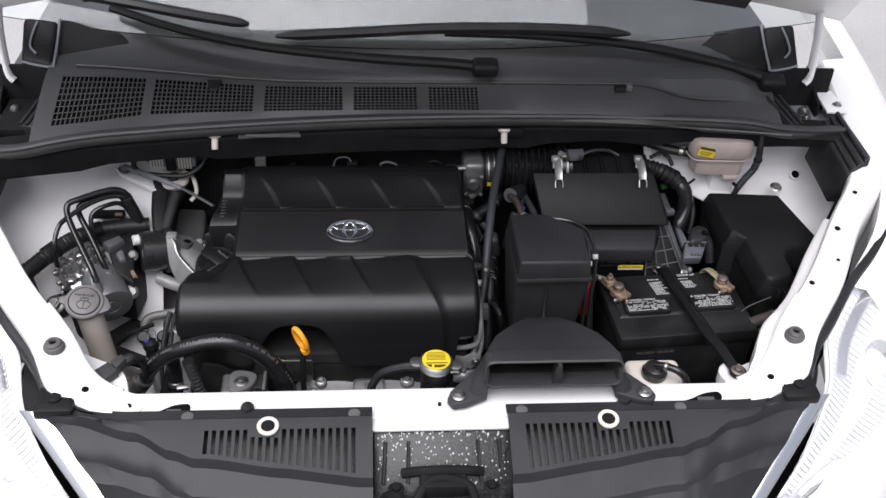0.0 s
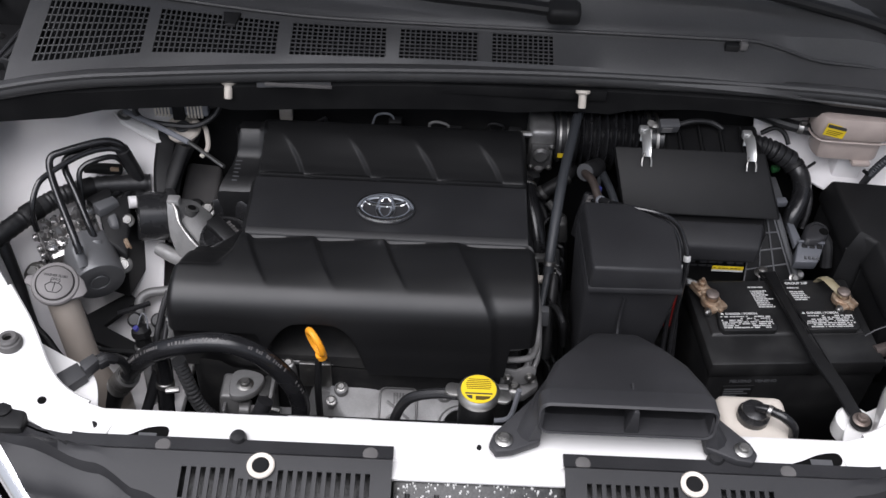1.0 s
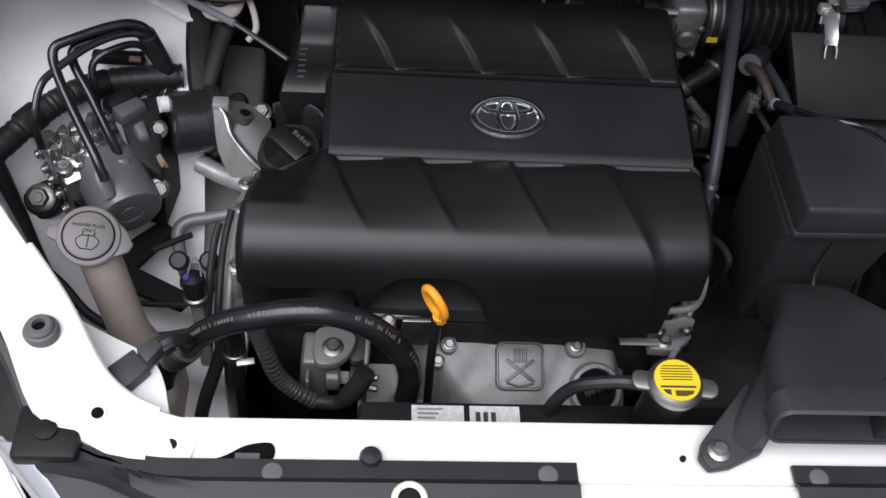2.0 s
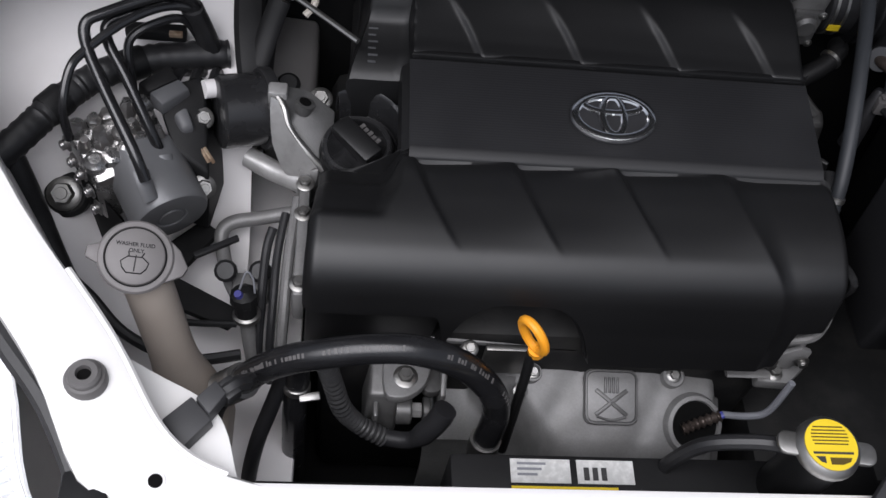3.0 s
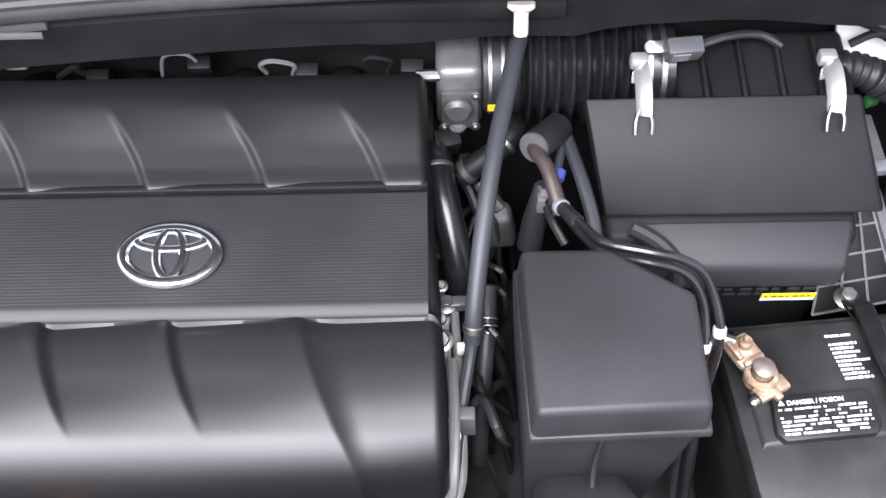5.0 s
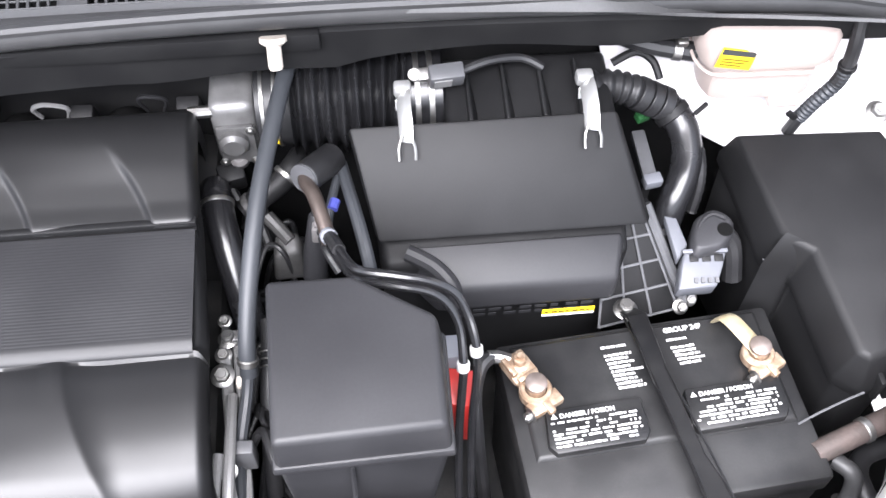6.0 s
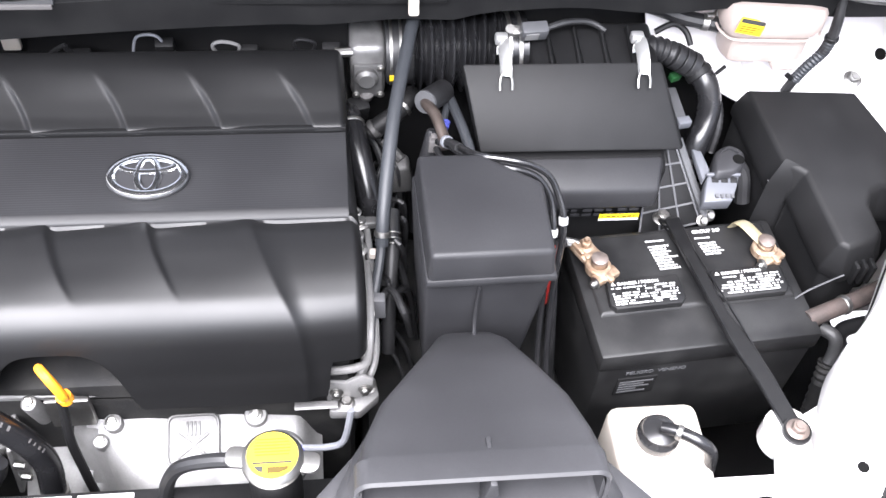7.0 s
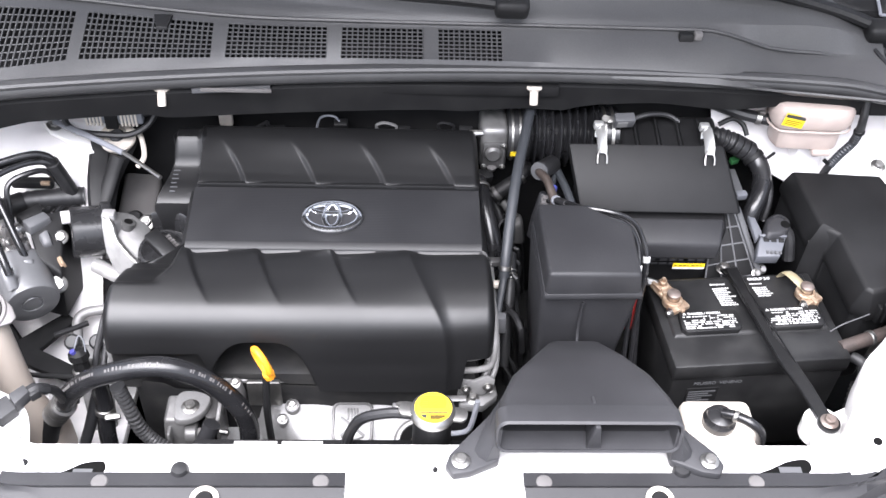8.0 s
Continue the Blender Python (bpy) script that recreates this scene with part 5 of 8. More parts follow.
# ---- air cleaner ----
SHINYCLIP = material("bright_spring_steel", (0.60, 0.60, 0.59), 0.35, metal=0.7, spots=0.3)
cleaner = thing("air_cleaner", "black plastic air cleaner housing with steel clips", "air cleaner")
lidf = hexa([(0.235, 0.478, 0.910), (0.490, 0.478, 0.908), (0.462, 0.548, 0.978), (0.216, 0.548, 0.978)], [(0.237, 0.466, 0.917), (0.484, 0.466, 0.915), (0.458, 0.541, 0.990), (0.218, 0.541, 0.990)], 0.0035)
part("lid", lidf, PLASTIC, cleaner)
part("rear_body", hexa([(0.304, 0.545, 0.75), (0.470, 0.545, 0.75), (0.470, 0.64, 0.75), (0.304, 0.64, 0.75)], [(0.306, 0.545, 0.972), (0.464, 0.545, 0.972), (0.464, 0.63, 0.982), (0.306, 0.63, 0.982)], 0.008, 3), PLASTIC, cleaner)
part("front_body", hexa([(0.240, 0.448, 0.70), (0.455, 0.448, 0.70), (0.455, 0.52, 0.70), (0.240, 0.52, 0.70)], [(0.240, 0.455, 0.895), (0.468, 0.455, 0.893), (0.475, 0.54, 0.915), (0.232, 0.54, 0.915)], 0.008, 3), PLASTIC, cleaner)
part("front_step", hexa([(0.285, 0.425, 0.855), (0.452, 0.425, 0.855), (0.46, 0.46, 0.855), (0.26, 0.46, 0.855)], [(0.300, 0.430, 0.885), (0.455, 0.430, 0.883), (0.465, 0.47, 0.905), (0.26, 0.47, 0.905)], 0.006, 3), GREYPLASTIC, cleaner)
label = part("label", box(0.385, 0.435, 0.4235, 0.4245, 0.842, 0.849, 0), YELLOW, cleaner, "narrow yellow label")
for k in range(7):
    part("print", box(0.3875 + 0.0066 * k, 0.3915 + 0.0066 * k + (0.001 if k % 3 else -0.001), 0.4230, 0.4234, 0.8446, 0.8464, 0), OCHRE, label)
part("label_edge", box(0.385, 0.435, 0.4235, 0.4243, 0.838, 0.8415, 0), PRINT, cleaner)
for k in range(4):
    part("rib", hexa([(0.325 + 0.034 * k, 0.55, 0.970), (0.337 + 0.034 * k, 0.55, 0.970), (0.331 + 0.034 * k, 0.62, 0.976), (0.327 + 0.034 * k, 0.62, 0.976)], [(0.327 + 0.034 * k, 0.552, 0.978), (0.330 + 0.034 * k, 0.552, 0.978), (0.330 + 0.034 * k, 0.61, 0.990), (0.327 + 0.034 * k, 0.61, 0.990)], 0.001), PLASTIC, cleaner)
for x in (0.268, 0.434):
    clip = part("clip", tube([(x, 0.566, 0.984), (x, 0.570, 0.996), (x, 0.560, 1.000), (x, 0.547, 0.998), (x, 0.534, 0.990), (x, 0.527, 0.982)], 0.0085, 8, 5, flat=0.25), SHINYCLIP, cleaner, "bright spring clip")
    part("clip_hook", box(x - 0.008, x + 0.008, 0.572, 0.584, 0.990, 1.003, 0.003), SHINYCLIP, clip)
    for dx in (-0.009, 0.009):
        part("clip_wire", tube([(x + dx * 0.4, 0.530, 0.987), (x + dx * 0.8, 0.521, 0.981), (x + dx * 0.8, 0.514, 0.972)], 0.0014, 6, 4), STEEL, clip)

for row in range(2):
    for k in range(9):
        part("print", box(0.305 + 0.0145 * k, 0.305 + 0.0145 * k + (0.011 if (k + row) % 3 else 0.007), 0.4243, 0.4249, 0.8545 - 0.008 * row, 0.8585 - 0.008 * row, 0), GREYPLASTIC, cleaner)
part("side_rib", tube([(0.262, 0.462, 0.905), (0.285, 0.448, 0.900), (0.300, 0.432, 0.890), (0.302, 0.424, 0.872)], 0.008, 10, 5), GREYPLASTIC, cleaner)

hose = thing("intake_hose", "black corrugated rubber intake hose with steel clamps", "hose")
part("bellows", tube([(0.165, 0.622, 0.945), (0.20, 0.622, 0.945), (0.24, 0.622, 0.945), (0.274, 0.620, 0.945)], corrugated(0.0470, 0.0062, 9), 30, 36), WETRUBBER, hose)
part("cuff", lathe([(0.037, 0), (0.041, 0.002), (0.041, 0.040), (0.038, 0.042)], 28), RUBBER, hose, m=along((0.132, 0.624, 0.942), (0.2, 0.622, 0.945)))
part("outlet", lathe([(0.044, 0), (0.047, 0.002), (0.047, 0.038), (0.044, 0.040)], 28), WETRUBBER, hose, m=along((0.268, 0.620, 0.945), (0.4, 0.620, 0.945)))
for x in (0.137, 0.149):
    part("clamp", lathe([(0.0418, 0), (0.0424, 0.0004), (0.0424, 0.0036), (0.0418, 0.004)], 28), STEEL, hose, m=along((x, 0.624, 0.942), (0.3, 0.622, 0.945)))
for x in (0.280, 0.293):
    part("clamp", lathe([(0.0470, 0), (0.0482, 0.0004), (0.0482, 0.0050), (0.0470, 0.0054)], 28), STEEL, hose, m=along((x, 0.620, 0.945), (0.4, 0.620, 0.945)))
part("yellow_mark", box(0.136, 0.150, 0.5812, 0.5826, 0.930, 0.938, 0), YELLOW, hose)
part("clamp_screw", box(-0.012, 0.012, -0.006, 0.006, -0.006, 0.006, 0.0015), STEEL, hose, m=pose(0.292, 0.600, 0.990, 30, 0, 4))

throttle = thing("throttle_body", "cast aluminium throttle body on the intake", "throttle body")
body = part("housing", box(0.088, 0.132, 0.590, 0.66, 0.895, 0.975, 0.010, 3), CAST, throttle)
part("cover_plate", box(0.092, 0.128, 0.584, 0.591, 0.902, 0.952, 0.003), OLDCAST, throttle)
for x, z in ((0.095, 0.906), (0.125, 0.906), (0.125, 0.948)):
    part("screw", hex_bolt(0.0035, 0.003), STEEL, body, m=pose(x, 0.584, z, 90, 0, 0))
part("shaft_boss", lathe([(0.014, 0), (0.014, 0.014), (0.010, 0.018)], 20), OLDCAST, throttle, m=pose(0.108, 0.592, 0.935, 90, 0, 0))
part("shaft", tube([(0.070, 0.598, 0.962), (0.125, 0.598, 0.964)], 0.006, 10, 2), STEEL, throttle)

sensor_top = thing("airflow_sensor", "silver and black sensor on the intake outlet", "sensor")
part("body", box(-0.016, 0.016, -0.008, 0.008, -0.010, 0.010, 0.002), MIDGREY, sensor_top, m=pose(0.309, 0.590, 0.998, 20, 0, 5))
part("face", box(-0.012, 0.004, -0.0090, -0.0078, -0.006, 0.006, 0), ALU, sensor_top, m=pose(0.309, 0.590, 0.998, 20, 0, 5))
part("screw", lathe([(0.006, 0), (0.006, 0.004)], 12), STEEL, sensor_top, m=pose(0.280, 0.592, 0.998, 30, 0, 0))
part("lead", tube([(0.325, 0.595, 0.998), (0.35, 0.600, 1.003), (0.38, 0.606, 0.998), (0.40, 0.60, 0.99)], 0.004, 8, 5), RUBBER, sensor_top)

# ---- fuse box ----
fuse = thing("fuse_box", "black plastic fuse box with a stepped lid, beside the wing", "fuse box")
def grow(outline, d):
    """The outline moved outwards by d."""
    n, out = len(outline), []
    for i, (x, y) in enumerate(outline):
        (a, b), (c, e) = outline[i - 1], outline[(i + 1) % n]
        way = Vector((c - a, e - b)).normalized()
        out.append((x - way.y * d, y + way.x * d))
    return out


def lid_height(x, y):
    """The lid slopes down to the front and, past the middle, to the wing."""
    return 0.934 + 0.16 * (y - 0.55) - 0.18 * max(0.0, x - 0.70)


plan = [(0.586, 0.551), (0.728, 0.549), (0.780, 0.436), (0.772, 0.410), (0.716, 0.407), (0.698, 0.396), (0.690, 0.380), (0.694, 0.340), (0.684, 0.330), (0.650, 0.322), (0.642, 0.328), (0.628, 0.426), (0.605, 0.443)]
wide = grow(plan, 0.013)
part("base", soften(loft([[(x, y, 0.70) for x, y in grow(plan, 0.004)], [(x, y, lid_height(x, y) - 0.048) for x, y in grow(plan, 0.008)]]), 0.003, 2), PLASTIC, fuse)
part("lid", soften(loft([[(x, y, lid_height(x, y) - 0.050) for x, y in wide], [(x, y, lid_height(x, y) - 0.036) for x, y in wide], [(x, y, lid_height(*p) - 0.004) for p, (x, y) in zip(plan, grow(plan, 0.002))], [(x, y, lid_height(x, y)) for x, y in grow(plan, -0.003)]]), 0.0022, 2), PLASTIC, fuse)
part("pocket", hexa([(0.583, 0.432, 0.74), (0.612, 0.420, 0.74), (0.635, 0.430, 0.74), (0.606, 0.446, 0.74)], [(0.587, 0.434, 0.888), (0.614, 0.423, 0.884), (0.632, 0.430, 0.916), (0.604, 0.445, 0.922)], 0.0035, 3), PLASTIC, fuse)
part("seam_line", tube([(0.589, 0.436, 0.8895), (0.615, 0.425, 0.8855)], 0.0012, 6, 1), GREYPLASTIC, fuse)
for k in range(3):
    part("latch_rib", box(0.662 + 0.010 * k, 0.667 + 0.010 * k, 0.306, 0.322, 0.846, 0.876, 0.001), PLASTIC, fuse)

part("lid_bolt", hex_bolt(0.008, 0.008), STEEL, fuse, m=pose(0.728, 0.566, 0.935, 20, 0, 0))

# ---- brake fluid reservoir ----
res = thing("brake_fluid_reservoir", "pinkish translucent plastic fluid reservoir with yellow sticker", "reservoir")
lower = spline([(0.562, 0.571, 0), (0.600, 0.569, 0), (0.636, 0.568, 0), (0.652, 0.577, 0), (0.656, 0.602, 0), (0.646, 0.638, 0), (0.610, 0.642, 0), (0.576, 0.640, 0), (0.555, 0.622, 0), (0.549, 0.598, 0), (0.553, 0.580, 0)], 3, closed=True)
upper = spline([(0.556, 0.564, 0), (0.600, 0.562, 0), (0.640, 0.561, 0), (0.661, 0.571, 0), (0.667, 0.602, 0), (0.654, 0.646, 0), (0.610, 0.650, 0), (0.572, 0.648, 0), (0.546, 0.626, 0), (0.537, 0.596, 0), (0.542, 0.573, 0)], 3, closed=True)
part("tank", slab([(p.x, p.y) for p in lower], 0.962, 1.004, 0.006), RESERVOIR, res)
part("shoulder", slab([(p.x, p.y) for p in upper], 1.000, 1.046, 0.012), RESERVOIR, res)
part("foot", box(0.612, 0.642, 0.562, 0.590, 0.954, 0.963, 0.003), RESERVOIR, res)
part("seam", tube([(p.x, p.y, 1.0015) for p in upper], 0.0016, 6, 1, closed=True), RESERVOIR, res)
tag = Matrix.Translation((0.5645, 0.5618, 1.0235)) @ pose(0, 0, 0, 84, 0, 4) @ pose(0, 0, 0, 0, 0, -14)
part("sticker", box(-0.0175, 0.0175, -0.0105, 0.0105, 0, 0.0006, 0), YELLOW, res, "yellow warning sticker", m=tag)
part("sticker_band", box(-0.0165, 0.0165, 0.0035, 0.0090, 0.0007, 0.0010, 0), INK, res, m=tag)
for k in range(3):
    part("print", box(-0.014, 0.013 - 0.003 * k, -0.0008, 0.0004, 0.0007, 0.0010, 0), OCHRE, res, m=tag @ pose(0, -0.0008 - 0.0030 * k, 0))
part("bracket", box(0.600, 0.645, 0.590, 0.632, 0.890, 0.964, 0.003), PRIMER, res)

line = thing("reservoir_hose", "black rubber hose with steel clamp to the reservoir", "hose")
part("hose", tube([(0.42, 0.640, 1.012), (0.47, 0.625, 1.003), (0.505, 0.612, 0.998), (0.545, 0.602, 0.995)], 0.0095), RUBBER, line)
clip = part("clamp", lathe([(0.0100, 0), (0.0108, 0.0005), (0.0108, 0.008), (0.0100, 0.0085)], 18), STEEL, line, m=along((0.523, 0.607, 0.9965), (0.545, 0.602, 0.995)))
part("clamp_ear", box(-0.004, 0.006, -0.003, 0.003, 0, 0.009, 0.001), STEEL, clip, m=pose(0.527, 0.602, 1.005, 20, 0, 0))

# ---- loom and connectors by the battery ----
loom = thing("wiring_loom", "black taped wiring loom with corrugated sleeve", "cable")
LOOM = [(0.642, 0.563, 0.918), (0.648, 0.563, 0.939), (0.657, 0.563, 0.959), (0.670, 0.563, 0.983), (0.673, 0.563, 1.004), (0.671, 0.563, 1.031), (0.671, 0.575, 1.065)]
part("sleeve", tube(LOOM[1:5], corrugated(0.0070, 0.0006, 17), 12, 22), BLUEGREY, loom, "grey corrugated sleeve")
part("taped_end", tube(LOOM[:3], 0.0062, 10, 4), RUBBER, loom)
part("taped_end", tube(LOOM[3:], lambda t: 0.0074 - 0.0016 * t, 10, 4), RUBBER, loom)
part("tie", lathe([(0.0078, -0.003), (0.0088, -0.002), (0.0088, 0.002), (0.0078, 0.003)], 14), PLASTIC, loom, m=along(LOOM[4], LOOM[5]))
part("tie_tail", box(-0.003, 0.003, -0.002, 0.002, 0, 0.012, 0.0006), PLASTIC, loom, m=pose(0.641, 0.558, 0.944, 0, -50, 0))
trunk = thing("air_hose", "black elbow hose with a corrugated sleeve beside the air cleaner", "hose")
part("bellows", tube([(0.442, 0.594, 0.965), (0.465, 0.595, 0.965), (0.483, 0.594, 0.960), (0.506, 0.591, 0.950), (0.524, 0.587, 0.938)], corrugated(0.0150, 0.0016, 9), 16, 16), RUBBER, trunk)
part("elbow", tube([(0.518, 0.588, 0.942), (0.529, 0.584, 0.935), (0.539, 0.569, 0.925), (0.539, 0.545, 0.912), (0.531, 0.524, 0.900), (0.520, 0.507, 0.880), (0.518, 0.500, 0.84)], lambda t: 0.0155 - 0.001 * t, 14, 6), WETRUBBER, trunk)
part("band", lathe([(0.0160, 0), (0.0176, 0.001), (0.0176, 0.009), (0.0160, 0.010)], 18), PLASTIC, trunk, m=along((0.526, 0.586, 0.937), (0.540, 0.569, 0.924)))
part("band_tail", box(-0.004, 0.012, -0.002, 0.002, -0.002, 0.002, 0.0006), PLASTIC, trunk, m=pose(0.552, 0.578, 0.940, 0, -20, 30))
for k in range(3):
    part("tape_turn", lathe([(0.0164, 0), (0.0172, 0.001), (0.0172, 0.010), (0.0164, 0.011)], 16), RUBBER, trunk, m=along((0.492 + 0.011 * k, 0.593 - 0.002 * k, 0.956 - 0.005 * k), (0.506 + 0.011 * k, 0.591 - 0.002 * k, 0.949 - 0.005 * k)))
part("wire", tube([(0.47, 0.615, 0.975), (0.492, 0.618, 0.985), (0.508, 0.612, 0.978), (0.515, 0.600, 0.965)], 0.004, 8, 6), PLASTIC, trunk)
part("wire", tube([(0.545, 0.570, 0.925), (0.556, 0.556, 0.905), (0.558, 0.540, 0.880), (0.552, 0.525, 0.85)], corrugated(0.0055, 0.0005, 12), 8, 10), RUBBER, trunk)
holder = thing("loom_bracket", "grey plastic loom bracket beside the air cleaner lid", "bracket")
part("strap", hexa([(0.496, 0.588, 0.894), (0.510, 0.589, 0.894), (0.509, 0.530, 0.894), (0.497, 0.524, 0.894)], [(0.495, 0.591, 0.904), (0.509, 0.592, 0.904), (0.509, 0.528, 0.904), (0.495, 0.522, 0.904)], 0.0018), MIDGREY, holder)
part("end_block", box(-0.009, 0.009, -0.006, 0.006, -0.006, 0.006, 0.002), CONNECTOR, holder, m=pose(0.503, 0.527, 0.902, 8, 0, 10))
part("leg", hexa([(0.496, 0.530, 0.80), (0.506, 0.532, 0.80), (0.506, 0.560, 0.80), (0.496, 0.560, 0.80)], [(0.497, 0.532, 0.896), (0.507, 0.534, 0.896), (0.507, 0.565, 0.896), (0.497, 0.565, 0.896)], 0.002), PLASTIC, holder)
part("green_plug", box(-0.007, 0.007, -0.005, 0.005, -0.005, 0.005, 0.0015), material("green_plastic", (0.02, 0.10, 0.03), 0.5), holder, "small green plug", m=pose(0.507, 0.600, 0.914, 10, 0, 20))
RIBGREY = material("grey_rib_plastic", (0.075, 0.076, 0.080), 0.45, spots=0.6, spot_size=60)
module = thing("control_module", "ribbed dark grey control module behind the battery", "module")
TL, TR, BL, BR = (Vector(p) for p in ((0.455, 0.497, 0.895), (0.487, 0.502, 0.893), (0.446, 0.429, 0.800), (0.523, 0.434, 0.817)))
BACK = Vector((0.012, 0.016, -0.004))
part("case", hexa([BL, BR, BR + BACK, BL + BACK], [TL, TR, TR + BACK, TL + BACK], 0.002), PLASTIC, module)
OUT = (TR - TL).cross(BL - TL).normalized()
OUT = -OUT if OUT.y > 0 else OUT
for k in range(5):
    a, b = TL.lerp(BL, k / 4), TR.lerp(BR, k / 4)
    part("rib", tube([a + OUT * 0.001, b + OUT * 0.001], 0.0014, 6, 1), RIBGREY, module)
for k in range(4):
    a, b = TL.lerp(TR, k / 3), BL.lerp(BR, k / 3)
    part("rib", tube([a + OUT * 0.001, b + OUT * 0.001], 0.0014, 6, 1), RIBGREY, module)
part("edge_strip", tube([TR + Vector((0.006, 0.003, 0.002)), BR + Vector((0.007, 0.004, 0.003))], 0.0055, 8, 2), MIDGREY, module)
for p in (BR + Vector((0.002, -0.001, 0.004)), BR + Vector((0.012, 0.006, 0.006))):
    part("bolt", hex_bolt(0.0055, 0.006), STEEL, module, m=Matrix.Translation(p) @ pose(0, 0, 0, 40, 10, 0))
for k in range(3):
    p = TR.lerp(BR, 0.3 + 0.3 * k)
    part("tab", box(-0.006, 0.006, -0.004, 0.004, -0.004, 0.004, 0.0015), PLASTIC, module, m=Matrix.Translation(p + Vector((0.012, 0.006, 0.0))) @ pose(0, 0, 0, 30, 0, 20))
plug = thing("connector", "light grey lever-lock wiring connector by the fuse box", "connector")
bed = [(0.523, 0.458, 0.879), (0.563, 0.456, 0.879), (0.557, 0.441, 0.874), (0.549, 0.425, 0.866), (0.512, 0.424, 0.866), (0.518, 0.446, 0.873)]
part("housing", soften(loft([[(x, y + 0.004, z - 0.020) for x, y, z in bed], bed]), 0.0022, 2), CONNECTOR, plug)
tilt = Matrix.Translation((0.541, 0.450, 0.8775)) @ pose(0, 0, 0, 20, 0, -3)
for k in range(3):
    part("window", box(-0.0145 + 0.0118 * k, -0.0062 + 0.0118 * k, -0.0035, 0.0035, -0.0012, 0.0008, 0.0005), PLASTIC, plug, m=tilt.copy())
part("top_lip", box(-0.021, 0.022, 0.0045, 0.0085, -0.002, 0.0028, 0.001), CONNECTOR, plug, m=tilt.copy())
for k in range(4):
    part("slot", box(-0.012 + 0.0065 * k, -0.0085 + 0.0065 * k, -0.024, -0.019, -0.0015, 0.0009, 0), MIDGREY, plug, m=tilt.copy())
part("lever", hexa([(0.511, 0.498, 0.876), (0.522, 0.503, 0.876), (0.529, 0.466, 0.868), (0.515, 0.450, 0.866)], [(0.511, 0.498, 0.886), (0.521, 0.502, 0.886), (0.528, 0.466, 0.879), (0.515, 0.451, 0.877)], 0.002), CONNECTOR, plug)
shape = [(0.529, 0.452), (0.533, 0.476), (0.540, 0.489), (0.558, 0.497), (0.574, 0.486), (0.572, 0.470), (0.560, 0.456), (0.548, 0.452)]
ring = [(p.x, p.y) for p in spline([(x, y, 0) for x, y in shape], 3, closed=True)]
boot = part("boot", soften(loft([[(x, y, 0.860) for x, y in ring], [(x, y, 0.880 + 0.18 * (y - 0.452)) for x, y in ring], [(0.551 + 0.82 * (x - 0.551), 0.475 + 0.82 * (y - 0.475), 0.888 + 0.12 * (y - 0.452)) for x, y in ring]]), 0.002, 2, 30), SMOKE, plug, "dark grey rubber boot")
part("boot_hole", lathe([(0.0075, 0), (0.0065, 0.0012)], 16), GAP, boot, m=Matrix.Translation((0.563, 0.472, 0.8905)) @ pose(0, 0, 0, 8, 0, 0))
part("boot_ridge", tube([(0.534, 0.458, 0.884), (0.540, 0.478, 0.890), (0.553, 0.488, 0.8935), (0.566, 0.482, 0.893)], 0.0022, 6, 4), GREYPLASTIC, boot)
part("cable", tube([(0.560, 0.480, 0.880), (0.575, 0.472, 0.865), (0.580, 0.455, 0.83)], 0.010, 10, 5), RUBBER, plug)

# prop stay beside the engine cover
stay = thing("bonnet_stay_pipe", "dark blue-grey breather pipe beside the engine cover", "pipe")
part("pipe", tube([(0.172, 0.635, 1.000), (0.163, 0.605, 0.996), (0.150, 0.55, 0.985), (0.136, 0.49, 0.966), (0.125, 0.43, 0.935), (0.118, 0.385, 0.900), (0.116, 0.368, 0.872)], 0.0080, 12, 6), BLUEGREY, stay)
part("metal_end", tube([(0.116, 0.370, 0.878), (0.113, 0.355, 0.862), (0.105, 0.318, 0.840), (0.101, 0.300, 0.815), (0.100, 0.275, 0.790)], 0.0055, 10, 6), BLUEGREY, stay, "dull metal pipe end")
part("band", lathe([(0.0085, 0), (0.0095, 0.001), (0.0095, 0.006), (0.0085, 0.007)], 16), STEEL, stay, m=along((0.117, 0.376, 0.888), (0.114, 0.360, 0.860)))

leads = thing("battery_lead", "pair of black cables looping past the resonator box", "cable")
for path in ([(0.190, 0.470, 0.935), (0.197, 0.450, 0.952), (0.206, 0.420, 0.972), (0.219, 0.388, 0.993), (0.248, 0.377, 0.997), (0.274, 0.373, 0.992), (0.294, 0.368, 0.980), (0.304, 0.355, 0.965), (0.309, 0.335, 0.950), (0.309, 0.322, 0.925), (0.304, 0.300, 0.865), (0.302, 0.26, 0.78), (0.305, 0.20, 0.72)],
             [(0.186, 0.474, 0.930), (0.195, 0.448, 0.950), (0.205, 0.414, 0.968), (0.219, 0.383, 0.986), (0.248, 0.372, 0.990), (0.274, 0.368, 0.984), (0.289, 0.361, 0.973), (0.297, 0.348, 0.958), (0.298, 0.327, 0.940), (0.297, 0.318, 0.920), (0.293, 0.298, 0.860), (0.291, 0.26, 0.78), (0.293, 0.20, 0.72)]):
    part("cable", tube(path, 0.0038, 10, 6), GLOSS, leads)
    p, q = Vector(path[8]), Vector(path[9])
    part("tape_band", lathe([(0.0048, 0), (0.0055, 0.001), (0.0055, 0.008), (0.0048, 0.009)], 12), PRINT, leads, "pale tape band", m=along(p, q))
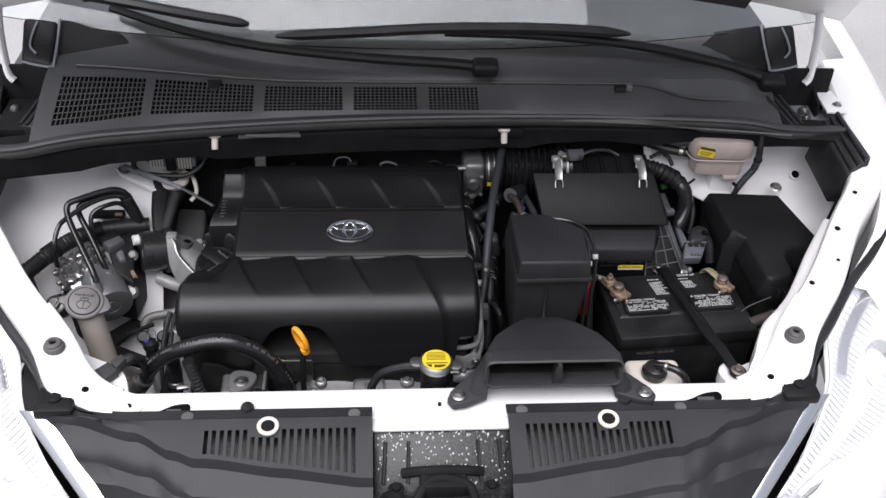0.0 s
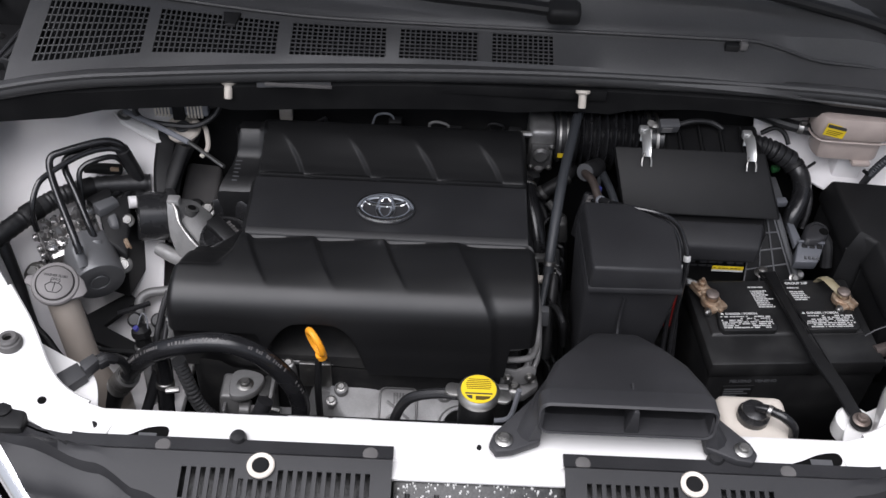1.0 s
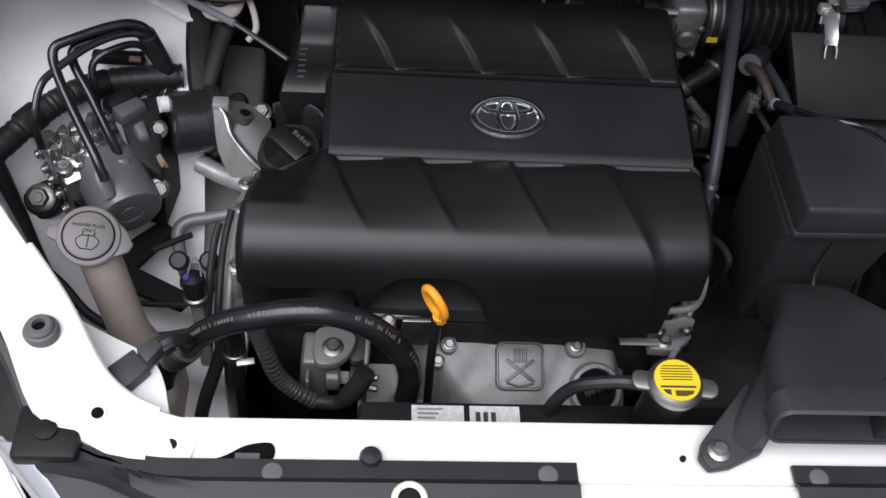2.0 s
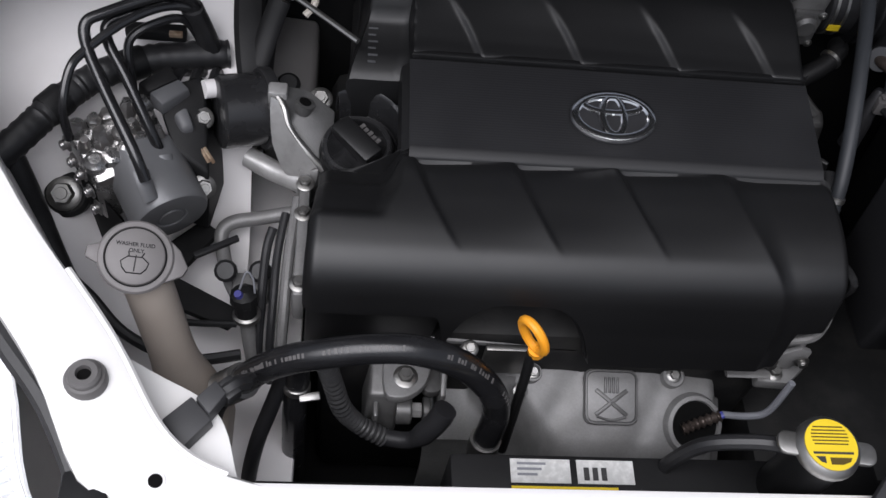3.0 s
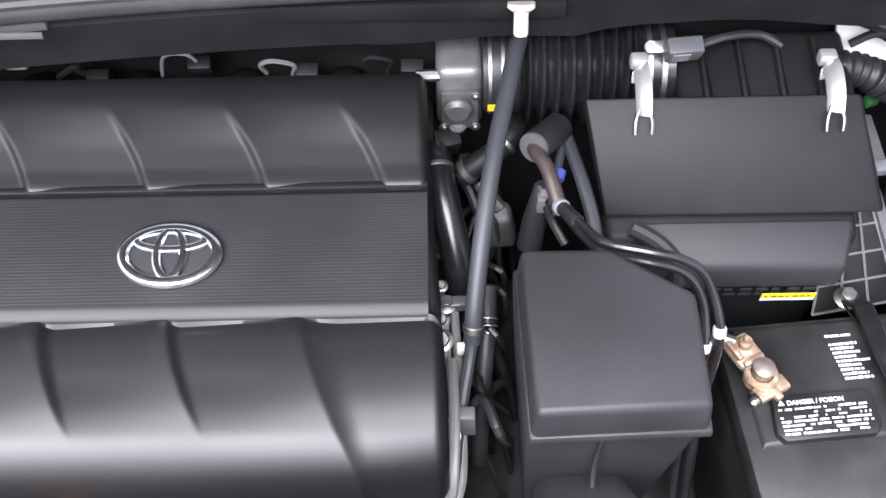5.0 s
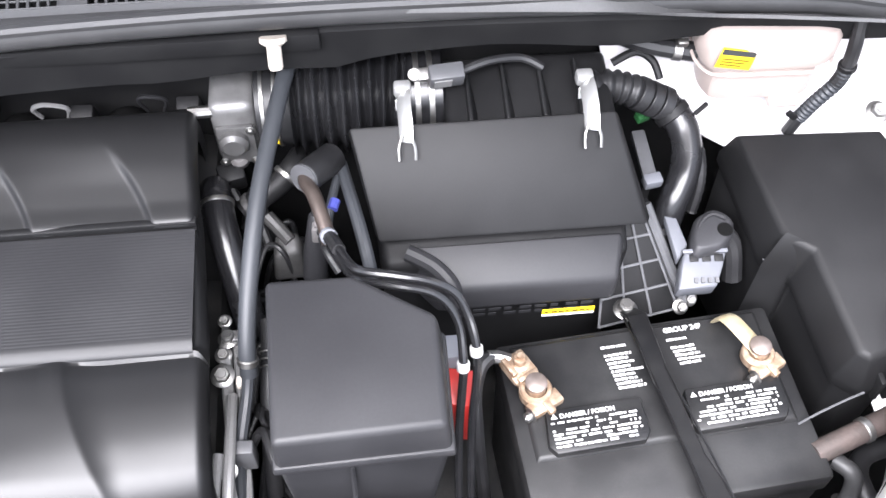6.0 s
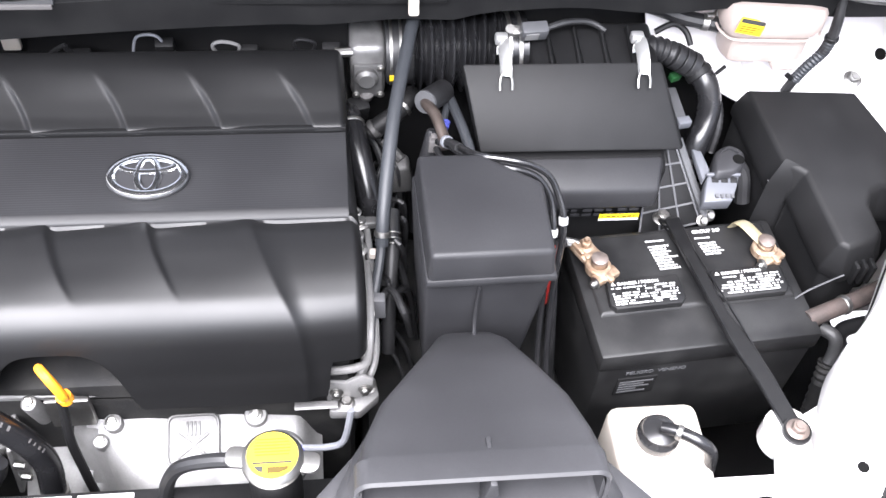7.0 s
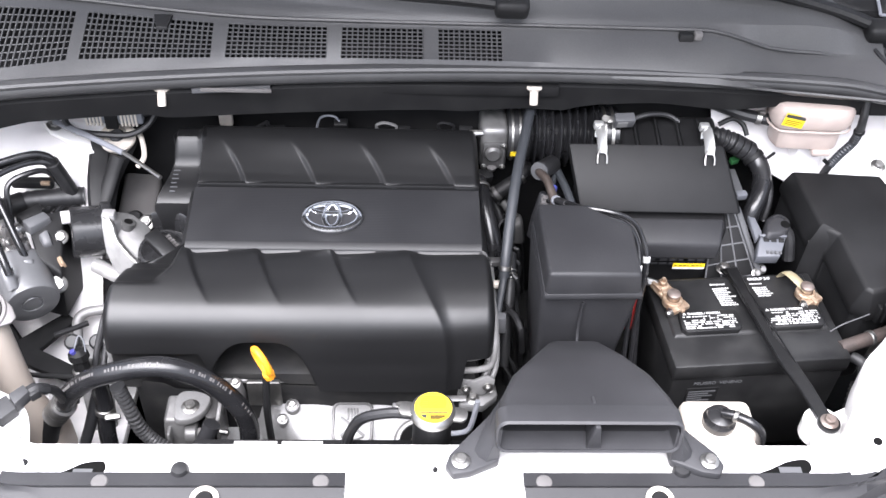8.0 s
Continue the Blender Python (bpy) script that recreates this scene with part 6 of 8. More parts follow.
part("tape_wrap", tube([(0.190, 0.468, 0.938), (0.198, 0.447, 0.952), (0.204, 0.426, 0.966)], lambda t: 0.0062 + 0.0006 * math.cos(40 * t), 10, 6), RUBBER, leads)
part("clip_band", lathe([(0.0068, 0), (0.0076, 0.001), (0.0076, 0.006), (0.0068, 0.007)], 12), GREYCLIP, leads, m=along((0.193, 0.460, 0.944), (0.200, 0.442, 0.956)))
part("grey_sleeve", tube([(0.207, 0.551, 0.930), (0.212, 0.524, 0.931), (0.218, 0.494, 0.930), (0.225, 0.459, 0.920), (0.229, 0.440, 0.90)], 0.0062, 10, 6), BLUEGREY, leads)
part("branch", tube([(0.206, 0.550, 0.928), (0.199, 0.522, 0.926), (0.194, 0.504, 0.920), (0.190, 0.485, 0.905)], 0.0042, 10, 6), BLUEGREY, leads)
part("blue_sleeve", tube([(0.200, 0.512, 0.926), (0.197, 0.503, 0.924)], 0.0050, 10, 2), material("blue_sleeve", (0.06, 0.07, 0.30), 0.4), leads, "blue wire sleeve")
fusible = thing("fusible_link", "red plastic fuse holder behind the resonator box", "fuse holder")
part("holder", hexa([(0.283, 0.315, 0.82), (0.305, 0.312, 0.82), (0.312, 0.342, 0.82), (0.286, 0.345, 0.82)], [(0.283, 0.315, 0.892), (0.303, 0.312, 0.888), (0.310, 0.342, 0.896), (0.286, 0.345, 0.90)], 0.002), RED, fusible)
part("cap", box(0.282, 0.300, 0.345, 0.368, 0.880, 0.915, 0.003), GREYCLIP, fusible)
clip_red = thing("red_clip", "small red plastic clip by the engine", "clip")
part("body", box(0.117, 0.135, 0.369, 0.381, 0.718, 0.730, 0.002), RED, clip_red, m=pose(0, 0, 0))


# ---- hoses and fittings between the engine cover and the air cleaner ----
water = thing("water_hose", "thick black water hose with a steel ring", "hose")
part("hose", tube([(0.084, 0.560, 0.895), (0.087, 0.538, 0.900), (0.096, 0.497, 0.882), (0.106, 0.462, 0.850), (0.112, 0.44, 0.80)], 0.0150, 16, 6), WETRUBBER, water)
part("ring", lathe([(0.0155, 0), (0.0165, 0.001), (0.0165, 0.004), (0.0155, 0.005)], 20), STEEL, water, m=along((0.087, 0.540, 0.900), (0.088, 0.530, 0.898)))
pipe_bracket = thing("pipe_bracket", "small zinc-plated bracket with bolts between cover and pipe", "bracket")
part("plate", hexa([(0.088, 0.408, 0.852), (0.116, 0.410, 0.852), (0.116, 0.422, 0.852), (0.088, 0.422, 0.852)], [(0.088, 0.410, 0.860), (0.116, 0.412, 0.860), (0.116, 0.421, 0.862), (0.088, 0.421, 0.862)], 0.0012), OLDCAST, pipe_bracket)
part("leg", box(0.086, 0.093, 0.376, 0.442, 0.842, 0.850, 0.0015), OLDCAST, pipe_bracket)
for y, r in ((0.438, 0.0045), (0.402, 0.0055), (0.381, 0.0075)):
    part("bolt", hex_bolt(r, 0.007), STEEL, pipe_bracket, m=pose(0.089, y, 0.850, 15, 0, 0))
part("lower_block", hexa([(0.096, 0.302, 0.820), (0.118, 0.302, 0.820), (0.118, 0.318, 0.820), (0.096, 0.318, 0.820)], [(0.097, 0.304, 0.852), (0.117, 0.304, 0.850), (0.117, 0.316, 0.852), (0.097, 0.316, 0.854)], 0.002), MIDGREY, pipe_bracket)
part("fitting", hex_bolt(0.0060, 0.010), STEEL, pipe_bracket, m=pose(0.096, 0.292, 0.845, 30, -20, 0))
part("clip", box(0.102, 0.114, 0.366, 0.376, 0.848, 0.858, 0.002), BEIGE, pipe_bracket, "pale plastic clip")
spring = thing("spring_clip", "small steel spring clip on a black hose", "clip")
part("black_hose", tube([(0.132, 0.430, 0.860), (0.131, 0.405, 0.850), (0.128, 0.375, 0.830), (0.124, 0.340, 0.790), (0.122, 0.310, 0.740)], 0.0085, 12, 6), RUBBER, spring)
for k in range(3):
    part("wire_turn", tube([(0.131 + 0.0095 * math.cos(a), 0.402 - 0.006 * k - 0.003 * math.sin(a), 0.849 - 0.003 * k + 0.0095 * math.sin(a)) for a in [radians(20 + 30 * j) for j in range(10)]], 0.0010, 6, 1), STEEL, spring)
junction = thing("cable_connector", "dull grey wiring connector on the black leads", "connector")
part("shell", hexa([(0.176, 0.480, 0.905), (0.192, 0.478, 0.905), (0.194, 0.498, 0.905), (0.178, 0.500, 0.905)], [(0.177, 0.482, 0.922), (0.191, 0.480, 0.922), (0.193, 0.496, 0.924), (0.179, 0.498, 0.924)], 0.002), CAPGREY, junction)
part("latch", box(0.180, 0.188, 0.484, 0.492, 0.923, 0.927, 0.001), WASHERCAP, junction)
part("tail", tube([(0.186, 0.480, 0.913), (0.190, 0.462, 0.915), (0.200, 0.446, 0.905)], 0.004, 8, 4), RUBBER, junction)
stub = thing("steel_stub", "short bright steel pipe stub by the throttle body", "pipe")
part("stub", tube([(0.112, 0.560, 0.868), (0.122, 0.562, 0.876), (0.134, 0.566, 0.882)], 0.0045, 10, 3), STEEL, stub)
part("collar", lathe([(0.0055, 0), (0.0065, 0.001), (0.0065, 0.004), (0.0055, 0.005)], 14), STEEL, stub, m=along((0.112, 0.560, 0.868), (0.122, 0.562, 0.876)))
elbow = thing("vacuum_elbow", "black rubber elbow with a pale clamp", "hose")
part("elbow", tube([(0.110, 0.548, 0.875), (0.126, 0.553, 0.886), (0.146, 0.562, 0.896), (0.160, 0.574, 0.905), (0.166, 0.590, 0.900)], 0.0115, 14, 6), PLASTIC, elbow)
part("clamp", lathe([(0.0118, 0), (0.0130, 0.001), (0.0130, 0.007), (0.0118, 0.008)], 18), DIM, elbow, m=along((0.113, 0.549, 0.877), (0.125, 0.553, 0.886)))
part("clamp", lathe([(0.0118, 0), (0.0132, 0.001), (0.0132, 0.005), (0.0118, 0.006)], 18), STEEL, elbow, m=along((0.150, 0.565, 0.899), (0.160, 0.574, 0.905)))
open_end = thing("rubber_cuff", "grey-edged black rubber cuff on a metal pipe", "hose")
part("cuff", lathe([(0.0130, 0), (0.0145, 0.002), (0.0145, 0.045), (0.012, 0.047)], 20), RUBBER, open_end, m=along((0.174, 0.519, 0.951), (0.205, 0.560, 0.935)))
part("lip", lathe([(0.0095, -0.001), (0.0140, -0.001), (0.0142, 0.002), (0.0095, 0.002)], 20), MIDGREY, open_end, m=along((0.174, 0.519, 0.951), (0.205, 0.560, 0.935)))
part("pipe", tube([(0.185, 0.538, 0.940), (0.175, 0.520, 0.949), (0.183, 0.498, 0.953), (0.190, 0.474, 0.946), (0.194, 0.455, 0.938)], 0.0068, 12, 6), BRONZE, open_end, "brownish metal pipe")
post = thing("plastic_post", "tapered grey plastic post behind the resonator box", "bracket")
part("post", lathe([(0.012, 0), (0.0115, 0.03), (0.0065, 0.075), (0.0045, 0.078)], 16), GREYPLASTIC, post, m=along((0.174, 0.482, 0.85), (0.181, 0.497, 0.92)))
sensor = thing("sensor_plug", "black sensor plug with a pale cap", "connector")
part("body", box(-0.013, 0.013, -0.010, 0.010, -0.02, 0.012, 0.003), PLASTIC, sensor, m=pose(0.097, 0.584, 0.885, 20, 0, 15))
part("cap", lathe([(0.009, 0), (0.0095, 0.003), (0.0095, 0.010), (0.006, 0.013)], 16), CAPGREY, sensor, m=pose(0.108, 0.592, 0.898, 25, 0, 0))
part("lead", tube([(0.095, 0.580, 0.87), (0.104, 0.565, 0.86), (0.118, 0.555, 0.845), (0.128, 0.53, 0.83)], 0.005, 8, 5), RUBBER, sensor)
lug = thing("cast_lug", "dark cast aluminium lug deep behind the cover", "bracket")
part("lug", hexa([(0.128, 0.510, 0.80), (0.166, 0.512, 0.80), (0.168, 0.54, 0.80), (0.130, 0.54, 0.80)], [(0.132, 0.514, 0.838), (0.160, 0.516, 0.842), (0.158, 0.536, 0.852), (0.134, 0.538, 0.848)], 0.006, 3), DIM, lug)
part("arm", tube([(0.128, 0.552, 0.858), (0.140, 0.540, 0.850), (0.150, 0.528, 0.845)], 0.007, 10, 4), DIM, lug)
side_lug = thing("cast_lug", "dark cast aluminium lug deep behind the cover", "bracket")
part("lug", hexa([(0.080, 0.490, 0.76), (0.100, 0.490, 0.76), (0.104, 0.528, 0.76), (0.082, 0.528, 0.76)], [(0.082, 0.492, 0.815), (0.098, 0.494, 0.812), (0.100, 0.524, 0.822), (0.084, 0.526, 0.824)], 0.005, 3), DIM, side_lug)
rnd = random.Random(21)
for k in range(9):
    cab = thing("engine_wire", "thin black engine wire with tape", "cable")
    y = lerp(0.30, 0.56, k / 8)
    p = [(0.100 + rnd.uniform(-0.008, 0.012), y, 0.80 + 0.1 * (y - 0.3)), (0.118 + rnd.uniform(-0.01, 0.01), y + 0.03, 0.825 + rnd.uniform(-0.02, 0.03)), (0.135 + rnd.uniform(-0.01, 0.015), y + rnd.uniform(-0.02, 0.05), 0.815 + rnd.uniform(-0.02, 0.04)), (0.15, y + 0.02, 0.76)]
    part("wire", tube(p, rnd.uniform(0.0025, 0.005), 8, 6), RUBBER, cab)
    if k % 2:
        part("tape", lathe([(0.006, 0), (0.0065, 0.001), (0.0065, 0.010), (0.006, 0.011)], 12), PLASTIC, cab, m=along(p[1], p[2]))


# ---- engine front: rocker cover, bracket, pipes ----
head = thing("cylinder_head", "cast aluminium cylinder head cover under the plastic cover", "engine")
rows = []
for i in range(57):
    x = lerp(-0.300, 0.040, i / 56)
    low = -0.010 * ramp(x, -0.06, 0.02) + 0.014 * (1 - ramp(x, -0.25, -0.19))
    front = 0.172 + 0.016 * (1 - ramp(x, -0.24, -0.17)) - 0.012 * math.sin(math.pi * (x + 0.20) / 0.22) * (1 if -0.20 < x < 0.02 else 0)
    row = []
    for y, z in ((0.31, 0.775), (0.262, 0.765), (0.252, 0.748 + low), (0.243, 0.732 + low), (0.230, 0.727 + low), (0.215, 0.720 + low), (0.203, 0.714 + low), (0.190, 0.706 + low), (lerp(0.190, front, 0.5), 0.699 + low), (front, 0.690 + low), (front - 0.010, 0.672), (front - 0.012, 0.60)):
        if y < 0.25:
            left = -0.262 + 0.95 * (0.250 - y)
            z -= 0.07 * (1 - ramp(x, left, left + 0.022)) + 0.05 * ramp(x, 0.012, 0.040)
            z -= 0.0045 * math.exp(-((x + 0.165 - 0.7 * (y - 0.2)) / 0.008) ** 2) + 0.0035 * math.exp(-((x + 0.060 - 0.5 * (y - 0.2)) / 0.010) ** 2)
        row.append((x, y, z))
    rows.append(row)
part("head_cover", sheet(rows, 0.004), ALU, head, angle=50)
part("upper_flange", hexa([(-0.312, 0.240, 0.780), (-0.150, 0.240, 0.772), (-0.150, 0.30, 0.79), (-0.312, 0.30, 0.79)], [(-0.312, 0.240, 0.788), (-0.150, 0.240, 0.780), (-0.150, 0.30, 0.80), (-0.312, 0.30, 0.80)], 0.003), ALU, head)
face = Matrix.Translation((-0.104, 0.214, 0.7215)) @ pose(0, 0, 0, 25, 0, 0)
part("raised_plate", slab(rounded(0.060, 0.060, 0.010), -0.004, 0.0025, 0.0015), ALU, head, m=face.copy())
# darker colour on the raised rim and marks paints in their edge shading
part("shaded_plate_rim", tube([(x, y, 0.003) for x, y in rounded(0.056, 0.056, 0.009, 3)], 0.0018, 6, 1, closed=True), OLDCAST, head, m=face.copy())
for t in (-38, 38):
    part("shaded_cast_mark", box(-0.022, 0.022, -0.0022, 0.0022, 0.002, 0.0045, 0.0008), OLDCAST, head, m=face @ pose(0, -0.006, 0, 0, 0, t))
for k in (-1.5, -0.5, 0.5, 1.5):
    part("shaded_cast_mark", box(-0.0014, 0.0014, 0.004, 0.021, 0.002, 0.0045, 0.0006), OLDCAST, head, m=face @ pose(0.0045 * k, 0, 0))
part("shaded_cast_mark", tube([(-0.016, -0.021, 0.003), (0.0, -0.025, 0.003), (0.016, -0.021, 0.003)], 0.0016, 6, 4), OLDCAST, head, m=face.copy())
for x, y, z, r in ((-0.268, 0.228, 0.794, 0.009), (-0.192, 0.232, 0.738, 0.0105), (-0.205, 0.214, 0.728, 0.008), (-0.034, 0.236, 0.733, 0.013)):
    part("boss", lathe([(r * 1.15, -0.06), (r, 0.0), (r * 0.9, 0.002)], 22), ALU, head, m=pose(x, y, z, 18, 0, 0))
    part("bolt", hex_bolt(0.0055, 0.005), STEEL, head, m=pose(x, y, z + 0.002, 18, 0, 0))
well = Matrix.Translation((-0.009, 0.191, 0.706)) @ pose(0, 0, 0, 30, 8, 0)
part("plug_rim", lathe([(0.036, -0.05), (0.035, -0.004), (0.032, 0.003), (0.0275, 0.004), (0.0262, 0.001)], 32), ALU, head, m=well.copy())
part("plug_hole", lathe([(0.0262, 0.0012), (0.0262, 0.0018)], 28), GAP, head, m=well.copy())
part("plug_spring", tube([(-0.024, 0.184, 0.708), (-0.006, 0.190, 0.714), (0.016, 0.196, 0.720)], corrugated(0.0058, 0.0014, 7), 12, 18), BRONZE, head, "coppery plug spring")
part("plug_tip", tube([(0.012, 0.195, 0.719), (0.020, 0.197, 0.722)], 0.0042, 10, 2), material("blue_plug_sleeve", (0.06, 0.07, 0.30), 0.4), head, "blue wire sleeve")
part("plug_wire", tube([(0.018, 0.197, 0.722), (0.048, 0.196, 0.722), (0.066, 0.197, 0.735), (0.075, 0.208, 0.782)], 0.004, 8, 6), GREYCLIP, head)
part("stay_bar", tube([(0.012, 0.226, 0.765), (0.060, 0.226, 0.765)], 0.006, 8, 2, flat=0.5), ALU, head)
part("dipstick_bracket", box(-0.252, -0.205, 0.224, 0.232, 0.748, 0.800, 0.002), STEEL, head)

bracket = thing("cover_bracket", "aluminium pipe bracket at the end of the engine", "bracket")
for dx, r in ((0.0, 0.0055), (0.011, 0.0042)):
    part("rail", tube([(0.090 + dx, 0.412, 0.850), (0.093 + dx, 0.36, 0.836), (0.095 + dx, 0.31, 0.815), (0.094 + dx, 0.272, 0.790), (0.084 + dx, 0.252, 0.772), (0.068 + dx, 0.243, 0.766)], r, 8, 6), ALU, bracket)
part("foot", slab([(0.050, 0.222), (0.085, 0.220), (0.108, 0.240), (0.104, 0.268), (0.075, 0.262), (0.052, 0.245)], 0.738, 0.756, 0.004), ALU, bracket)
part("pipe", tube([(0.040, 0.250, 0.830), (0.056, 0.246, 0.831), (0.076, 0.246, 0.835), (0.085, 0.248, 0.844), (0.087, 0.262, 0.856), (0.090, 0.30, 0.862)], 0.0045, 10, 6), ALU, bracket, "bright bent pipe")
part("pipe", tube([(0.040, 0.248, 0.806), (0.056, 0.244, 0.807), (0.082, 0.244, 0.811), (0.0945, 0.246, 0.822), (0.097, 0.258, 0.850), (0.099, 0.30, 0.860), (0.098, 0.36, 0.850)], 0.0050, 10, 6), ALU, bracket, "bright bent pipe")
bm = slab([(0.048, 0.0), (0.062, 0.008), (0.084, 0.004), (0.100, 0.016), (0.101, 0.034), (0.088, 0.040), (0.070, 0.030), (0.050, 0.034)], 0.0, 0.006, 0.0015)
part("plate", bm, ALU, bracket, "cast pipe plate", m=Matrix.Translation((0, 0.240, 0.756)) @ pose(0, 0, 0, 80, 0, 0))
for x, z in ((0.059, 0.776), (0.091, 0.782)):
    part("plate_bolt", hex_bolt(0.0055, 0.006), STEEL, bracket, m=pose(x, 0.2335, z, 80, 0, 0))
for x, y, z in ((0.070, 0.232, 0.757), (0.096, 0.252, 0.757), (0.094, 0.415, 0.856)):
    part("bolt", hex_bolt(0.0065, 0.008), STEEL, bracket, m=pose(x, y, z))

block = thing("engine_block", "dark engine block and auxiliaries deep in the bay", "engine")
part("block", box(-0.42, 0.08, 0.24, 0.60, 0.42, 0.80, 0.02), BAY, block)
part("gearbox", box(0.09, 0.50, 0.16, 0.60, 0.42, 0.62, 0.03), BAY, block)
part("intake_plenum", box(-0.40, 0.09, 0.52, 0.64, 0.70, 0.90, 0.02), BAY, block)
rnd = random.Random(4)
for k in range(16):
    x, y, z = rnd.uniform(0.10, 0.145), rnd.uniform(0.32, 0.58), rnd.uniform(0.66, 0.80)
    bend = rnd.uniform(-0.05, 0.05)
    pts = [(x - 0.03, y - bend, z - 0.16), (x - 0.004, y - 0.4 * bend, z - 0.02), (x + 0.012, y + 0.4 * bend, z), (x + 0.030, y + bend, z - 0.03), (x + 0.045, y + 1.6 * bend, z - 0.16)]
    part("cable", tube(pts, rnd.uniform(0.0025, 0.0055), 8, 5), RUBBER, block)
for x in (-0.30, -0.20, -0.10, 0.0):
    # runners coloured near-black to paint the shade behind the cover
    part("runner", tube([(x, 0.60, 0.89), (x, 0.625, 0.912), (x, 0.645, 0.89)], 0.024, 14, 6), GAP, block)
    h, w, lean = rnd.uniform(-0.014, 0.004), rnd.uniform(0.016, 0.034), rnd.uniform(-0.010, 0.010)
    part("injector_clip", tube([(x + 0.026, 0.626, 0.940), (x + 0.030 + lean, 0.622, 0.966 + h), (x + 0.030 + lean + w / 2, 0.620, 0.973 + h), (x + 0.030 + w, 0.621, 0.966 + h), (x + 0.034 + w + lean, 0.626, 0.938)], rnd.uniform(0.0018, 0.0034), 6, 5), rnd.choice((ALU, RUBBER, GREYCLIP)), block)
    part("coil_plug", box(-0.011, 0.011, -0.007, 0.007, -0.012, 0.010, 0.002), PLASTIC, block, m=pose(x + 0.066, 0.624, 0.952 + h, 20, 0, 300 * lean))

part("pale_block", box(-0.330, -0.308, 0.640, 0.650, 0.935, 0.962, 0.003), BEIGE, block)

pump = thing("power_steering_pump", "grey cast pump and brackets in front of the engine", "pump")
part("body", soften(hexa([(-0.372, 0.178, 0.690), (-0.336, 0.178, 0.690), (-0.334, 0.232, 0.690), (-0.372, 0.232, 0.690)], [(-0.368, 0.190, 0.758), (-0.336, 0.190, 0.758), (-0.335, 0.230, 0.767), (-0.366, 0.230, 0.767)], 0.005, 3), 0.001, 1), CAST, pump)
part("rib", box(-0.362, -0.357, 0.172, 0.190, 0.690, 0.748, 0.002), CAST, pump)
part("ear", slab([(p.x, p.y) for p in spline([(-0.352, 0.190, 0), (-0.335, 0.184, 0), (-0.318, 0.192, 0), (-0.308, 0.206, 0), (-0.306, 0.226, 0), (-0.330, 0.236, 0), (-0.352, 0.230, 0)], 3, closed=True)], 0.754, 0.768, 0.003), ALU, pump)
part("bolt", hex_bolt(0.0085, 0.008), STEEL, pump, m=pose(-0.331, 0.207, 0.768))
part("dark_ear", slab([(p.x, p.y) for p in spline([(-0.312, 0.200, 0), (-0.296, 0.198, 0), (-0.286, 0.214, 0), (-0.292, 0.236, 0), (-0.310, 0.232, 0)], 3, closed=True)], 0.742, 0.756, 0.003), DIM, pump)
spool = along((-0.338, 0.188, 0.731), (-0.30, 0.188, 0.731))
part("cylinder", lathe([(0.0150, 0), (0.0155, 0.002), (0.0155, 0.014), (0.0140, 0.016)], 24), OLDCAST, pump, m=spool.copy())
part("nut", lathe([(0.0085, 0.016), (0.0085, 0.026), (0.0070, 0.027)], 6), BRIGHT, pump, "bright hexagon nut", m=spool.copy())
part("washer", lathe([(0.0135, 0.028), (0.0140, 0.029), (0.0140, 0.034), (0.0125, 0.035)], 24), OLDCAST, pump, m=spool.copy())
part("side_bracket", hexa([(-0.296, 0.176, 0.690), (-0.290, 0.176, 0.690), (-0.288, 0.232, 0.690), (-0.294, 0.232, 0.690)], [(-0.295, 0.190, 0.760), (-0.289, 0.190, 0.760), (-0.287, 0.230, 0.772), (-0.293, 0.230, 0.772)], 0.002), CAST, pump)
for z in (0.712, 0.738):
    part("stud", lathe([(0.0045, 0), (0.0045, 0.012), (0.003, 0.013)], 8), STEEL, pump, m=along((-0.290, 0.186, z), (-0.270, 0.182, z)))
ribbed_hose = thing("vent_hose", "dark grey corrugated hose curving past the pump", "hose")
VENT = [(-0.412, 0.178, 0.850), (-0.404, 0.175, 0.812), (-0.394, 0.170, 0.770), (-0.376, 0.165, 0.743), (-0.350, 0.158, 0.728), (-0.322, 0.153, 0.735), (-0.303, 0.157, 0.763), (-0.293, 0.165, 0.785)]
part("hose", tube(VENT[:5], corrugated(0.0098, 0.0008, 22), 14, 16), SEAL, ribbed_hose)
part("smooth_end", tube(VENT[4:], lambda t: 0.0090 + 0.003 * ramp(t, 0.35, 0.5), 14, 6), GREYPLASTIC, ribbed_hose)
low_hose = thing("heater_hose", "shiny black rubber hose with steel clamp before the engine", "hose")
part("hose", tube([(-0.440, 0.190, 0.842), (-0.438, 0.184, 0.812), (-0.440, 0.176, 0.775), (-0.441, 0.168, 0.74), (-0.442, 0.162, 0.62), (-0.442, 0.16, 0.45)], 0.0120, 16, 6), WETRUBBER, low_hose)
clamp = part("clamp", lathe([(0.0124, 0), (0.0134, 0.001), (0.0134, 0.008), (0.0124, 0.009)], 20), STEEL, low_hose, m=along((-0.4385, 0.181, 0.800), (-0.4390, 0.178, 0.788)))
part("clamp_ear", box(-0.004, 0.016, -0.004, 0.004, -0.004, 0.004, 0.001), STEEL, clamp, m=pose(-0.432, 0.168, 0.795, 20, 0, 10))
grey_pipe = thing("coolant_pipe", "dull grey pipe bent down beside the hose", "pipe")
part("pipe", tube([(-0.448, 0.190, 0.815), (-0.462, 0.172, 0.77), (-0.476, 0.150, 0.73), (-0.485, 0.13, 0.68), (-0.49, 0.12, 0.60)], 0.008, 12, 6), GREYPLASTIC, grey_pipe)

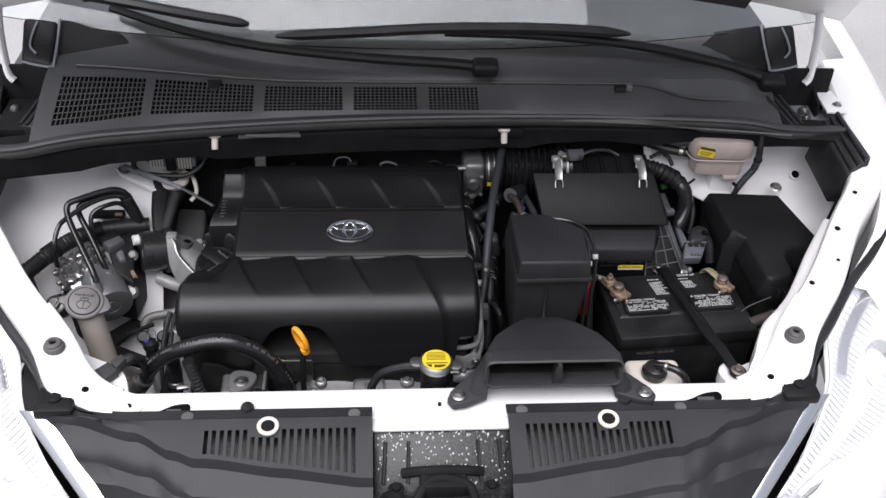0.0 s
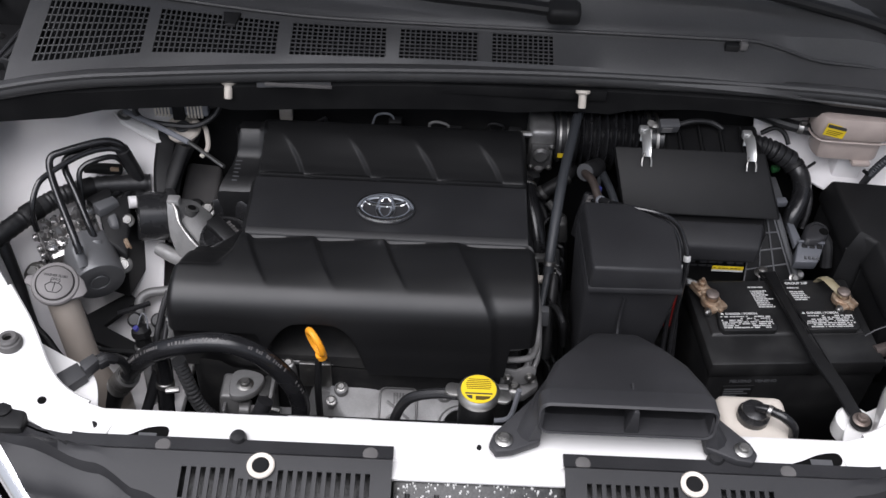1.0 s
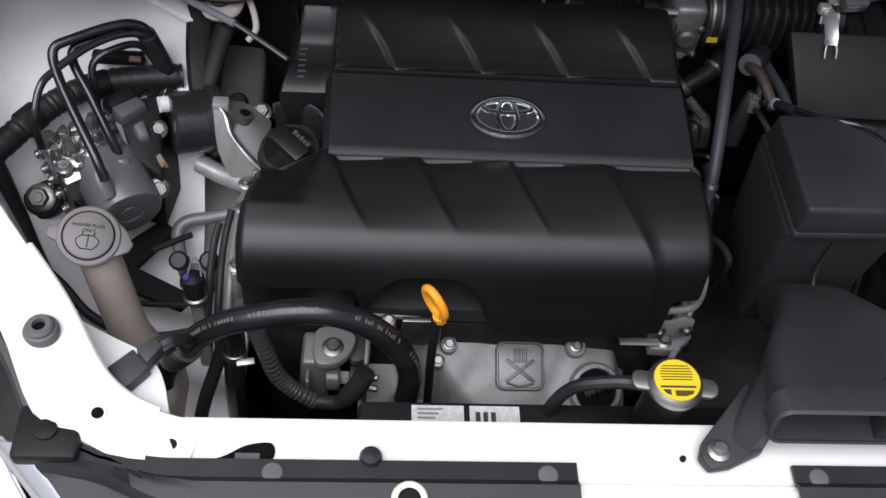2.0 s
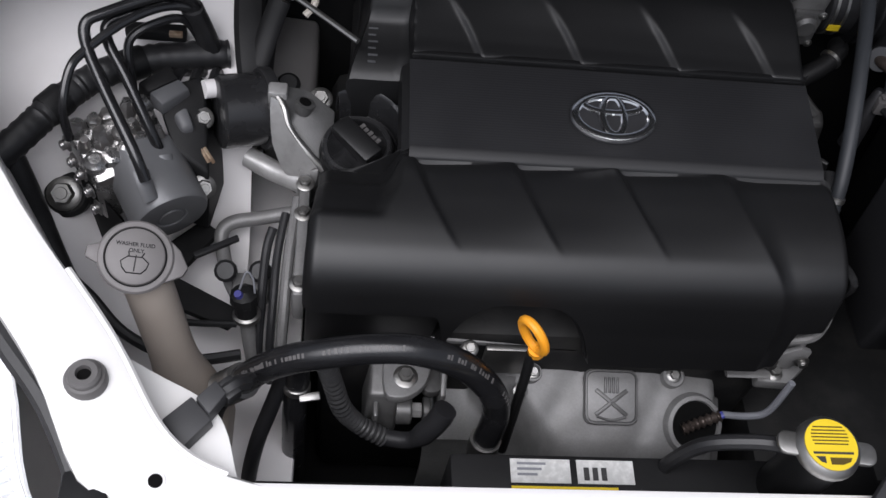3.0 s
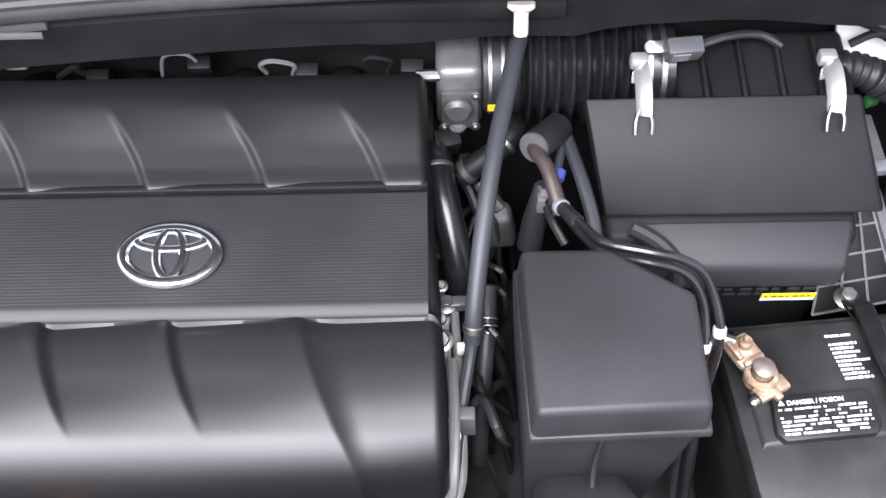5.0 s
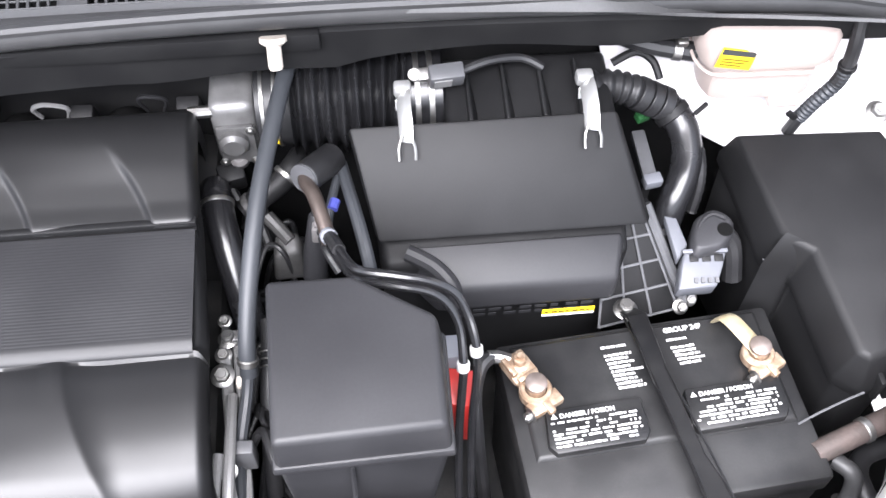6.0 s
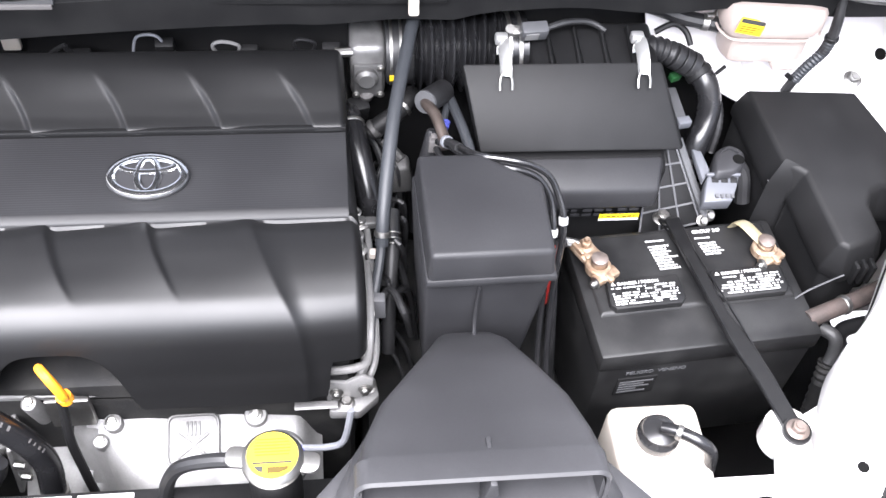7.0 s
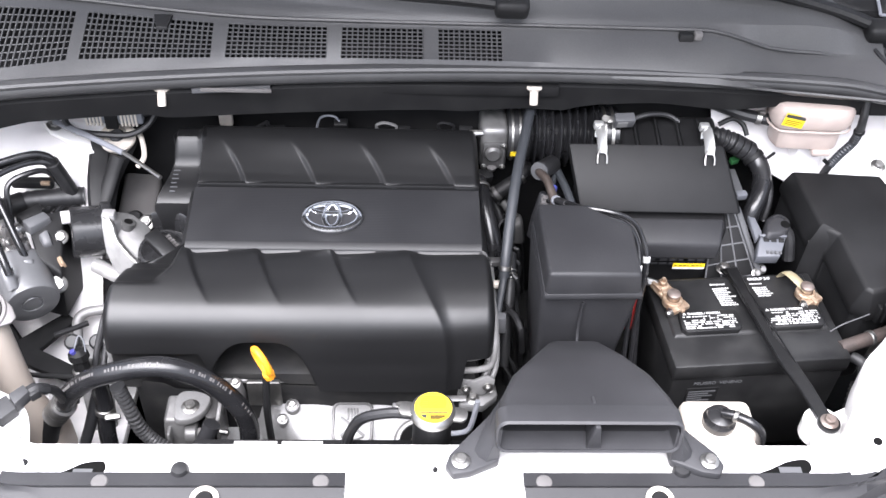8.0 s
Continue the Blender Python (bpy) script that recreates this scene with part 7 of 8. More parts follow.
# ---- hose, dipstick, radiator cap ----
top_hose = thing("radiator_hose", "thick black rubber radiator hose with spring clamp", "hose")
line = [(-0.500, 0.178, 0.790), (-0.492, 0.176, 0.808), (-0.468, 0.172, 0.848), (-0.428, 0.168, 0.883), (-0.352, 0.167, 0.905), (-0.297, 0.167, 0.884), (-0.258, 0.165, 0.836), (-0.243, 0.163, 0.785), (-0.246, 0.155, 0.73), (-0.248, 0.15, 0.70)]
part("hose", tube(line, 0.0138, 18, 8), WETRUBBER, top_hose)
part("clamp", tube([(-0.508, 0.180, 0.784), (-0.488, 0.175, 0.815)], corrugated(0.0165, 0.0013, 4), 18, 16), STEEL, top_hose, "zinc-plated spring clamp")
part("clamp", tube([(-0.246, 0.156, 0.735), (-0.247, 0.153, 0.715)], 0.0165, 18, 2), STEEL, top_hose)
part("stub", tube([(-0.512, 0.182, 0.775), (-0.525, 0.17, 0.74), (-0.52, 0.15, 0.68)], 0.014, 14, 5), PLASTIC, top_hose)
rnd = random.Random(9)
sp = spline(line, 16)
for t0, t1 in ((0.17, 0.34), (0.36, 0.46), (0.52, 0.64), (0.67, 0.72)):
    k = int(t0 * len(sp))
    while k < int(t1 * len(sp)):
        p, q = sp[k], sp[k + 1]
        up = (q - p).normalized().cross(Vector((0, 1, 0))).normalized()
        up = up if up.z > 0 else -up
        face = (up + Vector((0, -0.45, 0))).normalized()
        at = Matrix.Translation(p + face * 0.0137)
        spin = Matrix((((q - p).normalized()), face.cross((q - p).normalized()), face)).transposed().to_4x4()
        part("print", box(0, rnd.uniform(0.0016, 0.0034), -0.0026, rnd.uniform(0.0010, 0.0026), -0.0004, 0.0003, 0), CAPGREY, top_hose, m=at @ spin)
        k += rnd.choice((1, 1, 2, 2))

dip = thing("dipstick", "orange ring-handled oil dipstick in a black tube", "dipstick")
bm = tube([(0.0118 * math.cos(a), 0, 0.0175 * math.sin(a)) for a in [2 * math.pi * k / 16 for k in range(16)]], 0.0039, 10, 3, closed=True)
join(bm, tube([(0.000, 0, -0.018), (0.002, 0, -0.025)], 0.0066, 10, 2))
part("handle", bm, ORANGE, dip, "orange plastic ring handle", m=Matrix.Translation((-0.221, 0.200, 0.877)) @ Matrix(((-0.584, -0.768, -0.308, 0), (0.800, -0.614, 0.117, 0), (-0.270, -0.174, 0.944, 0), (0, 0, 0, 1))).to_3x3().to_4x4() @ Matrix.Scale(1.22, 4))
part("tube", tube([(-0.218, 0.197, 0.848), (-0.218, 0.190, 0.825), (-0.219, 0.182, 0.79), (-0.217, 0.178, 0.72), (-0.215, 0.176, 0.66)], 0.0052, 10, 4), PLASTIC, dip)

cap = thing("radiator_filler", "steel radiator filler cap with round yellow label", "radiator cap")
cm = pose(0.003, 0.068, 0.940)
bm = lathe([(0.027, 0), (0.028, 0.003), (0.027, 0.008), (0.023, 0.012)], 28)
join(bm, slab(rounded(0.084, 0.020, 0.008), 0.001, 0.006, 0.001), pose(0, 0, 0, 0, 0, -8))
part("cap", bm, STEEL, cap, m=cm.copy())
disc = part("label", lathe([(0.0225, 0.0122), (0.0225, 0.0128)], 28), YELLOW, cap, "round yellow warning label", m=cm.copy())
for k in range(6):
    w = 0.032 - 0.0007 * (k - 3) ** 2
    part("print", box(-w / 2, w / 2, 0.0148 - 0.0030 * k, 0.0158 - 0.0030 * k, 0.0129, 0.0132, 0), OCHRE, disc, m=cm.copy())
part("print", slab([(-0.0175, -0.0065), (0.0175, -0.0065), (0.0172, -0.0085), (-0.0172, -0.0085)], 0.0129, 0.0132, 0.0), INK, disc, m=cm.copy())
part("print", slab([(-0.016, -0.0105), (-0.008, -0.0105), (-0.008, -0.0165), (-0.0125, -0.0150)], 0.0129, 0.0132, 0.0), INK, disc, m=cm.copy())
part("print", slab([(-0.004, -0.0115), (0.015, -0.0115), (0.0130, -0.0150), (0.006, -0.0175), (-0.004, -0.0175)], 0.0129, 0.0132, 0.0), OCHRE, disc, m=cm.copy())
part("neck", lathe([(0.024, -0.09), (0.024, -0.004), (0.026, 0.0)], 24), PLASTIC, cap, m=cm.copy())
part("overflow_hose", tube([(-0.022, 0.075, 0.930), (-0.050, 0.080, 0.925), (-0.085, 0.085, 0.905), (-0.102, 0.085, 0.865), (-0.104, 0.085, 0.82)], 0.007, 10, 6), RUBBER, cap)

sticker = thing("fan_shroud", "black fan shroud with white part labels", "fan shroud")
part("shroud", box(-0.30, 0.10, 0.045, 0.095, 0.60, 0.852, 0.006), PLASTIC, sticker)
part("lower_shroud", box(-0.50, -0.30, 0.045, 0.085, 0.60, 0.800, 0.006), PLASTIC, sticker)
for x0, x1 in ((-0.246, -0.192), (-0.186, -0.134)):
    part("label", box(x0, x1, 0.067, 0.089, 0.8522, 0.853, 0), PRINT, sticker, "white printed label")
part("yellow_label", box(-0.246, -0.150, 0.050, 0.064, 0.8522, 0.853, 0), YELLOW, sticker, "yellow label strip")
for k in range(3):
    part("print", box(-0.240, -0.214 - 0.004 * k, 0.0835 - 0.005 * k, 0.0858 - 0.005 * k, 0.8531, 0.8534, 0), GREYCLIP, sticker)
    part("print", box(-0.180 + 0.008 * k, -0.175 + 0.008 * k, 0.070, 0.082, 0.8531, 0.8534, 0), INK, sticker)

# ---- left side: washer filler, brake unit, mount ----
washer = thing("washer_filler", "beige translucent washer filler neck with grey cap", "washer bottle")
wm = Matrix.Translation((-0.576, 0.223, 0.945)) @ pose(0, 0, 0, 22, 8, 0)
part("cap", lathe([(0.027, -0.004), (0.031, -0.002), (0.0318, 0.004), (0.0300, 0.0062), (0.0262, 0.0066), (0.0256, 0.0048), (0.0246, 0.0048), (0.0240, 0.0080), (0.0225, 0.0088), (0.002, 0.0088)], 40), WASHERCAP, washer, "pale grey round cap", m=wm.copy())
part("cap_groove", lathe([(0.0257, 0.0049), (0.0245, 0.0051)], 40), DARK, washer, m=wm.copy())
part("tab", slab([(-0.028, 0.010), (-0.040, 0.006), (-0.041, -0.004), (-0.028, -0.010)], -0.001, 0.005, 0.002), WASHERCAP, washer, m=wm.copy())
part("tab", slab([(0.022, 0.022), (0.036, 0.010), (0.044, -0.004), (0.040, -0.012), (0.024, -0.020)], -0.002, 0.004, 0.002), WASHERCAP, washer, m=wm.copy())
for pts, closed in ((((-0.010, -0.001), (-0.0115, 0.004), (-0.006, 0.0085), (0.006, 0.0085), (0.0115, 0.004), (0.010, -0.001)), False), (((-0.010, -0.001), (-0.006, -0.0055), (0.006, -0.0055), (0.010, -0.001)), False), (((0.0, -0.004), (0.0005, 0.010)), False), (((-0.005, 0.0085), (-0.006, 0.013)), False), (((0.005, 0.0085), (0.007, 0.0125)), False)):
    part("symbol", tube([(x, y - 0.009, 0.0088) for x, y in pts], 0.0006, 5, 1, closed=closed), PLASTIC, washer, m=wm.copy())
words("WASHER FLUID", -0.0170, 0.0085, 0.0089, 0.0046, wm, washer, PLASTIC, 0.0001)
words("ONLY", -0.006, 0.0032, 0.0089, 0.0046, wm, washer, PLASTIC, 0.0001)
part("neck", tube([(-0.5745, 0.2225, 0.932), (-0.570, 0.219, 0.910), (-0.563, 0.210, 0.865), (-0.553, 0.197, 0.805), (-0.545, 0.19, 0.76), (-0.54, 0.185, 0.70)], lambda t: 0.0215 + 0.012 * ramp(t, 0.50, 0.9), 22, 8), FILLER, washer, "beige translucent filler tube")
part("bottle", box(-0.60, -0.505, 0.13, 0.225, 0.66, 0.745, 0.02, 3), FILLER, washer)

absu = thing("brake_unit", "aluminium brake modulator with grey motor and black pipes", "brake unit")
top = [(-0.686, 0.424, 0.872), (-0.608, 0.466, 0.876), (-0.578, 0.410, 0.858), (-0.648, 0.368, 0.850)]
part("block", hexa([(x, y, 0.785) for x, y, z in top], top, 0.005, 2), SHINY, absu, "rough bright aluminium block")
rnd = random.Random(5)
for k in range(15):
    u, v = 0.10 + 0.2 * (k % 5), 0.14 + 0.30 * (k // 5)
    p = Vector(top[0]).lerp(Vector(top[1]), u).lerp(Vector(top[3]).lerp(Vector(top[2]), u), v)
    r = rnd.choice((0.0075, 0.009, 0.011))
    part("fitting", lathe([(r, -0.004), (r, rnd.uniform(0.003, 0.010)), (r * 0.7, 0.011), (r * 0.55, rnd.uniform(0.011, 0.017))], rnd.choice((6, 8, 14))), SHINY, absu, m=Matrix.Translation(p) @ pose(0, 0, 0, rnd.uniform(-14, 14), rnd.uniform(-14, 14), rnd.uniform(0, 60)))
for k in range(6):
    u = 0.08 + 0.17 * k
    p = Vector(top[0]).lerp(Vector(top[3]), u) + Vector((-0.002, -0.002, -0.02 - 0.012 * (k % 3)))
    part("fitting", hex_bolt(0.006, 0.007), SHINY, absu, m=along(p, p + Vector((-0.6, -0.5, 0.1))))
part("housing", hexa([(-0.590, 0.395, 0.760), (-0.545, 0.380, 0.760), (-0.530, 0.470, 0.760), (-0.585, 0.490, 0.760)], [(-0.576, 0.412, 0.858), (-0.541, 0.398, 0.838), (-0.552, 0.492, 0.884), (-0.604, 0.472, 0.884)], 0.004), PLASTIC, absu, "black control housing")
part("housing_cap", hexa([(-0.606, 0.456, 0.872), (-0.590, 0.444, 0.872), (-0.564, 0.470, 0.872), (-0.577, 0.482, 0.872)], [(-0.604, 0.459, 0.890), (-0.590, 0.447, 0.886), (-0.566, 0.471, 0.886), (-0.577, 0.480, 0.890)], 0.002), MIDGREY, absu, "grey plastic cap")
part("housing_back", hexa([(-0.620, 0.470, 0.872), (-0.606, 0.458, 0.872), (-0.578, 0.482, 0.872), (-0.590, 0.500, 0.872)], [(-0.618, 0.472, 0.889), (-0.605, 0.460, 0.889), (-0.578, 0.481, 0.889), (-0.588, 0.498, 0.893)], 0.003), PLASTIC, absu)
part("housing_window", hexa([(-0.582, 0.444, 0.862), (-0.571, 0.428, 0.856), (-0.557, 0.434, 0.856), (-0.566, 0.454, 0.868)], [(-0.580, 0.445, 0.876), (-0.570, 0.430, 0.868), (-0.558, 0.435, 0.868), (-0.567, 0.453, 0.880)], 0.004), MIDGREY, absu)
for k in range(3):
    part("plug_lead", tube([(-0.585 + 0.020 * k, 0.495, 0.87), (-0.580 + 0.018 * k, 0.515, 0.865), (-0.57 + 0.015 * k, 0.530, 0.84)], 0.006, 8, 4), RUBBER, absu)
part("motor", lathe([(0.038, 0), (0.0405, 0.003), (0.0405, 0.074), (0.0385, 0.078), (0.0370, 0.0785), (0.0165, 0.0785), (0.0155, 0.0770), (0.0135, 0.0770), (0.0125, 0.0785)], 44), MOTOR, absu, "grey cylindrical pump motor", m=along((-0.613, 0.418, 0.836), (-0.573, 0.348, 0.822)))
part("tongue", tube([(-0.600, 0.362, 0.884), (-0.596, 0.353, 0.876), (-0.590, 0.343, 0.862)], 0.0085, 10, 4, flat=0.4), MOTOR, absu)
part("tongue", tube([(-0.583, 0.396, 0.868), (-0.580, 0.388, 0.862), (-0.575, 0.378, 0.850)], 0.0075, 10, 4, flat=0.4), MOTOR, absu)
part("pipe", tube([(-0.594, 0.352, 0.882), (-0.606, 0.372, 0.905), (-0.640, 0.428, 0.938), (-0.656, 0.460, 0.955), (-0.656, 0.475, 0.966), (-0.640, 0.486, 0.969), (-0.600, 0.510, 0.970), (-0.575, 0.522, 0.965), (-0.560, 0.527, 0.945), (-0.556, 0.534, 0.88), (-0.552, 0.538, 0.82)], 0.0058, 12, 5), GLOSS, absu)
part("pipe", tube([(-0.587, 0.402, 0.856), (-0.596, 0.412, 0.880), (-0.622, 0.450, 0.920), (-0.640, 0.476, 0.940), (-0.641, 0.489, 0.951), (-0.628, 0.498, 0.954), (-0.592, 0.516, 0.955), (-0.568, 0.524, 0.948), (-0.556, 0.530, 0.92), (-0.550, 0.538, 0.85)], 0.0056, 12, 5), GLOSS, absu)
part("pipe", tube([(-0.674, 0.400, 0.880), (-0.674, 0.404, 0.918), (-0.668, 0.430, 0.945), (-0.655, 0.452, 0.952), (-0.620, 0.490, 0.958), (-0.585, 0.515, 0.956), (-0.565, 0.528, 0.935), (-0.553, 0.542, 0.86)], 0.0046, 10, 5), GLOSS, absu)
part("pipe", tube([(-0.618, 0.452, 0.868), (-0.622, 0.470, 0.905), (-0.622, 0.488, 0.932), (-0.600, 0.505, 0.940), (-0.572, 0.524, 0.930), (-0.556, 0.538, 0.87)], 0.0046, 10, 5), GLOSS, absu)
part("sleeve", tube([(-0.566, 0.530, 0.945), (-0.556, 0.536, 0.90), (-0.546, 0.540, 0.85), (-0.535, 0.535, 0.80)], 0.016, 12, 5, flat=0.7), RUBBER, absu)
part("bolt", hex_bolt(0.008, 0.008), STEEL, absu, m=pose(-0.552, 0.452, 0.862, 30, 20, 0))
part("bolt", hex_bolt(0.009, 0.012), STEEL, absu, m=pose(-0.548, 0.392, 0.822, 40, 20, 0))
for k in range(3):
    part("copper_tag", tube([(-0.560 + 0.006 * k, 0.430 - 0.004 * k, 0.850), (-0.553 + 0.006 * k, 0.418 - 0.003 * k, 0.848), (-0.548 + 0.005 * k, 0.410, 0.842)], 0.0022, 6, 3), BRASS, absu)
part("plug_end", lathe([(0.010, 0), (0.010, 0.015), (0.007, 0.017)], 14), PRIMER, absu, m=along((-0.552, 0.476, 0.880), (-0.535, 0.484, 0.876)))

mount = thing("engine_mount", "black cylindrical engine mount on an aluminium bracket", "engine mount")
part("damper", lathe([(0.036, 0), (0.039, 0.002), (0.039, 0.046), (0.036, 0.048)], 40), SATIN, mount, m=along((-0.537, 0.460, 0.864), (-0.49, 0.476, 0.856)))
part("end_disc", lathe([(0.043, 0), (0.044, 0.002), (0.044, 0.012), (0.040, 0.014)], 40), RUBBER, mount, m=along((-0.494, 0.474, 0.857), (-0.45, 0.490, 0.849)))
part("strap", tube([(-0.500, 0.520, 0.875), (-0.490, 0.545, 0.90), (-0.478, 0.565, 0.93)], 0.012, 10, 5, flat=0.4), PLASTIC, mount)
face = [(-0.481, 0.453, 0.903), (-0.471, 0.470, 0.902), (-0.444, 0.476, 0.892), (-0.414, 0.458, 0.880), (-0.416, 0.420, 0.858), (-0.424, 0.404, 0.842), (-0.446, 0.414, 0.850), (-0.462, 0.436, 0.876), (-0.466, 0.447, 0.896)]
n = len(face)
foot = [(x - 0.012, y - 0.006, z - 0.050) for x, y, z in face]
bm = mesh_of(face + foot, [tuple(range(n)), tuple(range(2 * n - 1, n - 1, -1))] + [(i, n + i, n + (i + 1) % n, (i + 1) % n) for i in range(n)])
bmesh.ops.recalc_face_normals(bm, faces=bm.faces)
bmesh.ops.triangulate(bm, faces=[f for f in bm.faces if len(f.verts) > 4])
arm = part("arm", soften(bm, 0.003, 2, 40), OLDCAST, mount, "dull cast aluminium arm")
flank = [[(-0.481, 0.452, 0.904), (-0.480, 0.447, 0.893), (-0.478, 0.438, 0.872)], [(-0.472, 0.452, 0.899), (-0.476, 0.441, 0.884), (-0.476, 0.430, 0.856)], [(-0.461, 0.430, 0.884), (-0.468, 0.428, 0.866), (-0.470, 0.422, 0.840)], [(-0.444, 0.415, 0.868), (-0.454, 0.416, 0.850), (-0.463, 0.416, 0.826)], [(-0.430, 0.406, 0.853), (-0.440, 0.408, 0.840), (-0.448, 0.410, 0.822)]]
part("arm_flank", sheet(flank, 0.004), BRIGHT, arm, "pale cast flank of the arm", angle=60)
part("arm_end", hexa([(-0.456, 0.405, 0.785), (-0.436, 0.402, 0.785), (-0.430, 0.420, 0.785), (-0.450, 0.424, 0.785)], [(-0.450, 0.406, 0.842), (-0.428, 0.402, 0.848), (-0.428, 0.416, 0.848), (-0.448, 0.420, 0.842)], 0.004), BRIGHT, arm)
part("arm_ridge", tube([(-0.474, 0.455, 0.899), (-0.467, 0.445, 0.894), (-0.460, 0.429, 0.880), (-0.442, 0.414, 0.864), (-0.424, 0.404, 0.848)], 0.0042, 10, 5), STEEL, arm, "bright machined edge")
part("arm_top", box(-0.484, -0.464, 0.453, 0.470, 0.885, 0.9065, 0.003), BRIGHT, arm)
part("arm_hole", lathe([(0.0065, 0), (0.0065, 0.001)], 16), GAP, arm, m=pose(-0.446, 0.458, 0.8905, -10, 18, 0))
part("arm_boss", lathe([(0.010, -0.01), (0.0105, 0.0015), (0.0068, 0.0022)], 20), OLDCAST, arm, m=pose(-0.446, 0.458, 0.8885, -10, 18, 0))
part("bolt", hex_bolt(0.009, 0.009), STEEL, mount, m=pose(-0.431, 0.494, 0.856, 25, 0, 0))
part("cross_arm", tube([(-0.506, 0.444, 0.812), (-0.475, 0.425, 0.812), (-0.445, 0.408, 0.818)], 0.012, 12, 4), BRIGHT, mount)
part("bolt_post", lathe([(0.012, 0), (0.012, 0.075)], 14), DARK, mount, m=pose(-0.431, 0.497, 0.780))

edge = thing("side_rail", "aluminium edge of the engine beside the plastic cover", "engine")
part("rail", box(-0.448, -0.436, 0.255, 0.405, 0.790, 0.840, 0.004), ALU, edge)
for y in (0.39, 0.352, 0.268):
    part("bolt", hex_bolt(0.0065, 0.007), STEEL, edge, m=pose(-0.442, y, 0.840))
for k, (x, r) in enumerate(((-0.456, 0.006), (-0.468, 0.0045), (-0.480, 0.005))):
    part("pipe", tube([(x + 0.006, 0.40 - 0.02 * k, 0.80), (x, 0.34, 0.785), (x - 0.002, 0.29, 0.765), (x - 0.004, 0.25, 0.72), (x - 0.004, 0.23, 0.62)], r, 10, 5), ALU if k == 0 else GREYPLASTIC, edge)

loom2 = thing("wiring_loom", "black taped wiring loom along the wing", "cable")
part("sleeve", tube([(-0.79, 0.32, 0.855), (-0.728, 0.398, 0.872), (-0.694, 0.450, 0.876), (-0.660, 0.488, 0.878), (-0.611, 0.516, 0.878), (-0.533, 0.538, 0.870)], corrugated(0.0155, 0.0008, 40), 14, 14), RUBBER, loom2)
for a, b in (((-0.705, 0.436, 0.875), (-0.690, 0.458, 0.876)), ((-0.640, 0.500, 0.878), (-0.620, 0.512, 0.878))):
    part("tape", lathe([(0.0170, 0), (0.0175, 0.002), (0.0175, 0.024), (0.0170, 0.026)], 18), PLASTIC, loom2, m=along(a, b))
part("branch", tube([(-0.740, 0.40, 0.87), (-0.726, 0.380, 0.83), (-0.715, 0.362, 0.79), (-0.697, 0.33, 0.755), (-0.66, 0.27, 0.72), (-0.62, 0.20, 0.70)], 0.014, 12, 6), RUBBER, loom2)
part("lead", tube([(-0.70, 0.33, 0.760), (-0.66, 0.30, 0.745), (-0.62, 0.262, 0.735), (-0.56, 0.235, 0.735), (-0.50, 0.24, 0.74)], 0.006, 8, 6), RUBBER, loom2)
part("plug", box(-0.638, -0.575, 0.530, 0.545, 0.890, 0.904, 0.003), PLASTIC, loom2)
part("plug_tag", box(-0.592, -0.578, 0.528, 0.534, 0.899, 0.9045, 0.001), BRASS, loom2)

service = thing("air_conditioning_valve", "aluminium pipe with black capped service valve", "pipe")
part("pipe", tube([(-0.440, 0.410, 0.765), (-0.490, 0.400, 0.760), (-0.520, 0.394, 0.758), (-0.532, 0.384, 0.752), (-0.530, 0.365, 0.745), (-0.520, 0.33, 0.745), (-0.505, 0.30, 0.745)], 0.0080, 14, 6), ALU, service)
part("lower_pipe", tube([(-0.496, 0.272, 0.765), (-0.492, 0.258, 0.735), (-0.487, 0.24, 0.69), (-0.49, 0.22, 0.62)], 0.0080, 12, 5), ALU, service)
part("collar", lathe([(0.013, 0), (0.0145, 0.002), (0.0145, 0.007), (0.012, 0.009)], 20), STEEL, service, m=along((-0.495, 0.270, 0.764), (-0.498, 0.282, 0.815)))
part("sensor", lathe([(0.011, 0.006), (0.012, 0.012), (0.0115, 0.026), (0.015, 0.030), (0.014, 0.040), (0.006, 0.046)], 10), PLASTIC, service, m=along((-0.495, 0.270, 0.762), (-0.498, 0.280, 0.815)))
part("blue_plug", lathe([(0.0045, 0), (0.004, 0.005)], 10), material("blue_plastic", (0.05, 0.05, 0.22), 0.4), service, "blue wire plug", m=along((-0.501, 0.272, 0.806), (-0.505, 0.270, 0.82)))
part("white_wire", tube([(-0.501, 0.278, 0.808), (-0.495, 0.290, 0.822), (-0.488, 0.286, 0.815), (-0.486, 0.275, 0.80)], 0.0011, 6, 5), GREYCLIP, service)
for x, y, z in ((-0.521, 0.326, 0.764), (-0.485, 0.327, 0.764)):
    part("cap", lathe([(0.011, 0), (0.0122, 0.002), (0.0122, 0.012), (0.009, 0.015)], 12), RUBBER, service, m=Matrix.Translation((x, y, z)) @ pose(0, 0, 0, 30, 0, 0))
part("valve_body", box(-0.515, -0.475, 0.300, 0.330, 0.735, 0.760, 0.006), ALU, service)

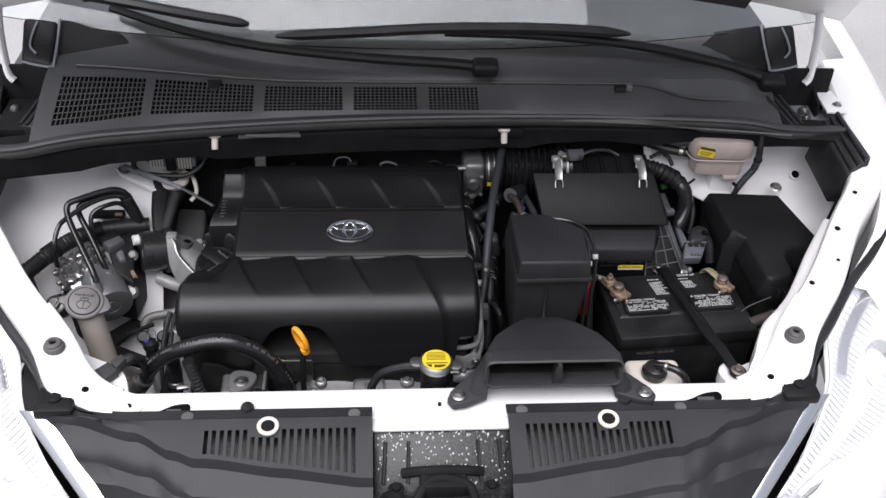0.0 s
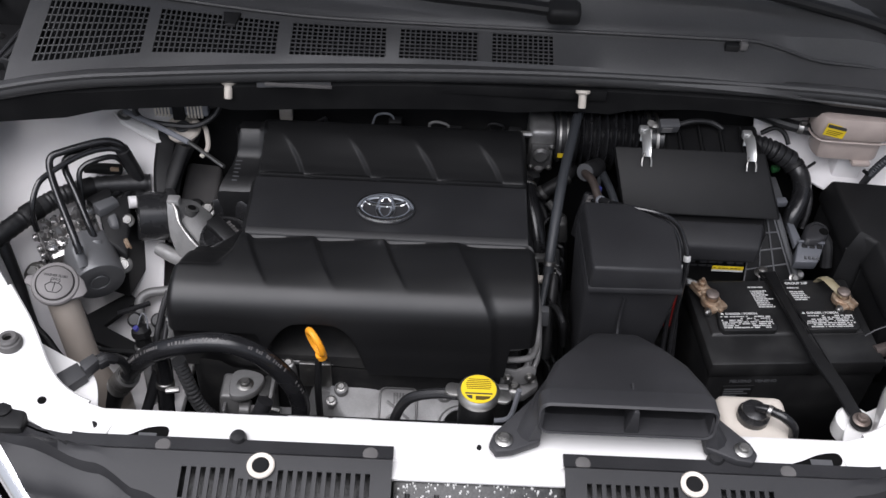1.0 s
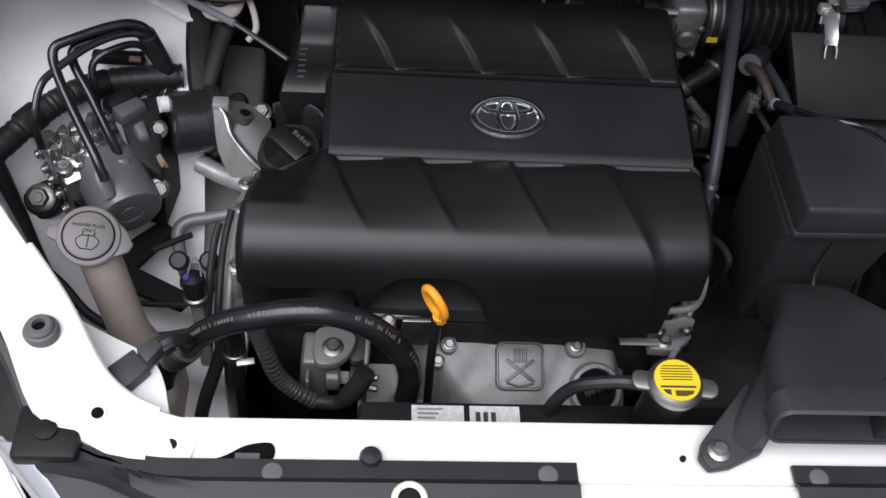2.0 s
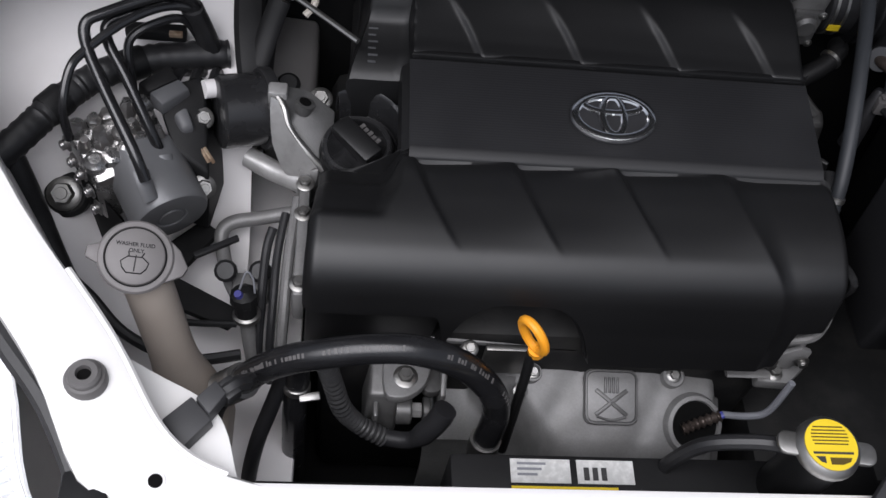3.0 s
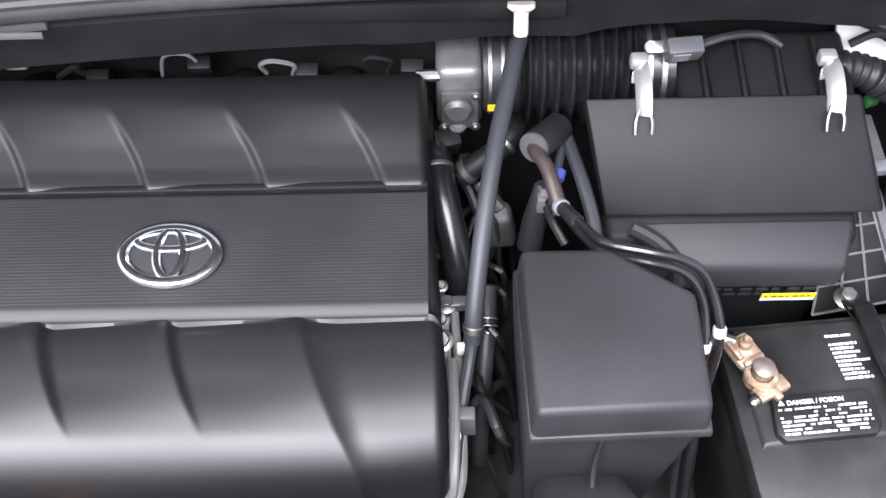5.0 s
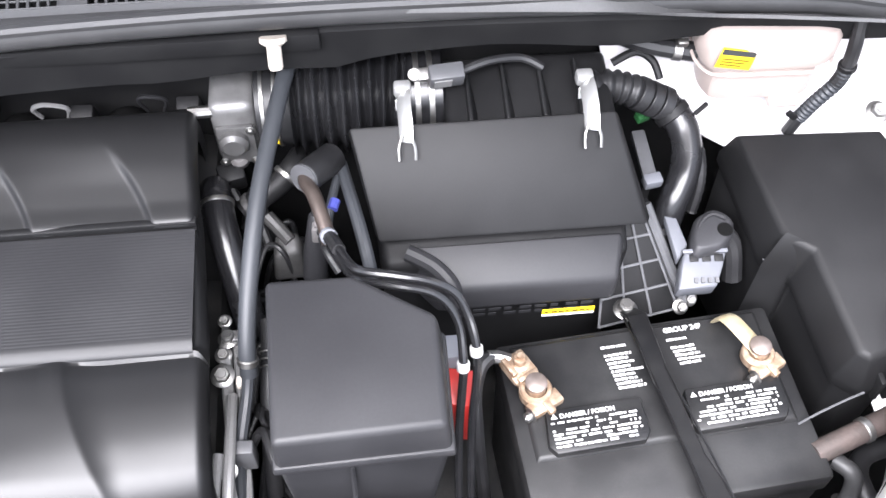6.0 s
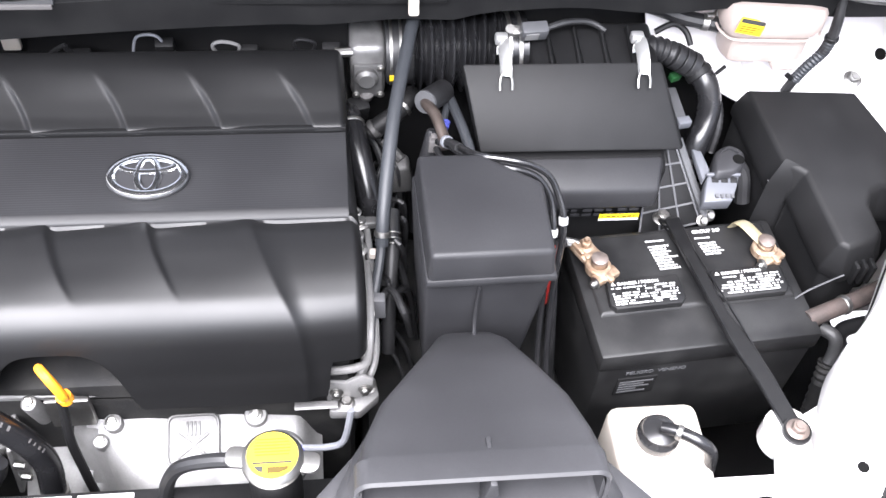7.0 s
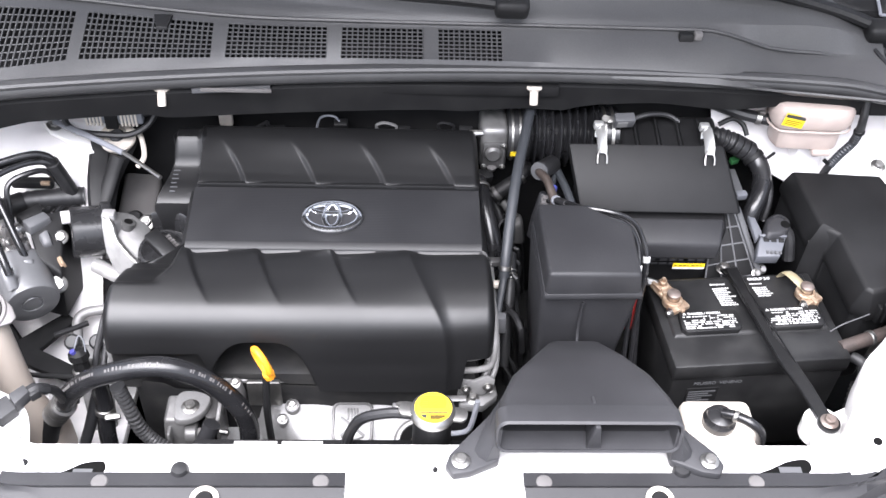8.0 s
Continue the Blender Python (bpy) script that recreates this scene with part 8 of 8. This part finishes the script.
clipb = thing("wire_clip", "grey-black plastic wiring clip on the wing rail", "clip")
part("block", hexa([(-0.541, 0.088, 0.906), (-0.519, 0.110, 0.906), (-0.500, 0.089, 0.906), (-0.521, 0.064, 0.906)], [(-0.540, 0.088, 0.9205), (-0.519, 0.109, 0.9205), (-0.501, 0.089, 0.9205), (-0.521, 0.065, 0.9205)], 0.0015), CLIPGREY, clipb)
part("step", hexa([(-0.516, 0.107, 0.908), (-0.501, 0.124, 0.908), (-0.490, 0.111, 0.908), (-0.503, 0.090, 0.908)], [(-0.515, 0.106, 0.9245), (-0.501, 0.122, 0.9245), (-0.491, 0.111, 0.9245), (-0.503, 0.092, 0.9245)], 0.0015), CLIPGREY, clipb)
for k in range(2):
    part("tooth", box(-0.003, 0.010, -0.003, 0.003, -0.006, 0.006, 0.001), RUBBER, clipb, m=pose(-0.496 + 0.007 * k, 0.121 - 0.010 * k, 0.914, 0, 0, 42))
part("latch", tube([(-0.494, 0.116, 0.914), (-0.485, 0.123, 0.914), (-0.478, 0.129, 0.906)], 0.0075, 8, 4), RUBBER, clipb)
part("lead", tube([(-0.482, 0.126, 0.910), (-0.476, 0.140, 0.890), (-0.480, 0.16, 0.85), (-0.49, 0.18, 0.80)], 0.006, 8, 5), RUBBER, clipb)

tray = thing("black_bracket", "black steel bracket under the brake unit", "bracket")
part("plate", slab([(-0.62, 0.335), (-0.60, 0.300), (-0.515, 0.265), (-0.500, 0.285), (-0.575, 0.325), (-0.535, 0.385), (-0.555, 0.40)], 0.742, 0.752, 0.002), DARK, tray)
part("slotted_bar", hexa([(-0.560, 0.352, 0.752), (-0.515, 0.378, 0.752), (-0.512, 0.372, 0.752), (-0.557, 0.346, 0.752)], [(-0.560, 0.352, 0.758), (-0.515, 0.378, 0.758), (-0.512, 0.372, 0.758), (-0.557, 0.346, 0.758)], 0.001), GREYPLASTIC, tray)
part("side_plate", hexa([(-0.665, 0.385, 0.72), (-0.655, 0.375, 0.72), (-0.605, 0.345, 0.72), (-0.61, 0.36, 0.72)], [(-0.675, 0.395, 0.845), (-0.665, 0.385, 0.845), (-0.625, 0.355, 0.80), (-0.63, 0.365, 0.80)], 0.002), DARK, tray)
part("bolt", hex_bolt(0.0125, 0.014), STEEL, tray, m=pose(-0.697, 0.401, 0.785, 35, 0, 0))
part("rubber_ring", lathe([(0.024, -0.02), (0.025, -0.004), (0.020, 0.0)], 24), RUBBER, tray, m=pose(-0.697, 0.404, 0.780, 35, 0, 0))
part("thin_rod", tube([(-0.600, 0.262, 0.775), (-0.55, 0.258, 0.772), (-0.505, 0.262, 0.765)], 0.0035, 8, 4), PLASTIC, tray)

low_wing = thing("lower_wing_panel", "pale grey inner panel low in the bay", "panel", kind="structure")
part("panel", slab([(-0.72, 0.05), (-0.44, 0.05), (-0.44, 0.60), (-0.80, 0.60)], 0.66, 0.68, 0.004), PRIMER, low_wing)

stay_rod = thing("ground_strap", "steel cable and white bracket at the strut tower", "bracket")
part("bracket", hexa([(-0.606, 0.628, 0.940), (-0.590, 0.608, 0.936), (-0.520, 0.584, 0.910), (-0.512, 0.604, 0.912)], [(-0.606, 0.630, 0.948), (-0.590, 0.610, 0.944), (-0.520, 0.584, 0.920), (-0.512, 0.606, 0.922)], 0.002), WHITE, stay_rod)
part("bracket_bolt", hex_bolt(0.008, 0.007), STEEL, stay_rod, m=pose(-0.584, 0.620, 0.946, 10, 18, 0))
part("tab", hexa([(-0.552, 0.572, 0.876), (-0.512, 0.580, 0.872), (-0.508, 0.602, 0.880), (-0.535, 0.604, 0.884)], [(-0.552, 0.572, 0.884), (-0.512, 0.580, 0.880), (-0.508, 0.602, 0.888), (-0.535, 0.604, 0.892)], 0.002), WHITE, stay_rod)
part("tab_hole", lathe([(0.006, 0), (0.006, 0.001)], 14), GAP, stay_rod, m=pose(-0.527, 0.588, 0.8868, 12, 0, 0))
part("cable", tube([(-0.579, 0.618, 0.954), (-0.53, 0.590, 0.952), (-0.471, 0.556, 0.950), (-0.43, 0.522, 0.950), (-0.395, 0.491, 0.950)], 0.0032, 8, 4), STEEL, stay_rod)
part("cable_sleeve", tube([(-0.582, 0.620, 0.954), (-0.53, 0.590, 0.953), (-0.462, 0.549, 0.950)], 0.0048, 10, 4), GREYCLIP, stay_rod)
part("ring", lathe([(0.010, -0.03), (0.028, -0.004), (0.030, 0.002), (0.028, 0.006), (0.015, 0.008), (0.013, 0.005)], 30), BEIGE, stay_rod, "beige round cap", m=pose(-0.489, 0.617, 0.925, 12, 0, 0))
part("ring_core", lathe([(0.012, 0.004), (0.012, 0.009), (0.009, 0.012)], 10), MIDGREY, stay_rod, m=pose(-0.489, 0.617, 0.925, 12, 0, 0))
part("clip_arm", tube([(-0.474, 0.625, 0.935), (-0.456, 0.622, 0.932), (-0.446, 0.602, 0.925), (-0.442, 0.580, 0.916), (-0.452, 0.570, 0.905)], 0.0042, 8, 5), BEIGE, stay_rod)
part("grommet", lathe([(0.013, 0), (0.014, 0.003), (0.010, 0.008)], 18), RUBBER, stay_rod, m=pose(-0.470, 0.556, 0.808, 22, 0, 0))
# white panel in shade; the grey puts that shade into its colour
part("shaded_strut_panel", hexa([(-0.502, 0.540, 0.68), (-0.436, 0.540, 0.68), (-0.436, 0.645, 0.68), (-0.502, 0.645, 0.68)], [(-0.500, 0.546, 0.806), (-0.438, 0.548, 0.800), (-0.438, 0.640, 0.835), (-0.498, 0.640, 0.840)], 0.008, 3), CAPGREY, stay_rod)
part("black_strap", tube([(-0.512, 0.610, 0.925), (-0.512, 0.580, 0.908), (-0.510, 0.548, 0.892), (-0.505, 0.515, 0.868), (-0.500, 0.498, 0.84)], 0.017, 8, 4, flat=0.45), PLASTIC, stay_rod)
part("black_strap", tube([(-0.468, 0.640, 0.925), (-0.486, 0.600, 0.896), (-0.497, 0.560, 0.880), (-0.500, 0.520, 0.860)], 0.016, 8, 4, flat=0.5), PLASTIC, stay_rod)
part("plug", box(-0.530, -0.440, 0.606, 0.626, 0.960, 0.982, 0.004), GREYCLIP, stay_rod, "grey ribbed plug")
for k in range(5):
    part("plug_rib", box(-0.528 + 0.0055 * k, -0.525 + 0.0055 * k, 0.604, 0.628, 0.958, 0.984, 0.0005), BEIGE, stay_rod)
    part("plug_rib", box(-0.474 + 0.0055 * k, -0.471 + 0.0055 * k, 0.604, 0.628, 0.958, 0.984, 0.0005), BEIGE, stay_rod)
part("plug_face", box(-0.498, -0.478, 0.600, 0.630, 0.954, 0.990, 0.003), PLASTIC, stay_rod)
part("lead", tube([(-0.530, 0.616, 0.972), (-0.552, 0.618, 0.975), (-0.562, 0.612, 0.962), (-0.545, 0.602, 0.950), (-0.50, 0.596, 0.948), (-0.46, 0.598, 0.948), (-0.432, 0.612, 0.960), (-0.418, 0.624, 0.985)], 0.0050, 8, 6), RUBBER, stay_rod)
part("lead", tube([(-0.442, 0.616, 0.972), (-0.425, 0.615, 0.980), (-0.412, 0.612, 0.990)], 0.004, 8, 4), RUBBER, stay_rod)

# ---- filler pipe in the corner by the battery ----
neck = thing("coolant_tank", "white tank with a black capped hose by the battery", "tank")
part("tank", box(0.335, 0.43, 0.055, 0.150, 0.70, 0.868, 0.012, 3), BEIGE, neck)
part("cap", lathe([(0.020, 0), (0.0215, 0.003), (0.0215, 0.012), (0.018, 0.016), (0.0175, 0.020), (0.009, 0.024)], 22), SATIN, neck, m=pose(0.378, 0.108, 0.866))
part("elbow", tube([(0.378, 0.106, 0.893), (0.392, 0.098, 0.898), (0.410, 0.086, 0.898), (0.424, 0.080, 0.882), (0.428, 0.075, 0.84)], 0.0065, 12, 6), WETRUBBER, neck)
part("clip", lathe([(0.0068, 0), (0.0080, 0.001), (0.0080, 0.005), (0.0068, 0.006)], 14), STEEL, neck, m=along((0.390, 0.099, 0.8975), (0.406, 0.088, 0.899)))
